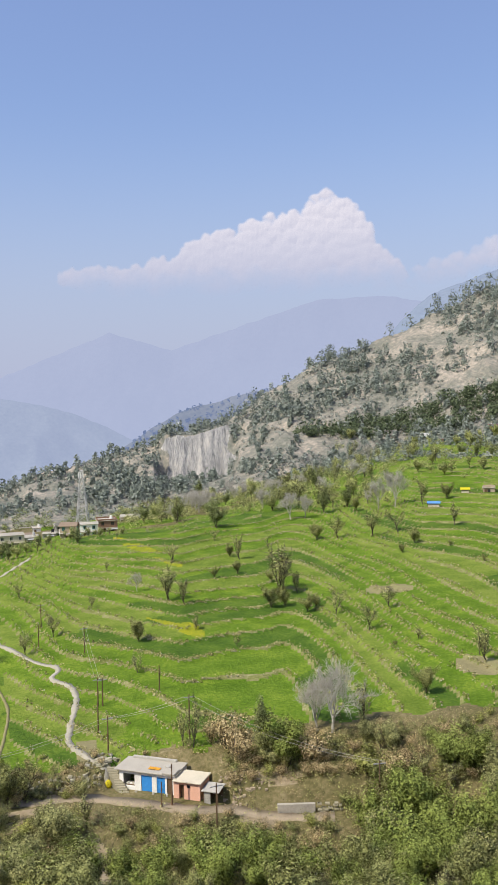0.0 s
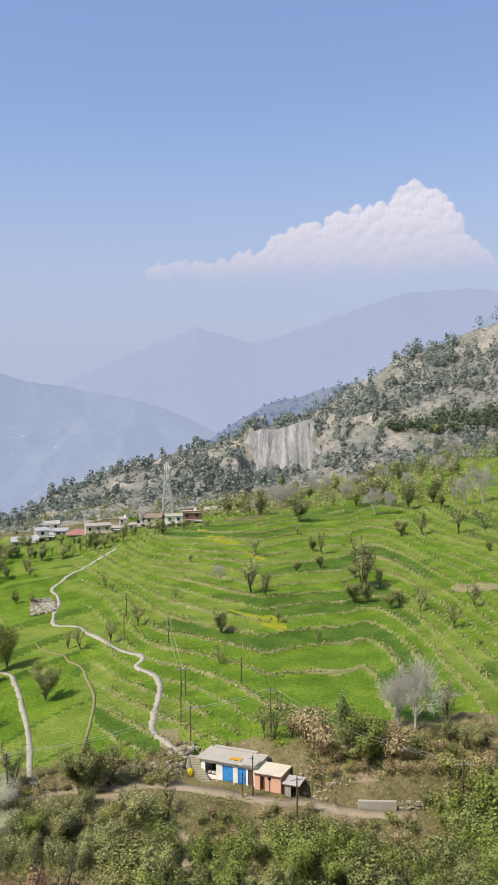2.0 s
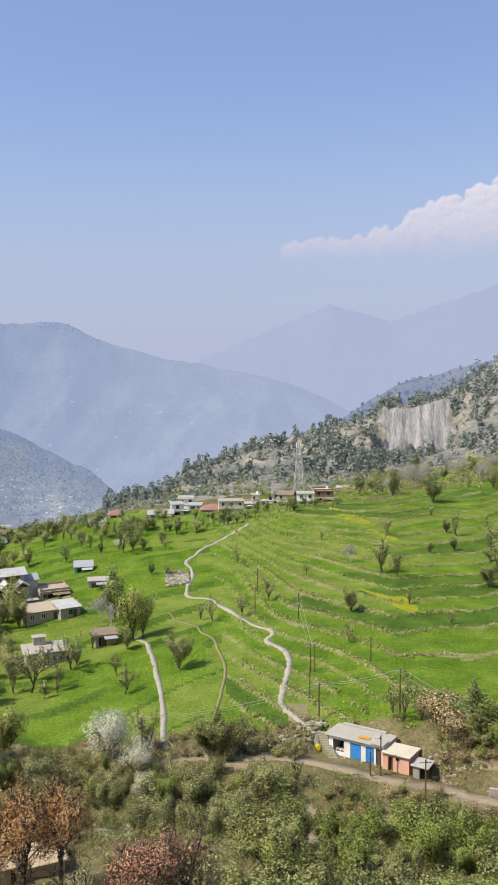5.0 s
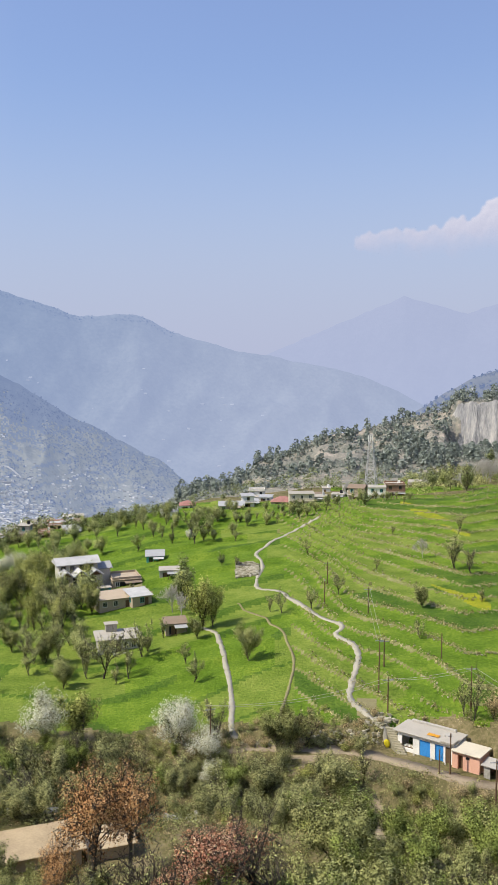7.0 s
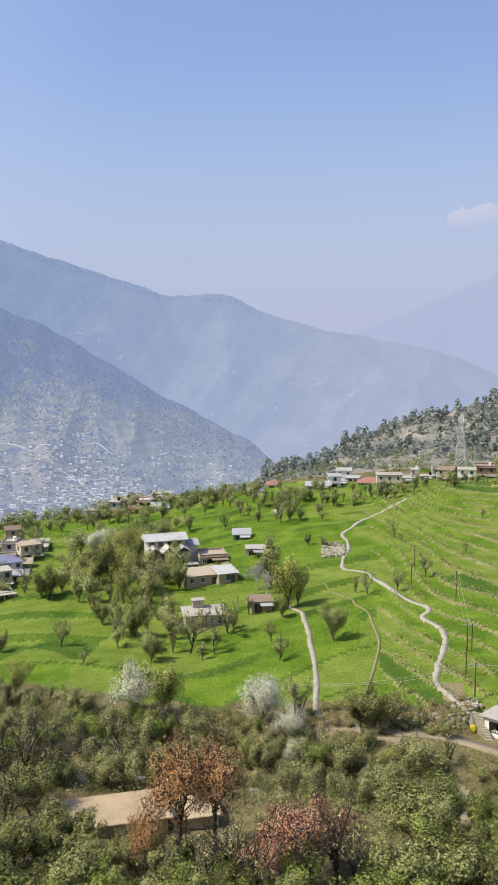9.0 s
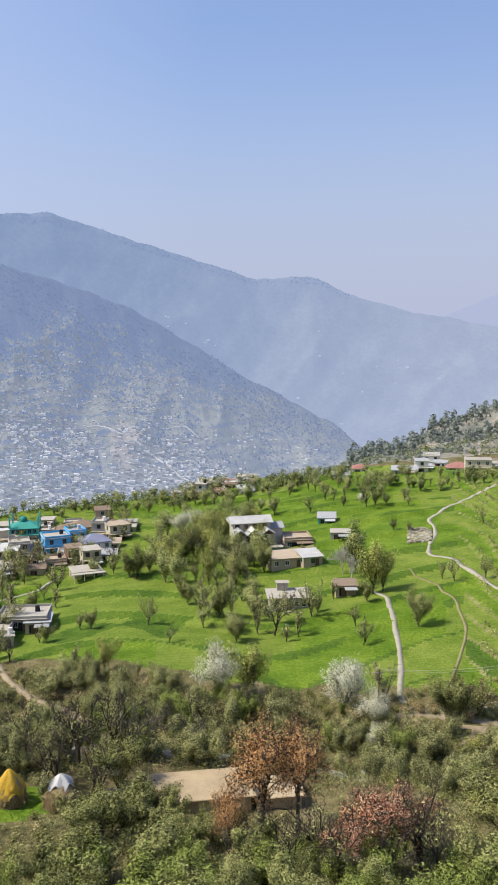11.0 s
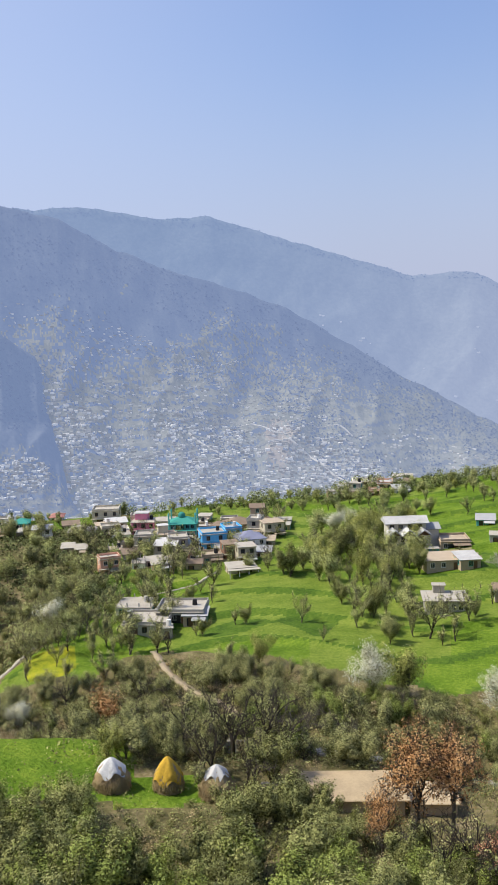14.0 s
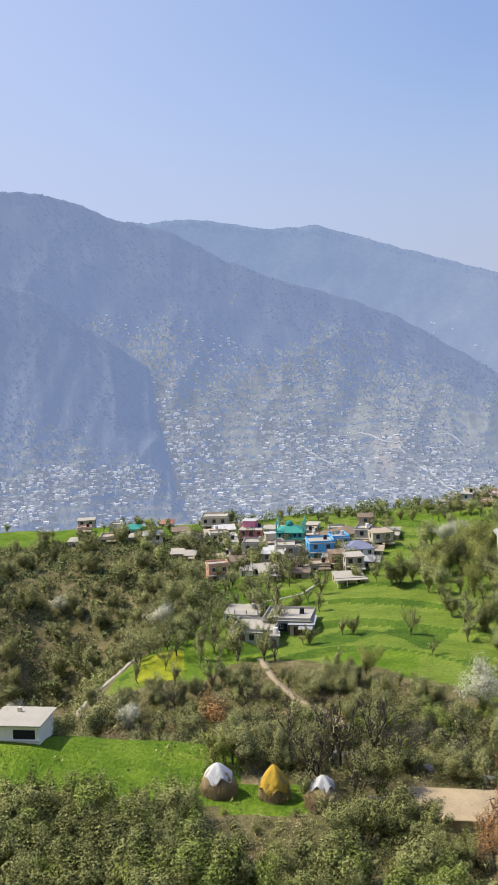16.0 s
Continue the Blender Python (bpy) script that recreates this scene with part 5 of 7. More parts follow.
        for side in (-1, 1):
            for y in ((d * 0.28, d * 0.72) if r < 230 else (d * 0.4,)):
                window(thing, side * (w / 2 + 0.01), y, s * sh + 1.5, 0.9, 1.1, 90 * side, frame)
        if s:
            one_box("balcony", thing, M["concrete"], (-w / 2 - 0.2, -1.1, s * sh - 0.14, w / 2 + 0.2, -0.0, s * sh + 0.02), 0.02)
            bm = bmesh.new()
            box(bm, -w / 2 - 0.15, -1.08, s * sh + 0.85, w / 2 + 0.15, -1.02, s * sh + 0.92)
            for x in np.linspace(-w / 2, w / 2, max(3, int(w / 1.2))):
                box(bm, x - 0.03, -1.07, s * sh + 0.02, x + 0.03, -1.03, s * sh + 0.86)
            part("railing", bm, M[wall], thing)
    return thing


for words, az, r, w, d, n, turn, wall, roof, top in (
        ('bright pink two-storey house with a pale roof terrace', 48.11, 287.6, 8.1, 8, 2, -12, 'pink', 'concrete', 'terrace'),
        ('cream flat-roofed house among village houses', 46.6, 285, 6.8, 7, 2, -8, 'cream', 'concrete', 'flat'),
        ('bright blue two-storey house with a balcony', 43.37, 262, 7.7, 8, 2, 10, 'blue', 'concrete', 'flat'),
        ('smaller bright blue house behind', 42.06, 270.2, 5.4, 7, 2, 14, 'blue', 'tin', 'flat'),
        ('white house with a violet-grey hipped roof', 40.79, 255.6, 8.2, 8, 2, 16, 'white', 'violet', 'hip'),
        ('brown brick two-storey house in the village', 42.21, 249, 4.7, 6, 2, 12, 'brick', 'brown', 'flat'),
        ('grey concrete house below the pink house', 47.96, 266.1, 7.1, 7, 2, -6, 'grey', 'concrete', 'flat'),
        ('pale house with a white sloping sheet roof', 46.73, 255.4, 6.5, 7, 2, -10, 'cream', 'white', 'shed'),
        ('small white house with a roof tank', 48.5, 244.2, 3.6, 6, 1, 0, 'white', 'concrete', 'terrace'),
        ('plain grey village house with a flat roof', 47.44, 247.1, 5.6, 6, 1, 4, 'grey', 'concrete', 'flat'),
        ('low house with a porch at the field edge', 41.52, 229, 7.7, 7, 1, 10, 'cream', 'concrete', 'porch'),
        ('cream two-storey house with dark windows', 41.19, 242.2, 5.2, 6, 2, 10, 'cream', 'concrete', 'flat'),
        ('long brown-roofed house at the village top', 41.58, 286.2, 8.8, 8, 1, 12, 'brick', 'brown', 'hip'),
        ('khaki plastered house beside the fields', 39.31, 273.4, 6.6, 7, 2, 18, 'cream', 'mud', 'flat'),
        ('grey-roofed house at the village edge', 40.06, 290.8, 7.7, 8, 1, 15, 'grey', 'brown', 'hip'),
        ('unpainted concrete house in the village middle', 45.81, 259.6, 5.9, 7, 2, 2, 'grey', 'concrete', 'flat'),
        ('rough stone house with a mud roof', 43.56, 245.4, 5.9, 6, 1, 6, 'mud', 'mud', 'flat'),
):
    house(words, 'village', az, r, w, d, n, turn, wall, roof, top)
for words, az, r, w, d, n, turn, wall, roof, top in (
        ('tan row of low houses on the gorge rim', 57.58, 295.6, 6.7, 7, 1, -10, 'cream', 'mud', 'flat'),
        ('tan flat-roofed house on the gorge rim', 55.6, 296.8, 7.5, 8, 1, -8, 'cream', 'concrete', 'terrace'),
        ('small house with a teal pyramid roof', 56.01, 308.7, 5.3, 7, 1, -8, 'teal', 'green', 'hip'),
        ('cream two-storey house with a long roof', 50.54, 309.5, 9.5, 8, 2, -6, 'cream', 'concrete', 'flat'),
        ('grey house with a low hipped roof', 52.22, 287.7, 8.8, 8, 1, -8, 'grey', 'concrete', 'hip'),
        ('low house with a red roof', 53.74, 318.4, 4.6, 7, 1, -8, 'white', 'red', 'hip'),
        ('white house beside the red roof', 52.74, 325, 6.0, 7, 1, -8, 'white', 'concrete', 'flat'),
        ('grey outbuilding above the gully', 53.12, 268, 3.6, 5, 1, -5, 'mud', 'concrete', 'shed'),
        ('small dark outbuilding above the gully', 52.27, 265.7, 3.2, 5, 1, -5, 'brick', 'concrete', 'shed'),
        ('pale house with a brown hipped roof on the far meadow', 61.97, 335, 9.7, 9, 1, -12, 'cream', 'brown', 'hip'),
        ('white flat house on the gorge rim', 59.7, 295.5, 5.9, 7, 1, -12, 'white', 'concrete', 'flat'),
):
    house(words, 'upper village', az, r, w, d, n, turn, wall, roof, top)
for words, az, r, w, d, n, turn, wall, roof, top in (
        ('white bungalow with a verandah on the crest', 24.49, 324.2, 6.4, 8, 1, 0, 'white', 'white', 'terrace'),
        ('white house with a red pyramid roof', 23.28, 344, 5.9, 8, 1, 0, 'white', 'red', 'hip'),
        ('long low shed with a pale roof', 20.35, 332.4, 9.6, 7, 1, 0, 'grey', 'tin', 'shed'),
        ('white house in the crest village', 18.65, 389.2, 7.2, 8, 2, 0, 'white', 'concrete', 'flat'),
        ('long pinkish-roofed house in the crest village', 16.96, 350.4, 9.2, 8, 1, -4, 'cream', 'red', 'hip'),
        ('cream house with a flat roof in the crest village', 15.65, 331.4, 9.6, 8, 2, 4, 'cream', 'concrete', 'flat'),
        ('grey house in the crest village', 14.52, 353.8, 7.0, 8, 1, 0, 'grey', 'concrete', 'flat'),
        ('long pale-roofed house below the lattice tower', 11.73, 338.9, 9.8, 8, 1, 4, 'white', 'concrete', 'flat'),
        ('white two-storey house below the lattice tower', 10.7, 327.7, 6.5, 7, 2, 2, 'white', 'concrete', 'flat'),
        ('brown-red house with shaded verandah', 9.52, 345.5, 7.7, 8, 2, 6, 'brick', 'concrete', 'flat'),
        ('flat-roofed house with a dark porch', 8, 422.5, 10.0, 8, 1, 0, 'cream', 'concrete', 'porch'),
        ('small white hut by the meadow', 14.03, 393, 3.6, 5, 1, 0, 'white', 'concrete', 'flat'),
        ("cream house at the wood's edge", 5.92, 462.2, 7.9, 7, 1, 0, 'cream', 'concrete', 'hip'),
        ("white house at the crest's end", 34.33, 343, 8.1, 7, 1, 0, 'white', 'concrete', 'flat'),
        ('pinkish house on the crest', 31.91, 338.3, 6.0, 8, 1, 0, 'salmon', 'white', 'flat'),
        ('white village house on the crest', 33.26, 346, 9.1, 8, 1, 4, 'white', 'concrete', 'flat'),
        ('long white house on the crest', 30.75, 351.8, 7.9, 7, 1, 0, 'cream', 'concrete', 'flat'),
        ('pale village house behind the crest', 32.72, 352, 9.3, 7, 1, 0, 'white', 'mud', 'flat'),
):
    house(words, 'crest village', az, r, w, d, n, turn, wall, roof, top)
for words, az, r, w, d, n, turn, wall, roof, top in (
        ('small white house under the wood', -9.23, 646.1, 9.3, 8, 2, 0, 'grey', 'concrete', 'flat'),
        ('white gabled house under the wood', -11.54, 626, 10.6, 8, 1, 0, 'cream', 'white', 'gable'),
        ('brown house with a tin roof under the wood', -12.93, 576.3, 13.5, 8, 1, 0, 'brick', 'tin', 'flat'),
        ('pink two-storey house under the wood', -15.78, 619.7, 8.9, 8, 2, 0, 'pink', 'white', 'flat'),
        ('brown stone hut among the upper terraces', -15.37, 353.6, 4.6, 5, 1, 0, 'mud', 'concrete', 'flat'),
):
    house(words, 'hill hamlet', az, r, w, d, n, turn, wall, roof, top)
for words, az, r, w, d, n, turn, wall, roof, top in (
        ('tan barn with a broad mud roof', 27.79, 217, 11.1, 9, 1, 16, 'mud', 'mud', 'flat'),
        ('shed with a white tin roof', 26.4, 216, 5.1, 6, 1, 20, 'mud', 'white', 'shed'),
        ('ruined stone house with bare walls', 27.37, 236.6, 7.9, 8, 1, 10, 'mud', 'mud', 'flat'),
        ('low teal hut among blossom trees', 25.48, 259.2, 5.2, 6, 1, 0, 'teal', 'tin', 'shed'),
        ('open cattle shed with a dark roof', 24.17, 193.1, 4.7, 4, 1, 8, 'mud', 'brown', 'shed'),
        ('grey shed behind the orchard', 24.56, 237.9, 5.4, 5, 1, 0, 'grey', 'concrete', 'flat'),
):
    house(words, 'middle farm', az, r, w, d, n, turn, wall, roof, top)
for words, az, r, w, d, n, turn, wall, roof, top in (
        ('white upper house with bare roof posts', 49.02, 202.8, 8.6, 8, 1, -14, 'white', 'concrete', 'terrace'),
        ('low concrete house with a wide flat roof', 48.32, 188.2, 9.8, 9, 1, -14, 'grey', 'concrete', 'flat'),
        ('long concrete wing with a pale flat roof', 45.92, 193.2, 11.1, 9, 1, -10, 'grey', 'concrete', 'flat'),
        ('lean-to shed with corrugated sheets', 44.92, 191.7, 5.3, 5, 1, -8, 'mud', 'tin', 'shed'),
        ('small concrete cistern hut in the field', 46.88, 185.1, 2.8, 3, 1, 0, 'grey', 'concrete', 'flat'),
):
    house(words, 'grey farm', az, r, w, d, n, turn, wall, roof, top)


# the big farmhouse: three floors in steps, verandahs, tin gables
fh = tagged(new("farmhouse"), "three-storey pale farmhouse with tin gables, verandahs and teal annexe", "house", "middle farm")
p = at(30.2, 235)
fh.matrix_basis = pose(p.x, p.y, p.z - 0.4, 0, 0, 30.2 + 12)
one_box("wall", fh, M["plaster"], (-6.0, 0, -1.5, 4.6, 8.5, 5.8), 0.04)
one_box("upper_wall", fh, M["plaster"], (-6.0, 3.0, 5.8, 4.6, 8.5, 8.2), 0.04)
for z in (2.8, 5.6):
    one_box("verandah_slab", fh, M["concrete"], (-6.3, -1.7, z, 4.9, 0, z + 0.18), 0.03)
    for x in (-6.0, -3.3, -0.7, 1.9, 4.6):
        one_box("verandah_post", fh, M["plaster"], (x - 0.12, -1.6, z - 2.62, x + 0.12, -1.36, z))
    bm = bmesh.new()
    box(bm, -6.2, -1.66, z + 0.95, 4.8, -1.58, z + 1.05)
    for x in np.linspace(-6.1, 4.7, 26):
        box(bm, x - 0.03, -1.64, z + 0.18, x + 0.03, -1.6, z + 0.96)
    part("railing", bm, M["plaster"], fh)
# dark panels on the wall stand for the shade behind the verandahs
for x in (-4.8, -2.4, 0.2, 2.8):
    for z in (1.3, 4.2):
        one_box("dark_opening", fh, M["dark"], (x - 0.6, -0.05, z - 1.0, x + 0.6, 0.02, z + 0.9))
    window(fh, x, 2.98, 7.1, 1.1, 1.2, 0, "wood")
v, f = roof_shape("gable", 11.2, 6.6, 8.2, 0.5)
solid("main_roof", fh, M["sheet"], [(x - 0.7, y + 2.6, z) for x, y, z in v], f, "pale corrugated tin gable roof")
for x0, x1, y0, z, rise in ((-6.7, -2.9, -2.2, 5.75, 1.5), (-3.1, 1.1, -2.5, 5.7, 1.7), (0.9, 5.2, -2.2, 5.75, 1.4)):
    xm, y1 = (x0 + x1) / 2, 3.4
    solid("front_gable_roof", fh, M["sheet"], [(x0, y0, z), (x1, y0, z), (xm, y0, z + rise), (x0, y1, z), (x1, y1, z), (xm, y1, z + rise), (x0 + 0.3, y0, z - 0.1), (x1 - 0.3, y0, z - 0.1), (xm, y0, z + rise - 0.2), (x0 + 0.3, y1, z - 0.1), (x1 - 0.3, y1, z - 0.1), (xm, y1, z + rise - 0.2)], [(0, 2, 5, 3), (2, 1, 4, 5), (6, 9, 11, 8), (8, 11, 10, 7), (0, 6, 8, 2), (2, 8, 7, 1), (3, 5, 11, 9), (5, 4, 10, 11), (0, 3, 9, 6), (1, 7, 10, 4)], "weathered tin gable roof")
    solid("gable_boards", fh, M["wood"], [(x0 + 0.5, y0 + 0.5, z - 0.05), (x1 - 0.5, y0 + 0.5, z - 0.05), (xm, y0 + 0.5, z + rise - 0.35), (x0 + 0.5, y0 + 0.58, z - 0.05), (x1 - 0.5, y0 + 0.58, z - 0.05), (xm, y0 + 0.58, z + rise - 0.35)], [(0, 1, 2), (3, 5, 4), (0, 3, 4, 1), (1, 4, 5, 2), (2, 5, 3, 0)], "dark timber gable boards")
v, f = roof_shape("gable", 5.0, 6.0, 6.2, 0.4)
solid("side_roof", fh, M["tin"], [(x + 6.0, y + 3.5, z) for x, y, z in v], f)
one_box("side_wall", fh, M["plaster"], (4.6, 3.6, -1.5, 8.3, 9.4, 6.1), 0.03)
one_box("annexe", fh, M["teal"], (-1.0, -4.4, -1.8, 6.4, -1.75, 2.5), 0.03, "teal-painted annexe")
one_box("annexe_roof", fh, M["concrete"], (-1.3, -4.8, 2.5, 6.7, -1.72, 2.66), 0.03)
for x in (0.2, 2.2, 4.6):
    window(fh, x, -4.41, 0.9, 1.0, 1.2, 0, "white")
heap = tagged(new("building_timber"), "pile of weathered boards and rubble in the farmyard", "timber")
p = at(27.8, 226)
heap.matrix_basis = pose(p.x, p.y, p.z, 0, 0, 20)
rb_ = np.random.RandomState(5)
for k in range(26):
    a = one_box("board", heap, M[["wood", "cream", "grey", "mud"][k % 4]], (-1.6, -0.12, 0, 1.6, 0.12, 0.07))
    a.matrix_basis = pose(rb_.uniform(-3, 3), rb_.uniform(-1.5, 1.5), 0.1 + 0.05 * k, rb_.uniform(-10, 10), rb_.uniform(-12, 12), rb_.uniform(0, 180))

# small outhouses crowded between the village houses
for az, r, w, d, wall, roof, top in ((44.7, 268, 6, 6, "cream", "concrete", "flat"), (45.2, 277, 6, 6, "white", "tin", "flat"), (44.2, 281, 6.5, 6, "mud", "concrete", "flat"), (43.0, 279, 6, 6, "cream", "brown", "hip"), (49.6, 281, 6.5, 6, "white", "concrete", "flat"), (50.2, 291, 6.5, 6, "cream", "concrete", "flat"), (49.8, 300, 7, 6, "grey", "sheet", "shed"), (44.6, 252, 5.5, 5, "salmon", "concrete", "flat"), (42.9, 255.5, 4.5, 5, "white", "concrete", "flat"), (46.0, 246.5, 5, 5, "mud", "mud", "flat"), (39.9, 262, 5, 5, "cream", "mud", "shed"), (38.9, 284, 6, 6, "mud", "concrete", "flat"), (47.0, 296, 6.5, 6, "grey", "concrete", "flat"), (49.2, 270, 5, 5, "mud", "concrete", "flat"), (49.0, 256, 4.5, 5, "grey", "brown", "shed"), (47.2, 275, 5, 6, "cream", "concrete", "flat"), (45.0, 262, 5, 5, "grey", "tin", "shed"), (44.6, 252, 4.5, 5, "mud", "mud", "flat"), (43.0, 282, 6, 6, "cream", "brown", "hip"), (44.4, 290, 6, 6, "grey", "concrete", "flat"), (46.2, 296, 6, 6, "cream", "concrete", "terrace"), (40.2, 248, 5, 5, "brick", "tin", "shed"), (41.8, 262, 5, 5, "mud", "concrete", "flat"), (39.8, 264, 4, 4, "mud", "mud", "flat"), (49.6, 288, 6, 6, "white", "concrete", "flat"), (50.6, 296, 6, 6, "cream", "mud", "flat"), (38.8, 290, 6, 5, "cream", "concrete", "flat")):
    house("plain little outhouse crowded among the village houses", "village", az, r, w, d, 1, az - 44, wall, roof, top)

crowd = random.Random(17)
for group, count, a0, a1, d0, d1, gap in (("village", 16, 39.8, 50.4, 240, 300, 6.5), ("crest village", 8, 9.5, 19.5, 330, 380, 7.5), ("crest village", 8, 30.2, 35.4, 326, 344, 6.5), ("upper village", 7, 50.2, 60.0, 288, 326, 7.5)):
    for _ in range(400):
        az, r = crowd.uniform(a0, a1), crowd.uniform(d0, d1)
        p = at(az, r)
        if count and all(math.hypot(p.x - x, p.y - y) > gap for x, y in HOMES):
            count -= 1
            wall, roof, top = crowd.choice((("cream", "concrete", "flat"), ("grey", "concrete", "flat"), ("mud", "brown", "gable"), ("white", "tin", "shed"), ("brick", "brown", "flat"), ("salmon", "concrete", "flat"), ("cream", "mud", "terrace")))
            house("small %s village house with a %s roof" % ({"mud": "mud-walled", "brick": "brick", "grey": "grey"}.get(wall, wall + "-washed"), {"flat": "flat slab", "gable": "pitched", "shed": "sloping tin"}.get(top, "terraced")), group, az, r, crowd.uniform(4.2, 6.4), crowd.uniform(4.5, 6), crowd.choice((1, 1, 2)), crowd.uniform(-16, 16), wall, roof, top)

# the roadside hut: white shop block with blue shutters, salmon annexe, wooden lean-to
def hut_frame():
    a, b = Vector((-21.5, 130.85, -1.0)), Vector((-12.65, 127.75, -1.0))
    return pose(a.x, a.y, -1.05, 0, 0, math.degrees(math.atan2(b.y - a.y, b.x - a.x)))


HUT = hut_frame()
hut = tagged(new("roadside_hut"), "white and salmon roadside hut with blue shutters", "hut")
hut.matrix_basis = HUT
W = 9.4
for x0, x1 in ((0.0, 0.7), (2.6, 3.7), (5.5, 6.3), (7.7, 8.0), (8.75, W)):
    one_box("pier", hut, M["white"], (x0, 0, -0.3, x1, 0.25, 3.0), 0.0, "white-painted wall pier")
for x0, x1 in ((0.7, 2.6), (3.7, 5.5), (6.3, 7.7), (8.0, 8.75)):
    one_box("lintel", hut, M["white"], (x0, 0, 2.45, x1, 0.25, 3.0))
one_box("counter_wall", hut, M["white"], (0.7, 0, -0.3, 2.6, 0.25, 0.55))
for x in (0, W - 0.25):
    one_box("side_wall", hut, M["white"], (x, 0.25, -0.3, x + 0.25, 4.3, 3.0))
one_box("back_wall", hut, M["white"], (0.25, 4.05, -0.3, W - 0.25, 4.3, 3.0))
one_box("floor_slab", hut, M["concrete"], (0.25, 0.25, -0.3, W - 0.25, 4.05, 0.0))
bm = bmesh.new()
box(bm, -0.7, -0.45, 3.0, W + 0.15, 4.6, 3.17, 0.03)
part("roof", bm, M["concrete"], hut, "flat weathered concrete roof")
one_box("roof_kerb", hut, M["grey"], (0.3, 4.1, 3.17, W - 1.6, 4.55, 3.5), 0.03)
one_box("roof_step", hut, M["concrete"], (W - 2.0, -0.5, 3.17, W + 0.1, 1.6, 3.42), 0.04)
for x0, x1, nm in ((3.7, 5.5, "blue roller shutter, shut"), (6.3, 7.7, "blue roller shutter, shut")):
    bm = bmesh.new()
    for k in range(14):
        box(bm, x0, 0.1, 0.02 + k * 0.174, x1, 0.16, 0.02 + k * 0.174 + 0.16, 0.015)
    part("shutter", bm, M["shutter"], hut, nm)
one_box("door", hut, M["wood"], (8.0, 0.12, 0, 8.75, 0.18, 2.45), 0.01)
one_box("counter", hut, M["wood"], (0.7, 0.3, 0.55, 2.6, 0.8, 0.62))
for k, (x, c) in enumerate(((0.9, "white"), (1.25, "grey"), (1.6, "white"), (1.95, "cream"), (2.25, "white"))):
    one_box("goods_box", hut, M[c], (x, 0.45, 0.62, x + 0.26, 0.7, 0.9 + 0.1 * (k % 2)), 0.02)
one_box("step", hut, M["salmon"], (0.2, -1.0, -0.35, W, -0.02, -0.05), 0.03)
for x in (0.0, 2.62, 5.5, 7.8):
    one_box("bench_foot", hut, M["concrete"], (x + 0.3, -0.7, -0.05, x + 0.6, -0.4, 0.25), 0.02)
annexe = part("annexe", (lambda b: (box(b, W + 0.02, -0.7, -0.4, W + 0.9, 2.9, 2.55), box(b, W + 1.7, -0.7, -0.4, W + 4.3, 2.9, 2.55), box(b, W + 0.9, -0.7, 2.1, W + 1.7, 2.9, 2.55), box(b, W + 0.9, 0.2, -0.4, W + 1.7, 2.9, 2.1), b)[-1])(bmesh.new()), M["salmon"], hut, "salmon-pink plastered annexe")
one_box("annexe_roof", hut, M["cream"], (W - 0.1, -1.05, 2.55, W + 4.55, 3.2, 2.72), 0.03)
one_box("annexe_door", hut, M["wood"], (W + 0.9, -0.2, 0, W + 1.7, -0.1, 2.1), 0.01)
one_box("annexe_window", hut, M["dark"], (W + 2.2, -0.74, 1.75, W + 2.75, -0.69, 2.15))
lean = tagged(new("lean_to"), "small weathered wooden lean-to beside the hut", "shed")
lean.matrix_basis = HUT @ Matrix.Translation((W + 4.9, -0.9, -0.2))
for x0, y0, x1, y1 in ((0, 0, 0.1, 0.1), (2.2, 0, 2.3, 0.1), (0, 2.0, 0.1, 2.1), (2.2, 2.0, 2.3, 2.1)):
    one_box("post", lean, M["wood"], (x0, y0, -0.4, x1, y1, 1.9))
for k in range(9):
    one_box("board", lean, M["grey"], (0.02 + k * 0.12, 0.03, -0.2, 0.12 + k * 0.12, 0.07, 1.85))
one_box("back_wall", lean, M["wood"], (0, 2.1, -0.3, 2.3, 2.2, 1.9))
v, f = roof_shape("shed", 2.3, 2.2, 2.0, 0.25)
solid("roof", lean, M["grey"], [(x + 1.15, y, z) for x, y, z in v], f)
# things on and round the hut
cloth = tagged(new("drying_cloth"), "orange cloth spread on the hut roof to dry", "cloth")
cloth.matrix_basis = HUT @ Matrix.Translation((4.6, 0.6, 2.13 + 1.05))
rng = np.random.RandomState(3)
gx, gy = np.meshgrid(np.linspace(0, 1.9, 10), np.linspace(0, 0.9, 6), indexing="ij")
gz = 0.06 + 0.09 * rng.uniform(size=gx.shape)
idx = np.arange(60).reshape(10, 6)
q = np.stack([idx[:-1, :-1], idx[1:, :-1], idx[1:, 1:], idx[:-1, 1:]], -1).reshape(-1, 4)
mesh_np("sheet", np.stack([gx, gy, gz], -1).reshape(-1, 3), q, [M["orange"]]).parent = cloth
dish = tagged(new("water_drum"), "grey drum lid on the hut roof", "drum")
dish.matrix_basis = HUT @ Matrix.Translation((7.4, 2.0, 3.15))
bm = bmesh.new()
bmesh.ops.create_cone(bm, cap_ends=True, segments=20, radius1=0.5, radius2=0.46, depth=0.35, matrix=Matrix.Translation((0, 0, 0.19)))
part("drum_body", bm, M["grey"], dish)
sack = tagged(new("yellow_sack"), "bright yellow sack at the path's end", "sack")
bm = bmesh.new()
bmesh.ops.create_icosphere(bm, subdivisions=3, radius=0.7)
for vv in bm.verts:
    vv.co = Vector((vv.co.x * 0.7, vv.co.y * 0.5, vv.co.z * 1.0 + 0.6)) + 0.08 * noise.noise_vector(vv.co * 3)
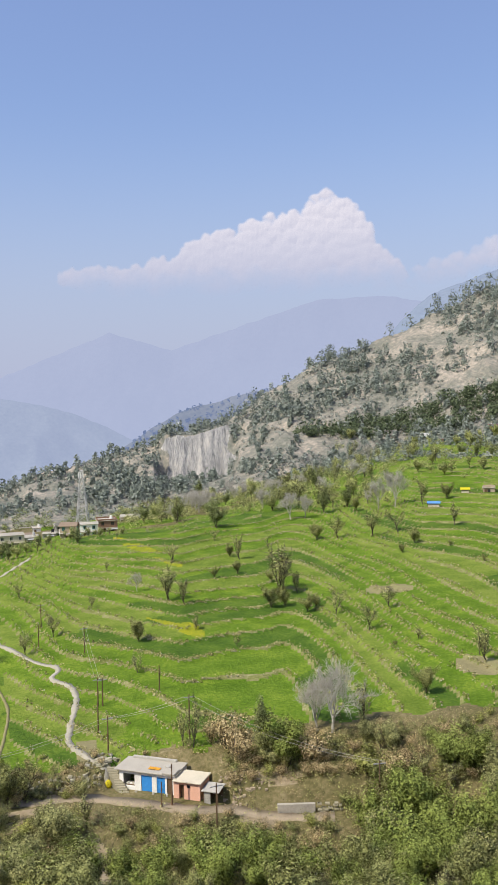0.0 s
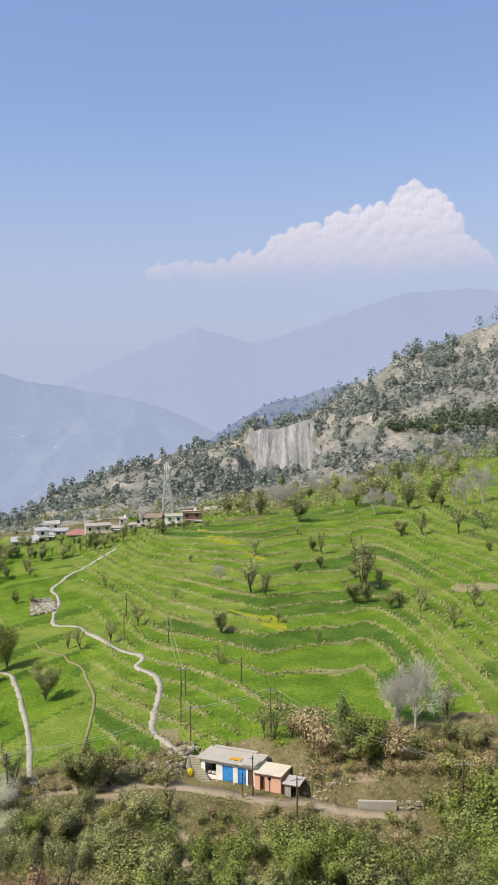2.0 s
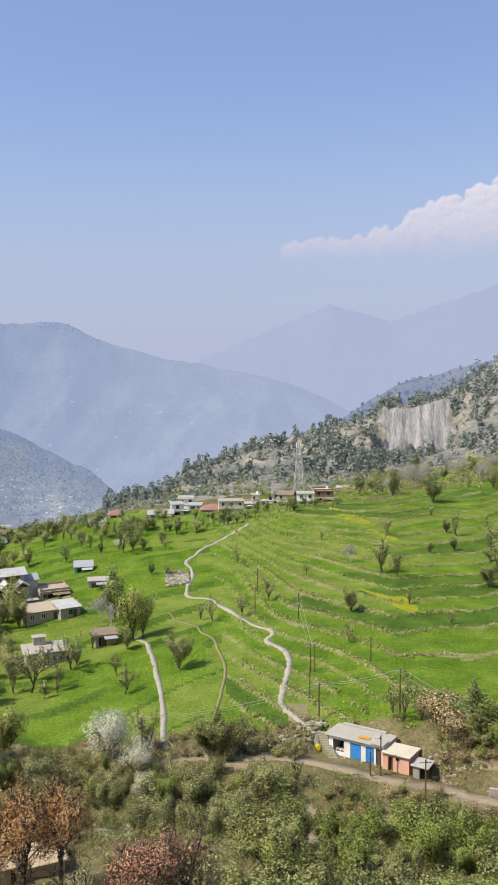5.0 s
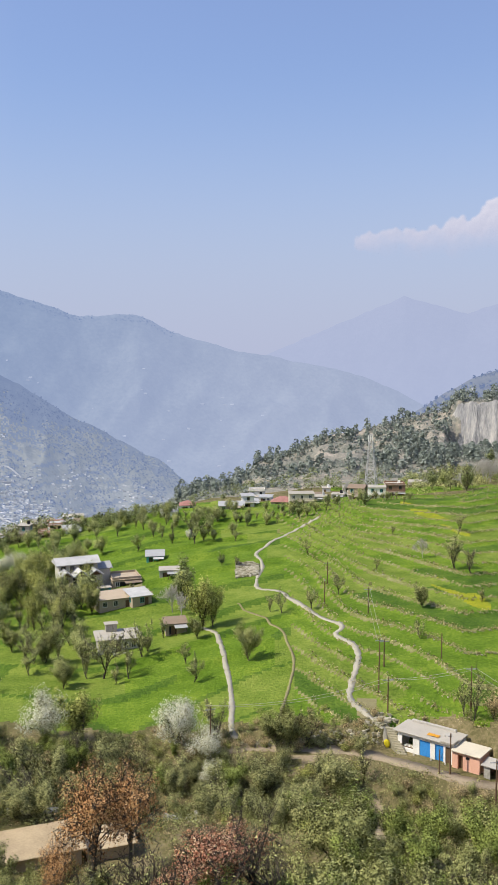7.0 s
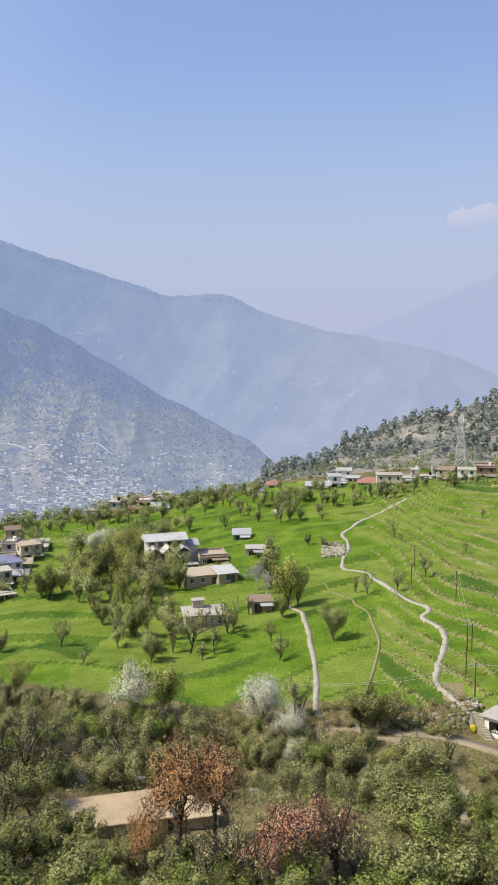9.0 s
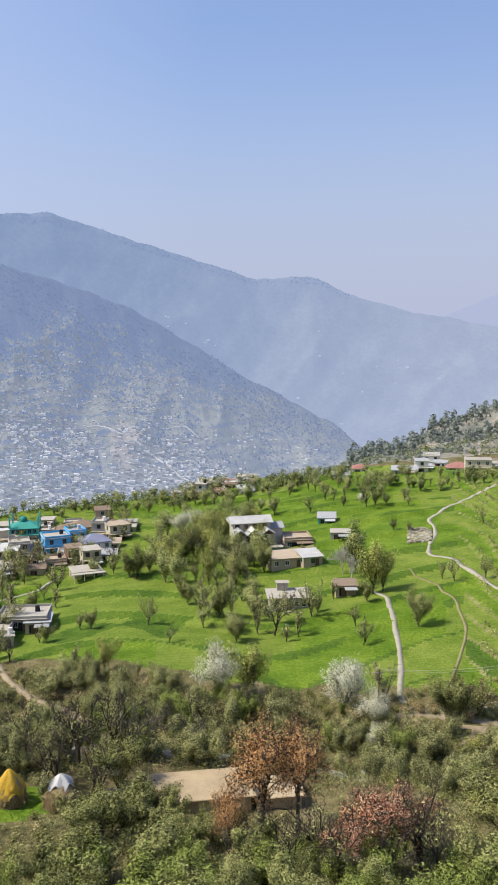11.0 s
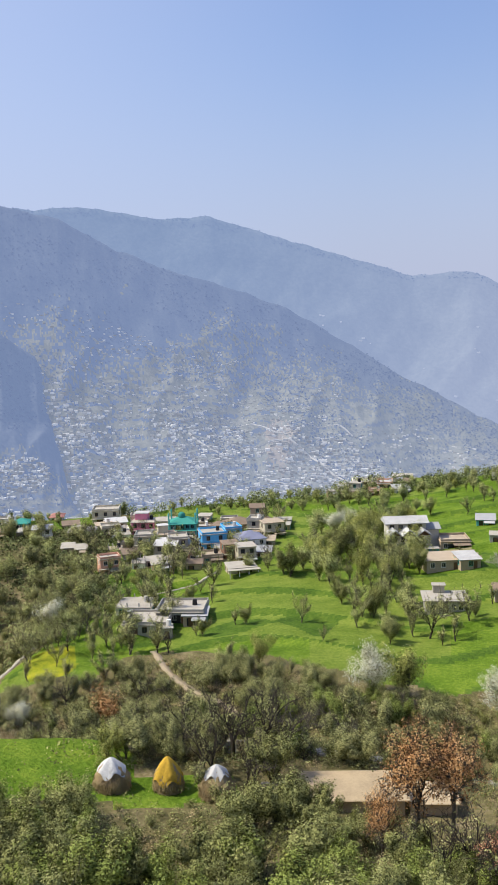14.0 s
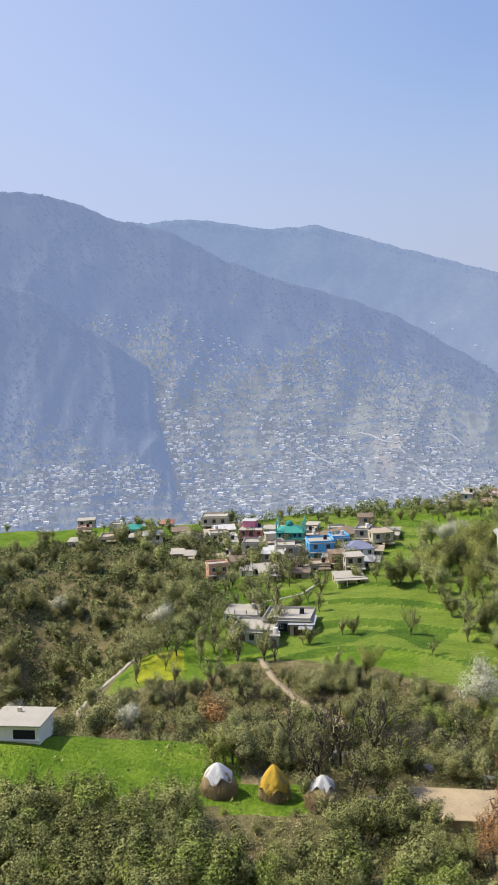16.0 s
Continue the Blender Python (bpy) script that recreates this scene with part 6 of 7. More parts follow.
part("sack_body", bm, M["yellow"], sack)
sack.matrix_basis = Matrix.Translation(at(10.05, 133.0))
# stone steps from the path down to the road
stair = tagged(new("stone_stair"), "rough stone stair beside the hut", "stair")
for k in range(11):
    f = k / 10
    x, y = -23.0 + 2.4 * f, 132.6 - 3.3 * f
    one_box("step", stair, M["stone"], (x - 0.75, y - 0.25, -1.6, x + 0.75, y + 0.25, 1.5 - 2.4 * f), 0.05)
# wall slab beside the road
slab = tagged(new("retaining_wall"), "pale concrete retaining wall above the road", "wall")
bm = bmesh.new()
box(bm, 2.5, 122.9, -2.5, 8.0, 123.4, -0.6, 0.05)
part("wall_face", bm, M["concrete"], slab)
for k in range(34):
    x = 8.1 + rng.uniform(0, 3.6)
    one_box("stone", slab, M["stone"], (x, 122.9 + rng.uniform(0, 0.3), -2.4 + 0.3 * (k % 6), x + rng.uniform(0.3, 0.6), 123.5, -2.12 + 0.3 * (k % 6)), 0.04)

# the small concrete house with a chimney
h2 = tagged(new("farm_cottage"), "pale concrete cottage with a flat roof and stair tower", "house")
p = at(28.0, 187.5)
h2.matrix_basis = pose(p.x, p.y, p.z - 0.2, 0, 0, 28 + 6)
one_box("wall", h2, M["grey"], (-4.4, 0, -2.0, 4.4, 6.5, 3.0), 0.04)
one_box("roof", h2, M["concrete"], (-5.0, -0.9, 3.0, 5.0, 7.2, 3.22), 0.05, "flat pale concrete roof slab")
one_box("stair_tower", h2, M["concrete"], (-2.3, 5.0, 3.22, 0.2, 6.8, 4.9), 0.04)
one_box("tower_cap", h2, M["concrete"], (-2.6, 4.7, 4.9, 0.5, 7.1, 5.08), 0.04)
one_box("door", h2, M["wood"], (-0.6, -0.06, 0, 0.4, 0.02, 2.1), 0.02)
for x in (-2.8, 1.6, 3.2):
    window(h2, x, -0.01, 1.5, 0.9, 1.1, 0, "white")
one_box("porch", h2, M["concrete"], (-1.6, -2.6, -2.0, 1.6, 0, 0.0), 0.04)
one_box("porch_wall", h2, M["white"], (-1.6, -2.7, -1.6, 1.2, -2.6, 0.7), 0.02)
one_box("apron", h2, M["salmon"], (-1.8, -6.0, -2.6, 1.0, -2.7, -1.7), 0.03, "red earth forecourt")

# the green prayer house with a dome and four thin towers
mq = tagged(new("prayer_house"), "green and teal prayer house with a dome and thin towers", "building")
p = at(45.5, 276)
mq.matrix_basis = pose(p.x, p.y, p.z - 0.1, 0, 0, 45.5 - 6)
one_box("wall", mq, M["grey"], (-4.2, 0, -1, 4.2, 8, 3.6), 0.04)
one_box("upper_wall", mq, M["teal"], (-4.0, 0.3, 3.6, 4.0, 7.7, 5.6), 0.04)
v, f = roof_shape("hip", 8.4, 8, 5.6, 0.6)
solid("roof", mq, M["green"], v, f)
one_box("canopy", mq, M["green"], (-4.7, -1.4, 3.5, 4.7, 0.3, 3.68), 0.03)
bm = bmesh.new()
bmesh.ops.create_uvsphere(bm, u_segments=20, v_segments=12, radius=1.25, matrix=Matrix.Translation((-0.5, 4, 7.6)))
part("dome", bm, M["green"], mq)
for x, y in ((-4.3, 0), (4.3, 0), (-4.3, 8), (4.3, 8)):
    bm = bmesh.new()
    bmesh.ops.create_cone(bm, cap_ends=True, segments=10, radius1=0.32, radius2=0.26, depth=9.0, matrix=Matrix.Translation((x, y, 4.0)))
    bmesh.ops.create_cone(bm, cap_ends=True, segments=10, radius1=0.42, radius2=0.02, depth=1.0, matrix=Matrix.Translation((x, y, 9.0)))
    part("tower", bm, M["teal"], mq)
for x in np.linspace(-3.2, 3.2, 5):
    window(mq, x, -0.01, 1.7, 0.9, 1.4, 0, "teal")
    window(mq, x, 0.29, 4.6, 0.9, 1.1, 0, "teal")

# the shed on the near ledge
sd = tagged(new("field_shed"), "low white shed with a pale flat roof in the near field", "shed")
p = at(64.3, 114.2)
sd.matrix_basis = pose(p.x, p.y, p.z, 0, 0, 64 - 24)
one_box("wall", sd, M["white"], (-3.6, 0, -0.8, 3.2, 5.2, 2.4), 0.04)
one_box("roof", sd, M["concrete"], (-4.0, -0.7, 2.4, 3.7, 5.6, 2.58), 0.04)
one_box("chimney", sd, M["cream"], (-1.2, 3.6, 2.58, -0.7, 4.1, 3.2), 0.02)
# dark panel stands for the shade inside the open shed front
one_box("opening", sd, M["dark"], (-0.4, -0.05, 0.5, 2.6, 0.02, 1.7))
one_box("sill", sd, M["white"], (-3.6, -0.25, 0.3, 3.2, 0.0, 0.45), 0.02)

# mud-roofed house among the trees of the near slope
mh = tagged(new("mud_roof_house"), "sunken house with broad tan mud roofs", "house")
p = at(34.6, 99.5)
mh.matrix_basis = pose(p.x, p.y, p.z + 0.5, 0, 0, 34.6 + 4)
one_box("wall", mh, M["mud"], (-5.2, -2.0, -2.0, 6.4, 4.2, 1.3), 0.05)
one_box("roof", mh, M["mud_roof"], (-5.8, -2.6, 1.3, 7.0, 4.8, 1.55), 0.08, "packed tan mud roof")
one_box("east_wall", mh, M["mud"], (7.1, -1.6, -2.0, 12.6, 3.0, 0.5), 0.05)
one_box("east_roof", mh, M["mud_roof"], (7.05, -2.0, 0.5, 13.1, 3.5, 0.72), 0.08)
one_box("yard", mh, M["mud_roof"], (-6.6, -7.5, -2.2, -2.2, -2.65, -0.8), 0.08, "tan beaten-earth yard")
one_box("west_wall", mh, M["white"], (-10.6, -4.4, -2.0, -7.2, 3.4, 0.1), 0.05)
one_box("west_roof", mh, M["mud_roof"], (-10.9, -4.8, 0.1, -6.9, 3.8, 0.3), 0.08)
one_box("roof_rim", mh, M["concrete"], (-10.8, 3.1, 0.3, -7.0, 3.7, 0.75), 0.06)


# haystacks with their covers
def haystack(words, az, r, rad, tall, cover, cover_from):
    thing = tagged(new("haystack"), words, "haystack", "haystacks on the near ledge")
    thing.matrix_basis = Matrix.Translation(at(az, r, -0.15)) @ Matrix.Rotation(az, 4, 'Z')
    rg = np.random.RandomState(int(az * 10))
    n, m = 44, 16
    th = np.linspace(0, 2 * math.pi, n, endpoint=False)
    zs = np.linspace(0, 1, m)

    def prof(z):
        k = np.clip((z - 0.38) / 0.62, 0, 1)
        return (1.0 + 0.1 * np.minimum(z, 0.38)) * np.power(np.maximum(0, 1 - k ** 1.25), 0.8) + 0.004
    T, Zz = np.meshgrid(th, zs, indexing="ij")
    rr0 = rad * prof(Zz) * (1 + 0.06 * rg.normal(size=T.shape) + 0.07 * np.sin(T * 2 + 1) + 0.05 * np.sin(T * 3 + 5 * Zz))
    X, Y, Z = rr0 * np.cos(T), rr0 * np.sin(T), tall * Zz
    ii = np.arange(n * m).reshape(n, m)
    jj = np.roll(ii, -1, 0)
    q = np.stack([ii[:, :-1], jj[:, :-1], jj[:, 1:], ii[:, 1:]], -1).reshape(-1, 4)
    body = mesh_np("straw_body", np.stack([X, Y, Z], -1).reshape(-1, 3), q, [M["straw"]])
    body.parent = thing
    straws = []
    for _ in range(1100):
        a, z = rg.uniform(0, 6.283), rg.uniform(0.02, 0.62)
        R = rad * float(prof(np.array(z))) * 1.02
        p0 = np.array([R * math.cos(a), R * math.sin(a), z * tall])
        straws.append((p0, p0 + np.array([math.cos(a) * 0.25 + rg.normal() * 0.1, math.sin(a) * 0.25 + rg.normal() * 0.1, -rg.uniform(0.3, 0.8)]), 0.03, 0.015))
    v, q2 = tubes(straws, 3)
    tagged(mesh_np("loose_straw", v, q2, [M["straw"]]), kind="stuff").parent = thing
    zc = np.linspace(cover_from, 1.0, 12)
    T, Zz = np.meshgrid(th, zc, indexing="ij")
    wob = 0.10 * np.sin(T * 5 + 1) * (1 - (Zz - cover_from) / (1 - cover_from))
    rr0 = rad * prof(np.clip(Zz + wob * 0.3, 0, 1)) * 1.05 * (1 + 0.03 * rg.normal(size=T.shape)) + 0.05
    q = np.stack([ii[:, :-1], jj[:, :-1], jj[:, 1:], ii[:, 1:]], -1)[:, :11].reshape(-1, 4)
    idc = np.arange(n * 12).reshape(n, 12)
    jc = np.roll(idc, -1, 0)
    q = np.stack([idc[:, :-1], jc[:, :-1], jc[:, 1:], idc[:, 1:]], -1).reshape(-1, 4)
    mesh_np("cover", np.stack([rr0 * np.cos(T), rr0 * np.sin(T), tall * (Zz + wob) + 0.06], -1).reshape(-1, 3), q, [cover]).parent = thing


haystack("dark straw haystack under a white plastic sheet", 51.0, 101.4, 1.95, 3.9, M["plastic"], 0.56)
haystack("haystack of bright yellow-gold straw", 47.15, 100.6, 1.6, 4.3, M["gold_straw"], 0.34)
haystack("brown straw haystack with a grey-white cover", 43.8, 98.6, 1.9, 4.0, M["sheet"], 0.68)


# ---- paths, road, walls, poles ----
def ribbon(name, words, pts, width, material, thick=0.12, category="path", seed=1):
    """A path laid over the ground through bearings and distances."""
    rg = np.random.RandomState(seed)
    P = [at(a, r) for a, r in pts]
    line = []
    for i in range(len(P) - 1):
        p0, p1, p2, p3 = P[max(i - 1, 0)], P[i], P[i + 1], P[min(i + 2, len(P) - 1)]
        n = max(2, int((p2 - p1).length / 0.8))
        for k in range(n):
            t = k / n
            line.append(0.5 * ((2 * p1) + (p2 - p0) * t + (2 * p0 - 5 * p1 + 4 * p2 - p3) * t * t + (3 * p1 - p0 - 3 * p2 + p3) * t ** 3))
    line.append(P[-1])
    V, F = [], []
    for i, c in enumerate(line):
        d = (line[min(i + 1, len(line) - 1)] - line[max(i - 1, 0)])
        d.z = 0
        d.normalize()
        s = Vector((-d.y, d.x, 0)) * width * 0.5 * rg.uniform(0.7, 1.25)
        zl = max(ground(c.x + k * s.x, c.y + k * s.y) for k in (-1, 0, 1)) + thick
        a, b = c + s, c - s
        V += [(a.x, a.y, zl), (b.x, b.y, zl), (b.x, b.y, zl - thick - 0.9), (a.x, a.y, zl - thick - 0.9)]
        if i:
            o = 4 * (i - 1)
            F += [(o, o + 1, o + 5, o + 4), (o + 1, o + 2, o + 6, o + 5), (o + 3, o, o + 4, o + 7)]
    return tagged(mesh_np(name, np.array(V), np.array(F), [material]), words, category, kind="structure")


ribbon("field_path", "winding pale concrete path through the fields", [(10.05, 133.2), (11.3, 139), (12.5, 145), (12.3, 153), (11.93, 162.5), (12.3, 169), (13.44, 174.9), (13.06, 180.5), (14.75, 189.2), (17.01, 210.8), (18.71, 220.6), (18.32, 240.1), (18.69, 255.3), (16.98, 271.4), (14.5, 290)], 1.1, M["path"], 0.05)
ribbon("lane", "straight pale lane down from the farm", [(20.2, 134.5), (20.54, 138.5), (20.5, 150), (20.69, 160.8), (21.0, 173), (21.41, 185.7), (22.4, 194)], 1.05, M["path"], 0.05, seed=2)
ribbon("foot_track", "thin footpath through the wheat", [(17.2, 140), (17.08, 143.6), (16.5, 155), (16.29, 165.2), (16.8, 177), (17.41, 185.8), (19.3, 200.4), (20, 206)], 0.55, M["fallow"], 0.1, seed=3)
ribbon("road", "dirt road along the bank below the fields", [(22, 132.2), (18, 131.7), (14, 130.8), (11.5, 130.2), (9.5, 127.9), (6.5, 125.0), (4, 123.2), (2.3, 123.8), (-0.3, 122.6), (-2.5, 121.7), (-5, 121.6)], 2.6, M["dirt"], 0.06, seed=4)
ribbon("village_path", "pale footpath descending through the ravine scrub", [(37.5, 127), (39.3, 133), (41.0, 139), (43.2, 147), (45.6, 156), (47.0, 166), (47.8, 177)], 1.3, M["dirt"], 0.15, seed=5)
ribbon("rim_path", "narrow stone path along the gorge rim", [(58.0, 155), (59.6, 161), (60.2, 168), (59.2, 178), (57.4, 188), (55.0, 197), (53.0, 206)], 0.9, M["path"], 0.2, seed=6)
ribbon("meadow_path", "pale path across the meadow to the village", [(48.6, 218), (46, 222), (44.0, 228), (43.2, 236)], 0.8, M["path"], 0.12, seed=7)
rg = np.random.RandomState(12)
pts = np.array([at(19.35 + rg.uniform(-0.75, 0.75), 236 + rg.uniform(-7, 7), 0.25) for _ in range(420)])
st = stones("rubble", "flat walled patch of pale rubble beside the path", pts, rg.uniform(0.4, 1.0, 420), 5, M["stone"])
pts = np.array([at(rg.uniform(22.5, 43), 115 + rg.uniform(-5.5, 5), 0.05) for _ in range(1100)])
stones("ravine_boulder_bed", "pale boulders along the ravine floor", pts, rg.uniform(0.3, 1.5, 1100) ** 1.3, 6, M["grey"], "boulders", "stuff")
pts = np.array([at(10.2 + rg.normal() * 0.5, 136 + rg.normal() * 1.2, 0.1) for _ in range(90)])
stones("rubble_heap", "heap of rough stones behind the hut", pts, rg.uniform(0.3, 0.9, 90), 7, M["stone"], "stones", "stuff")
pts = np.array([at(rg.uniform(10.5, 20), 132.5 + rg.uniform(0, 1.4), rg.uniform(-0.1, 0.3)) for _ in range(260)])
stones("roadside_wall", "low broken stone wall above the road", pts, rg.uniform(0.25, 0.6, 260), 8, M["stone"])
slip = stones("earth_slip", "bare eroded earth and stones below the hut", np.array([at(rg.uniform(-0.8, 2.6), 126.5 + rg.uniform(-1.5, 3.0), 0) for _ in range(110)]), rg.uniform(0.15, 0.55, 110), 9, M["mud"], "rubble", "stuff")


def pole(az, r, tall, arms, words="weathered wooden power pole with wires"):
    thing = tagged(new("power_pole"), words, "pole", "power poles")
    thing.matrix_basis = Matrix.Translation(at(az, r, -0.3)) @ Matrix.Rotation(radians(az + 20), 4, 'Z') @ Matrix.Rotation(radians(0.8), 4, 'Y')
    bm = bmesh.new()
    bmesh.ops.create_cone(bm, cap_ends=True, segments=8, radius1=0.14, radius2=0.09, depth=tall, matrix=Matrix.Translation((0, 0, tall / 2)))
    part("shaft", bm, M["wood"], thing)
    for k in range(arms):
        one_box("crossarm", thing, M["metal"], (-0.9, -0.06, tall - 0.5 - 0.7 * k, 0.9, 0.06, tall - 0.38 - 0.7 * k))
    return thing, thing.matrix_basis @ Vector((0, 0, tall - 0.35))


tops = {}
for key, az, r, tall, arms in (("a", 10.0, 138.5, 6.5, 1), ("b", 5.9, 128.6 - 3.5, 6.5, 0), ("c", 2.95, 119.5, 7.0, 1), ("d", 10.55, 158, 5.5, 1), ("e", 10.25, 157.5, 5.5, 1), ("f", 10.6, 146.5, 5.5, 0), ("g", 11.3, 186, 6.0, 1), ("h", 14.0, 212, 6.0, 1), ("i", 6.6, 128.4 - 3.6, 4.0, 0), ("j", 4.6, 137.5, 8.0, 1), ("k", 14.2, 196, 5.5, 0), ("l", 6.5, 160, 5, 0)):
    tops[key] = pole(az, r, tall, arms)[1]


def cable(a, b, sag, words="thin sagging power cable"):
    cu = bpy.data.curves.new("power_cable", 'CURVE')
    cu.dimensions = '3D'
    cu.bevel_depth = 0.022
    sp = cu.splines.new('POLY')
    sp.points.add(12)
    for k in range(13):
        t = k / 12
        p = a.lerp(b, t)
        sp.points[k].co = (p.x, p.y, p.z - sag * 4 * t * (1 - t), 1)
    cu.materials.append(M["grey"])
    return tagged(new("power_cable", cu), words, "cable", "power cables")


far_right = at(-8.0, 120, 8.0)
for o in (-0.8, 0.8):
    d = Vector((o, 0, 0))
    cable(tops["a"] + d, tops["j"] + d, 0.5)
    cable(tops["j"] + d, far_right + d, 1.5)
    cable(tops["a"] + d, at(22, 130, 9.0) + d, 1.2)
    cable(tops["d"] + d * 0.5, tops["g"] + d * 0.5, 0.6)
pole(-8.0, 120, 8.4, 1)
pole(22, 130, 9.2, 1)

# lattice tower on the crest
lt = tagged(new("lattice_tower"), "slender grey steel lattice mast beyond the village", "tower")
p = at(11.1, 372)
lt.matrix_basis = Matrix.Translation(p)
TH, b0, b1 = 25.5, 2.6, 0.55
cor = lambda s, z: (s[0] * (b0 + (b1 - b0) * z / TH), s[1] * (b0 + (b1 - b0) * z / TH), z)
S4 = [(-1, -1), (1, -1), (1, 1), (-1, 1)]
for s in S4:
    v, q = tubes([(np.array(cor(s, 0)) - np.array([0, 0, 1]), np.array(cor(s, TH)), 0.2, 0.14)], 6)
    mesh_np("leg", v, q, [M["sheet"]]).parent = lt
levels_z = [TH * (1 - (1 - k / 9) ** 1.3) for k in range(10)]
for k in range(9):
    segs = []
    for i in range(4):
        a, b = S4[i], S4[(i + 1) % 4]
        segs.append((np.array(cor(a, levels_z[k])), np.array(cor(b, levels_z[k + 1])), 0.09, 0.09))
        segs.append((np.array(cor(b, levels_z[k])), np.array(cor(a, levels_z[k + 1])), 0.09, 0.09))
        segs.append((np.array(cor(a, levels_z[k + 1])), np.array(cor(b, levels_z[k + 1])), 0.09, 0.09))
    for sg in segs:
        v, q = tubes([sg], 4)
        mesh_np("brace", v, q, [M["sheet"]]).parent = lt
for a in (-0.9, 0.0, 0.9):
    one_box("antenna", lt, M["white"], (a - 0.18, -0.9, TH - 3.2, a + 0.18, -0.6, TH - 0.6), 0.03)

# tarpaulins on the upper terraces
for words, az, r, w, d, c in (("blue tarpaulin shelter on a terrace", -11.9, 322, 4.6, 3.0, "tarp"), ("yellow tarpaulin shelter on a terrace", -13.9, 352, 3.6, 3.0, "yellow")):
    t = tagged(new("tarp_shelter"), words, "shelter")
    p = at(az, r)
    t.matrix_basis = pose(p.x, p.y, p.z, 0, 0, az)
    v, f = roof_shape("gable", w, d, 1.4, 0.1)
    solid("sheet", t, M[c], v, f)
    for x in (-w / 2 + 0.1, w / 2 - 0.1):
        for y in (0.1, d - 0.1):
            one_box("pole", t, M["wood"], (x - 0.04, y - 0.04, -0.4, x + 0.04, y + 0.04, 1.3))
    one_box("stack", t, M["cream"], (-w / 2 + 0.3, 0.3, -0.3, w / 2 - 0.3, d - 0.3, 0.9), 0.05)

# ---- the distant town and the cloud ----
def town(name, words, land_of, count, seed, az0, az1, k0, k1, dense, size, material):
    """Tiny far houses on a slope, crowded where the noise is high: a box with a roof slab each."""
    aa, kk, xx, yy, zz = land_of
    rg = np.random.RandomState(seed)
    V, n = [], 0
    cube = np.array([(x, y, z) for z in (0, 1) for y in (-1, 1) for x in (-1, 1)], float)
    while n < count:
        i, j = rg.randint(0, aa.shape[0] - 1), rg.randint(0, aa.shape[1] - 1)
        if not (az0 < aa[i, j] < az1 and k0 < kk[i, j] < k1):
            continue
        u, v = rg.uniform(0, 1, 2)
        lerp = lambda q: (q[i, j] * (1 - u) + q[i + 1, j] * u) * (1 - v) + (q[i, j + 1] * (1 - u) + q[i + 1, j + 1] * u) * v
        x, y, z = lerp(xx), lerp(yy), lerp(zz)
        side = math.radians(aa[i, j]) * 2000
        if waves(np.array(side), np.array(z * 2.5), seed + 5, 260.0, 3) < dense(kk[i, j]) + rg.uniform(-0.5, 0.3):
            continue
        w, d, h = size * rg.uniform(0.6, 2.0), size * rg.uniform(0.6, 1.1), size * rg.uniform(0.45, 0.9)
        th = math.radians(aa[i, j] + rg.uniform(-12, 12))
        c, s = math.cos(th), math.sin(th)
        b = cube * np.array([w / 2, d / 2, h])
        V.append(np.stack([b[:, 0] * c - b[:, 1] * s + x, b[:, 0] * s + b[:, 1] * c + y, b[:, 2] + z - 2], -1))
        n += 1
    f = np.array([(0, 2, 3, 1), (4, 5, 7, 6), (0, 1, 5, 4), (2, 6, 7, 3), (0, 4, 6, 2), (1, 3, 7, 5)])
    q = (np.arange(n)[:, None, None] * 8 + f[None]).reshape(-1, 4)
    return tagged(mesh_np(name, np.concatenate(V), q, [material], smooth=False), words, "town", kind="stuff")


# distance haze over far houses, roads and trees is put in as emission
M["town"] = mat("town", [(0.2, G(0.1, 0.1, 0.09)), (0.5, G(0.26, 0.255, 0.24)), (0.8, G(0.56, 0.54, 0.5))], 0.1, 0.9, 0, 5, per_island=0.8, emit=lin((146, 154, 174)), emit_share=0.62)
M["hazed_town_far"] = mat("hazed_town_far", [(0.2, G(0.1, 0.1, 0.1)), (0.8, G(0.22, 0.22, 0.21))], 0.1, 0.9, 0, 5, per_island=0.8, emit=lin((166, 176, 200)), emit_share=0.9)
M["hazed_far_tree"] = mat("hazed_far_tree", [(0.2, G(0.01, 0.012, 0.01)), (0.8, G(0.05, 0.055, 0.045))], 0.05, 0.95, 0, 5, per_island=0.6, emit=lin((114, 131, 170)), emit_share=0.88)
M["hazed_north_tree"] = mat("hazed_north_tree", [(0.2, G(0.02, 0.025, 0.02)), (0.8, G(0.06, 0.065, 0.06))], 0.05, 0.95, 0, 5, per_island=0.6, emit=lin((126, 145, 186)), emit_share=0.88)
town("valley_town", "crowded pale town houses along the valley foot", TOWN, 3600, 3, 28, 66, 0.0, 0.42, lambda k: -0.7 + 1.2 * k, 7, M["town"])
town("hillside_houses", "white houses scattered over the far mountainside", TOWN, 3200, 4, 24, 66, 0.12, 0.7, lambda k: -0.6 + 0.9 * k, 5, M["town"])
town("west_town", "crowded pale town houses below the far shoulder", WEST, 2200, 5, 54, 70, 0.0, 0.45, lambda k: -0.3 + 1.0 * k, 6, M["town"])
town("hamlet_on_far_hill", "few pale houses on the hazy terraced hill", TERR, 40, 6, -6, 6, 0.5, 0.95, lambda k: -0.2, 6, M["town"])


town("ridge_hamlets", "few pale houses high on the far ridge", NORTH, 90, 16, 18, 60, 0.1, 0.7, lambda k: -0.2, 7, M["hazed_town_far"])


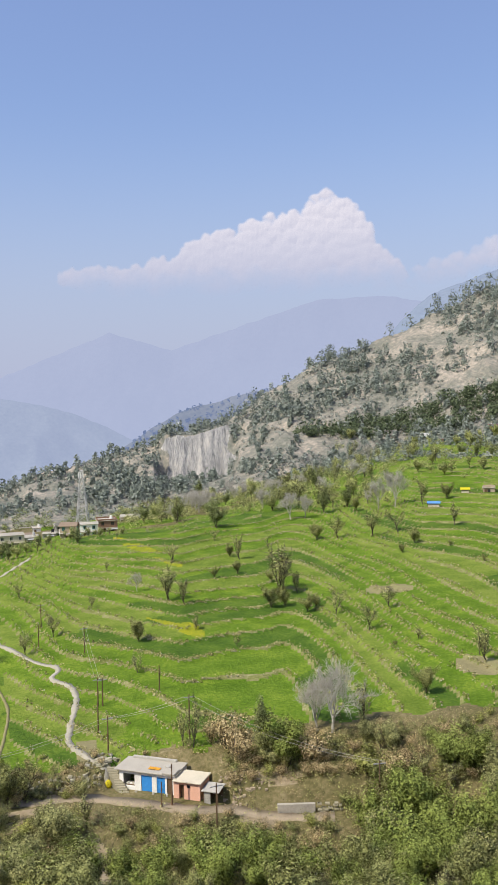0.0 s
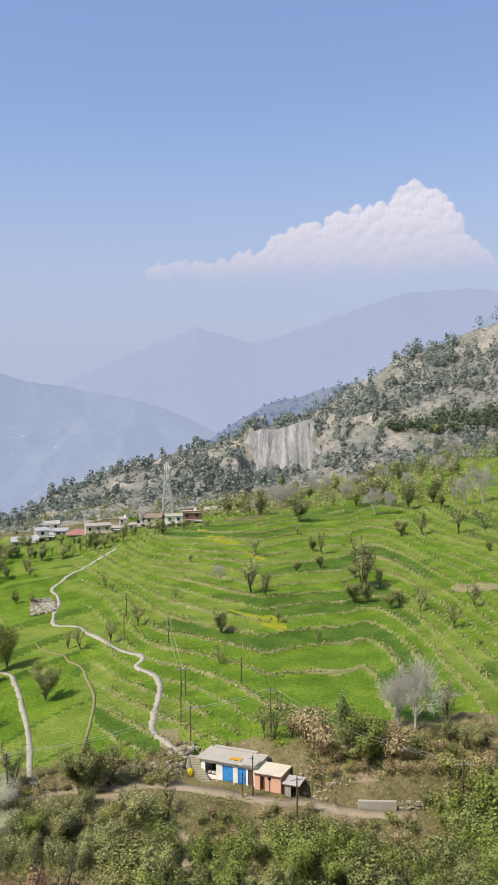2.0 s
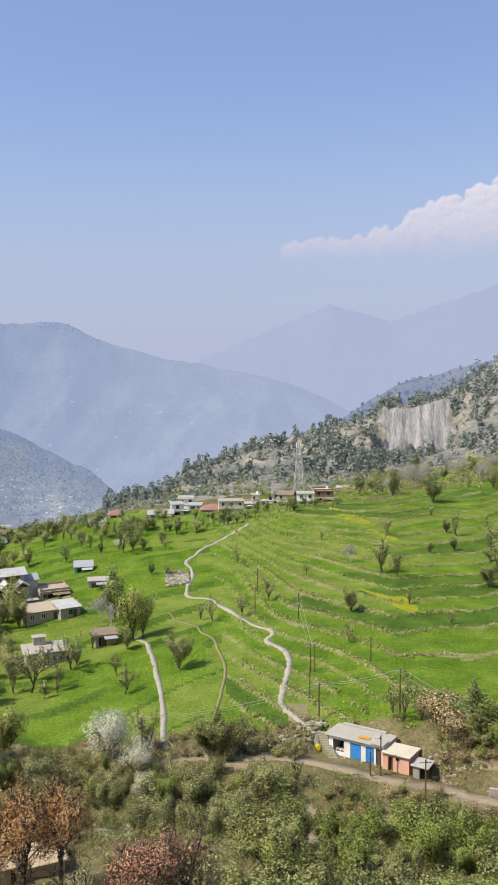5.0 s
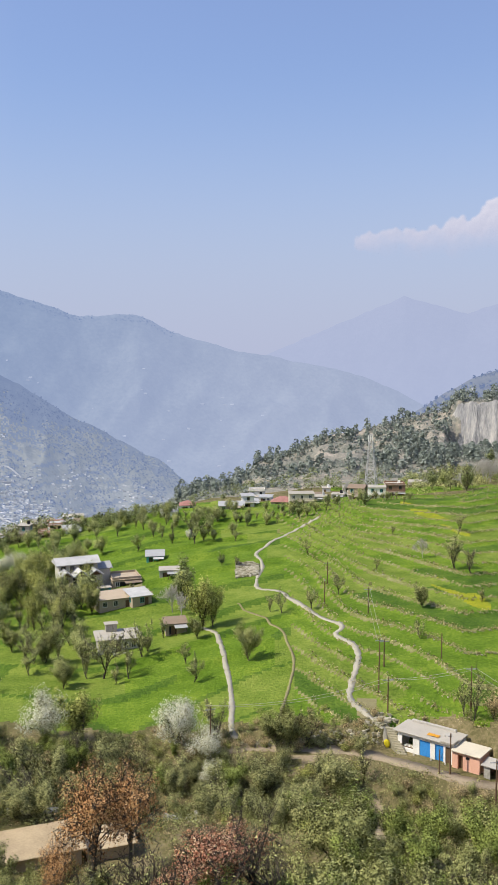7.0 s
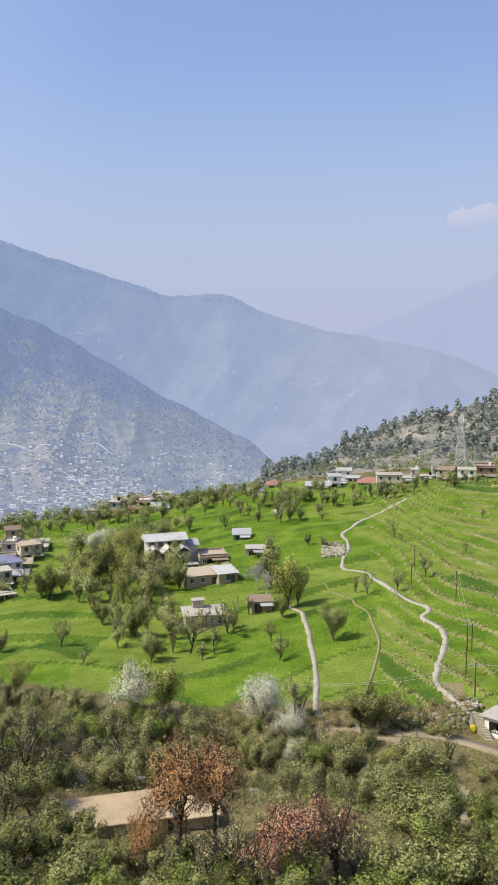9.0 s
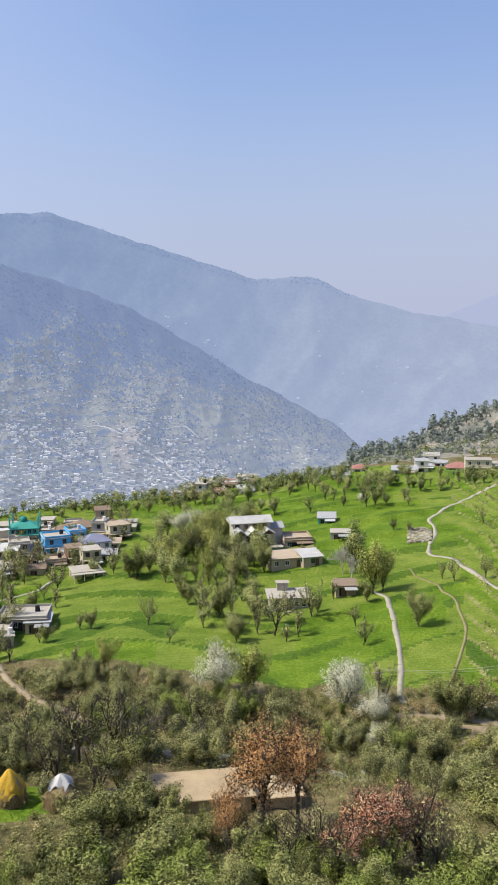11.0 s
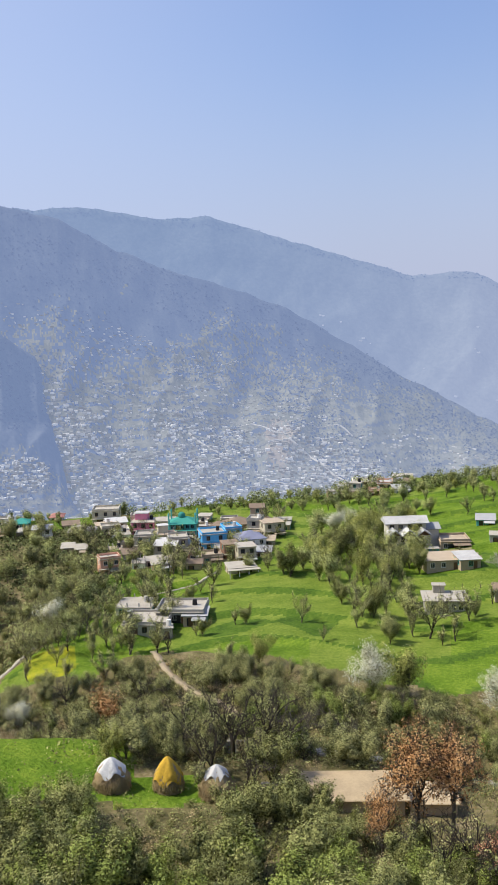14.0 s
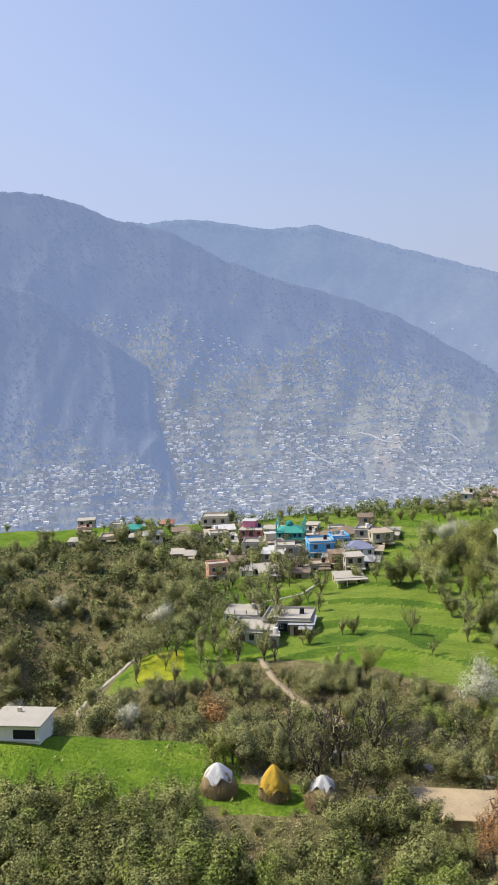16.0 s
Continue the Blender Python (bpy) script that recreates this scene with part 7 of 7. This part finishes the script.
def far_woods(name, words, land_of, count, seed, size, material, k0=0.02, k1=1.02, a0=-90):
    aa, kk, xx, yy, zz = land_of
    rg = np.random.RandomState(seed)
    side = np.radians(aa) * 2400
    ok = (aa > a0) & (kk > k0) & (kk < k1) & (waves(side, zz * 2, seed, 300.0, 4) > 0.25 - 0.7 * kk)
    i, j = np.nonzero(ok[:-1, :-1])
    pick = rg.randint(0, len(i), count)
    i, j = i[pick], j[pick]
    u, v = rg.uniform(0, 1, count), rg.uniform(0, 1, count)
    lerp = lambda q: (q[i, j] * (1 - u) + q[i + 1, j] * u) * (1 - v) + (q[i, j + 1] * (1 - u) + q[i + 1, j + 1] * u) * v
    c = np.stack([lerp(xx), lerp(yy), lerp(zz) + size * 0.4], -1)
    vv, q = leaves(rg, c, np.full(count, size), count * 3, size * 1.0)
    return tagged(mesh_np(name, vv, q, [material], smooth=False), words, "woods", kind="stuff")


far_woods("far_woods", "dark woods speckling the far mountainside", TOWN, 14000, 8, 2.8, M["hazed_far_tree"])
far_woods("north_woods", "trees along the crest of the long far ridge", NORTH, 2200, 12, 3, M["hazed_north_tree"], 0.95, 1.02, 24)
far_woods("west_woods", "dark woods on the far shoulder", WEST, 6000, 9, 3.0, M["hazed_far_tree"])
far_woods("terraced_hill_woods", "dark trees on the hazy terraced hill", TERR, 1500, 10, 4, M["hazed_far_tree"])

def mountain_road(k_of, az0, az1, width, words, lift=1.5):
    """A pale road that winds across the far mountainside."""
    aa, kk, xx, yy, zz = TOWN
    V, F = [], []
    for n, az in enumerate(np.arange(az0, az1, 0.12)):
        i = min(max(int((az - aa[0, 0]) / 0.1), 0), aa.shape[0] - 2)
        u = (az - aa[i, 0]) / 0.1
        k = k_of(az)
        col = lambda q: np.interp(k, kk[0], q[i] * (1 - u) + q[i + 1] * u)
        x, y, z = col(xx), col(yy), col(zz)
        V += [(x, y, z + lift + width * 0.5), (x, y, z + lift - width * 0.5), (x, y + 6, z + lift - width * 0.5), (x, y + 6, z + lift + width * 0.5)]
        if n:
            o = 4 * (n - 1)
            F += [(o, o + 1, o + 5, o + 4), (o + 3, o, o + 4, o + 7)]
    return tagged(mesh_np("mountain_road", np.array(V), np.array(F), [M["town"]]), words, "road", kind="structure")


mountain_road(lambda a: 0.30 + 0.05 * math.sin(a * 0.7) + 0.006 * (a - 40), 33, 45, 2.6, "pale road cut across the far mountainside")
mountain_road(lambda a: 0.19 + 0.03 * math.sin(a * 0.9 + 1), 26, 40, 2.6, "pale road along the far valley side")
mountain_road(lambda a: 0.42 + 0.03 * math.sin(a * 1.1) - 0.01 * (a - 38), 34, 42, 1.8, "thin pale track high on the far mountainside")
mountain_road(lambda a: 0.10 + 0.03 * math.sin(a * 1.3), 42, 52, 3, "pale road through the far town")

cl = bpy.data.materials.new("cloud_vapour")
cl.use_nodes = True
cn, ck = cl.node_tree.nodes, cl.node_tree.links
cb = cn["Principled BSDF"]
cb.inputs["Base Color"].default_value = (0.32, 0.31, 0.3, 1)
cb.inputs["Roughness"].default_value = 1.0
cb.inputs["Specular IOR Level"].default_value = 0.0
cb.inputs["Emission Color"].default_value = (*lin((190, 192, 218)), 1)
cb.inputs["Emission Strength"].default_value = 1.0
tc = cn.new("ShaderNodeTexCoord")
sx = cn.new("ShaderNodeSeparateXYZ")
# emission and base carry the hazy foot and lit top, set by height
mr = cn.new("ShaderNodeMapRange")
mr.inputs["From Min"].default_value = 610
mr.inputs["From Max"].default_value = 1060
rp = cn.new("ShaderNodeValToRGB")
rp.color_ramp.elements[0].color = (*lin((184, 190, 216)), 1)
rp.color_ramp.elements[1].color = (*lin((205, 203, 218)), 1)
rb = cn.new("ShaderNodeValToRGB")
rb.color_ramp.elements[0].color = (0.0, 0.0, 0.0, 1)
rb.color_ramp.elements[1].color = (0.1, 0.092, 0.08, 1)
rb.color_ramp.elements[0].position = 0.1
ck.new(tc.outputs["Object"], sx.inputs[0])
ck.new(sx.outputs[2], mr.inputs[0])
ck.new(mr.outputs[0], rp.inputs[0])
ck.new(mr.outputs[0], rb.inputs[0])
ck.new(rp.outputs[0], cb.inputs["Emission Color"])
ck.new(rb.outputs[0], cb.inputs["Base Color"])
ct = cn.new("ShaderNodeBsdfTransparent")   # the vapour thins out towards its foot
cx_ = cn.new("ShaderNodeMixShader")
cz_ = cn.new("ShaderNodeTexNoise")
cz_.inputs["Scale"].default_value = 0.009
cz_.inputs["Detail"].default_value = 3
cs_ = cn.new("ShaderNodeMath")
cs_.operation = 'MULTIPLY_ADD'
cs_.inputs[1].default_value = 1.1
cs_.inputs[2].default_value = -0.8
ca_ = cn.new("ShaderNodeMath")
ca_.operation = 'MULTIPLY_ADD'
ca_.use_clamp = True
ca_.inputs[1].default_value = 3.0
ck.new(tc.outputs["Object"], cz_.inputs["Vector"])
ck.new(cz_.outputs[0], cs_.inputs[0])
ck.new(mr.outputs[0], ca_.inputs[0])
ck.new(cs_.outputs[0], ca_.inputs[2])
th_ = cn.new("ShaderNodeAttribute")
th_.attribute_name = "thickness"
tm_ = cn.new("ShaderNodeMath")
tm_.operation = 'MULTIPLY'
ck.new(ca_.outputs[0], tm_.inputs[0])
ck.new(th_.outputs["Fac"], tm_.inputs[1])
ck.new(tm_.outputs[0], cx_.inputs[0])
ck.new(ct.outputs[0], cx_.inputs[1])
ck.new(cb.outputs[0], cx_.inputs[2])
ck.new(cx_.outputs[0], cn["Material Output"].inputs[0])
crg = np.random.RandomState(21)
RC = 4700
ga, ge = np.meshgrid(np.arange(-17.0, 13.0, 0.045), np.arange(6.0, 14.2, 0.045), indexing="ij")
px, pz = np.radians(ga) * RC, np.tan(np.radians(ge)) * RC
px = px + 9 * waves(px, pz, 201, 70.0, 3)
pz = pz + 9 * waves(pz, px, 202, 70.0, 3)
bulge = np.full(ga.shape, -1.0)
for k in range(460):
    az = crg.uniform(-10.0, 12.0)
    top = np.interp(az, [-10.5, -8.6, -7.6, -6.6, -5.3, -4, -1.8, 2.3, 5.5, 8, 10.5, 12], [8.6, 10.3, 12.4, 13.3, 13.9, 12.8, 12.5, 11.3, 9.9, 9.2, 9.3, 8.9])
    low_e = float(np.interp(az, [-10, -2, 4, 10, 12], [6.2, 6.6, 7.3, 8.0, 8.3]))
    depth = crg.uniform(0, 1) ** 1.3
    rad = (26 + 74 * depth * min(1.0, (top - low_e) / 3.5) + crg.uniform(0, 12)) * min(1.0, 0.35 + (top - low_e) / 4)
    e = max(low_e, top - math.degrees(rad / RC) - depth * (top - low_e) * 0.9)
    d2 = (px - radians(az) * RC) ** 2 * 0.75 + (pz - math.tan(radians(e)) * RC) ** 2
    bulge = np.maximum(bulge, np.where(d2 < rad * rad, np.sqrt(np.maximum(rad * rad - d2, 0)) + 30 * depth, -1))
for k in range(70):                   # the thin bank that trails off behind the wooded hill
    az = crg.uniform(-16.5, -10.2)
    e = float(np.interp(az, [-16.5, -13.5, -10.2], [10.0, 9.2, 8.2])) - crg.uniform(0, 1) * 1.2
    rad = crg.uniform(16, 42)
    d2 = (px - radians(az) * RC) ** 2 * 0.55 + (pz - math.tan(radians(e)) * RC) ** 2
    bulge = np.maximum(bulge, np.where(d2 < rad * rad, 0.5 * np.sqrt(np.maximum(rad * rad - d2, 0)), -1))
body = (bulge > 0) & (ga > -10.0)     # no gaps between the puffs
gap_ = np.maximum.accumulate(body[:, ::-1], axis=1)[:, ::-1] & np.maximum.accumulate(body, axis=1) & ~body
bulge = np.where(gap_, 24.0, bulge)
thick_of = np.clip(bulge / 22.0, 0, 1)
for _ in range(5):
    thick_of[1:-1, 1:-1] = 0.4 * thick_of[1:-1, 1:-1] + 0.15 * (thick_of[:-2, 1:-1] + thick_of[2:, 1:-1] + thick_of[1:-1, :-2] + thick_of[1:-1, 2:])
inside = thick_of > 0.02
for _ in range(9):
    bulge[1:-1, 1:-1] = 0.4 * bulge[1:-1, 1:-1] + 0.15 * (bulge[:-2, 1:-1] + bulge[2:, 1:-1] + bulge[1:-1, :-2] + bulge[1:-1, 2:])
rr_ = RC - 0.8 * bulge + 3 * waves(px * 1.0, pz, 203, 60.0, 3)
cv = np.stack([-rr_ * np.sin(np.radians(ga)), rr_ * np.cos(np.radians(ga)), EYE + RC * np.tan(np.radians(ge))], -1).reshape(-1, 3)
ci = np.arange(ga.size).reshape(ga.shape)
cq = np.stack([ci[:-1, :-1], ci[:-1, 1:], ci[1:, 1:], ci[1:, :-1]], -1)[inside[:-1, :-1] & inside[1:, 1:] & inside[1:, :-1] & inside[:-1, 1:]]
cloud = mesh_np("backdrop_cloud", cv, cq, [cl])
cloud.data.attributes.new("thickness", 'FLOAT', 'POINT').data.foreach_set("value", thick_of.ravel().astype(np.float32))
tagged(cloud, "white cumulus cloud fading into haze behind the mountains", "cloud", kind="structure")
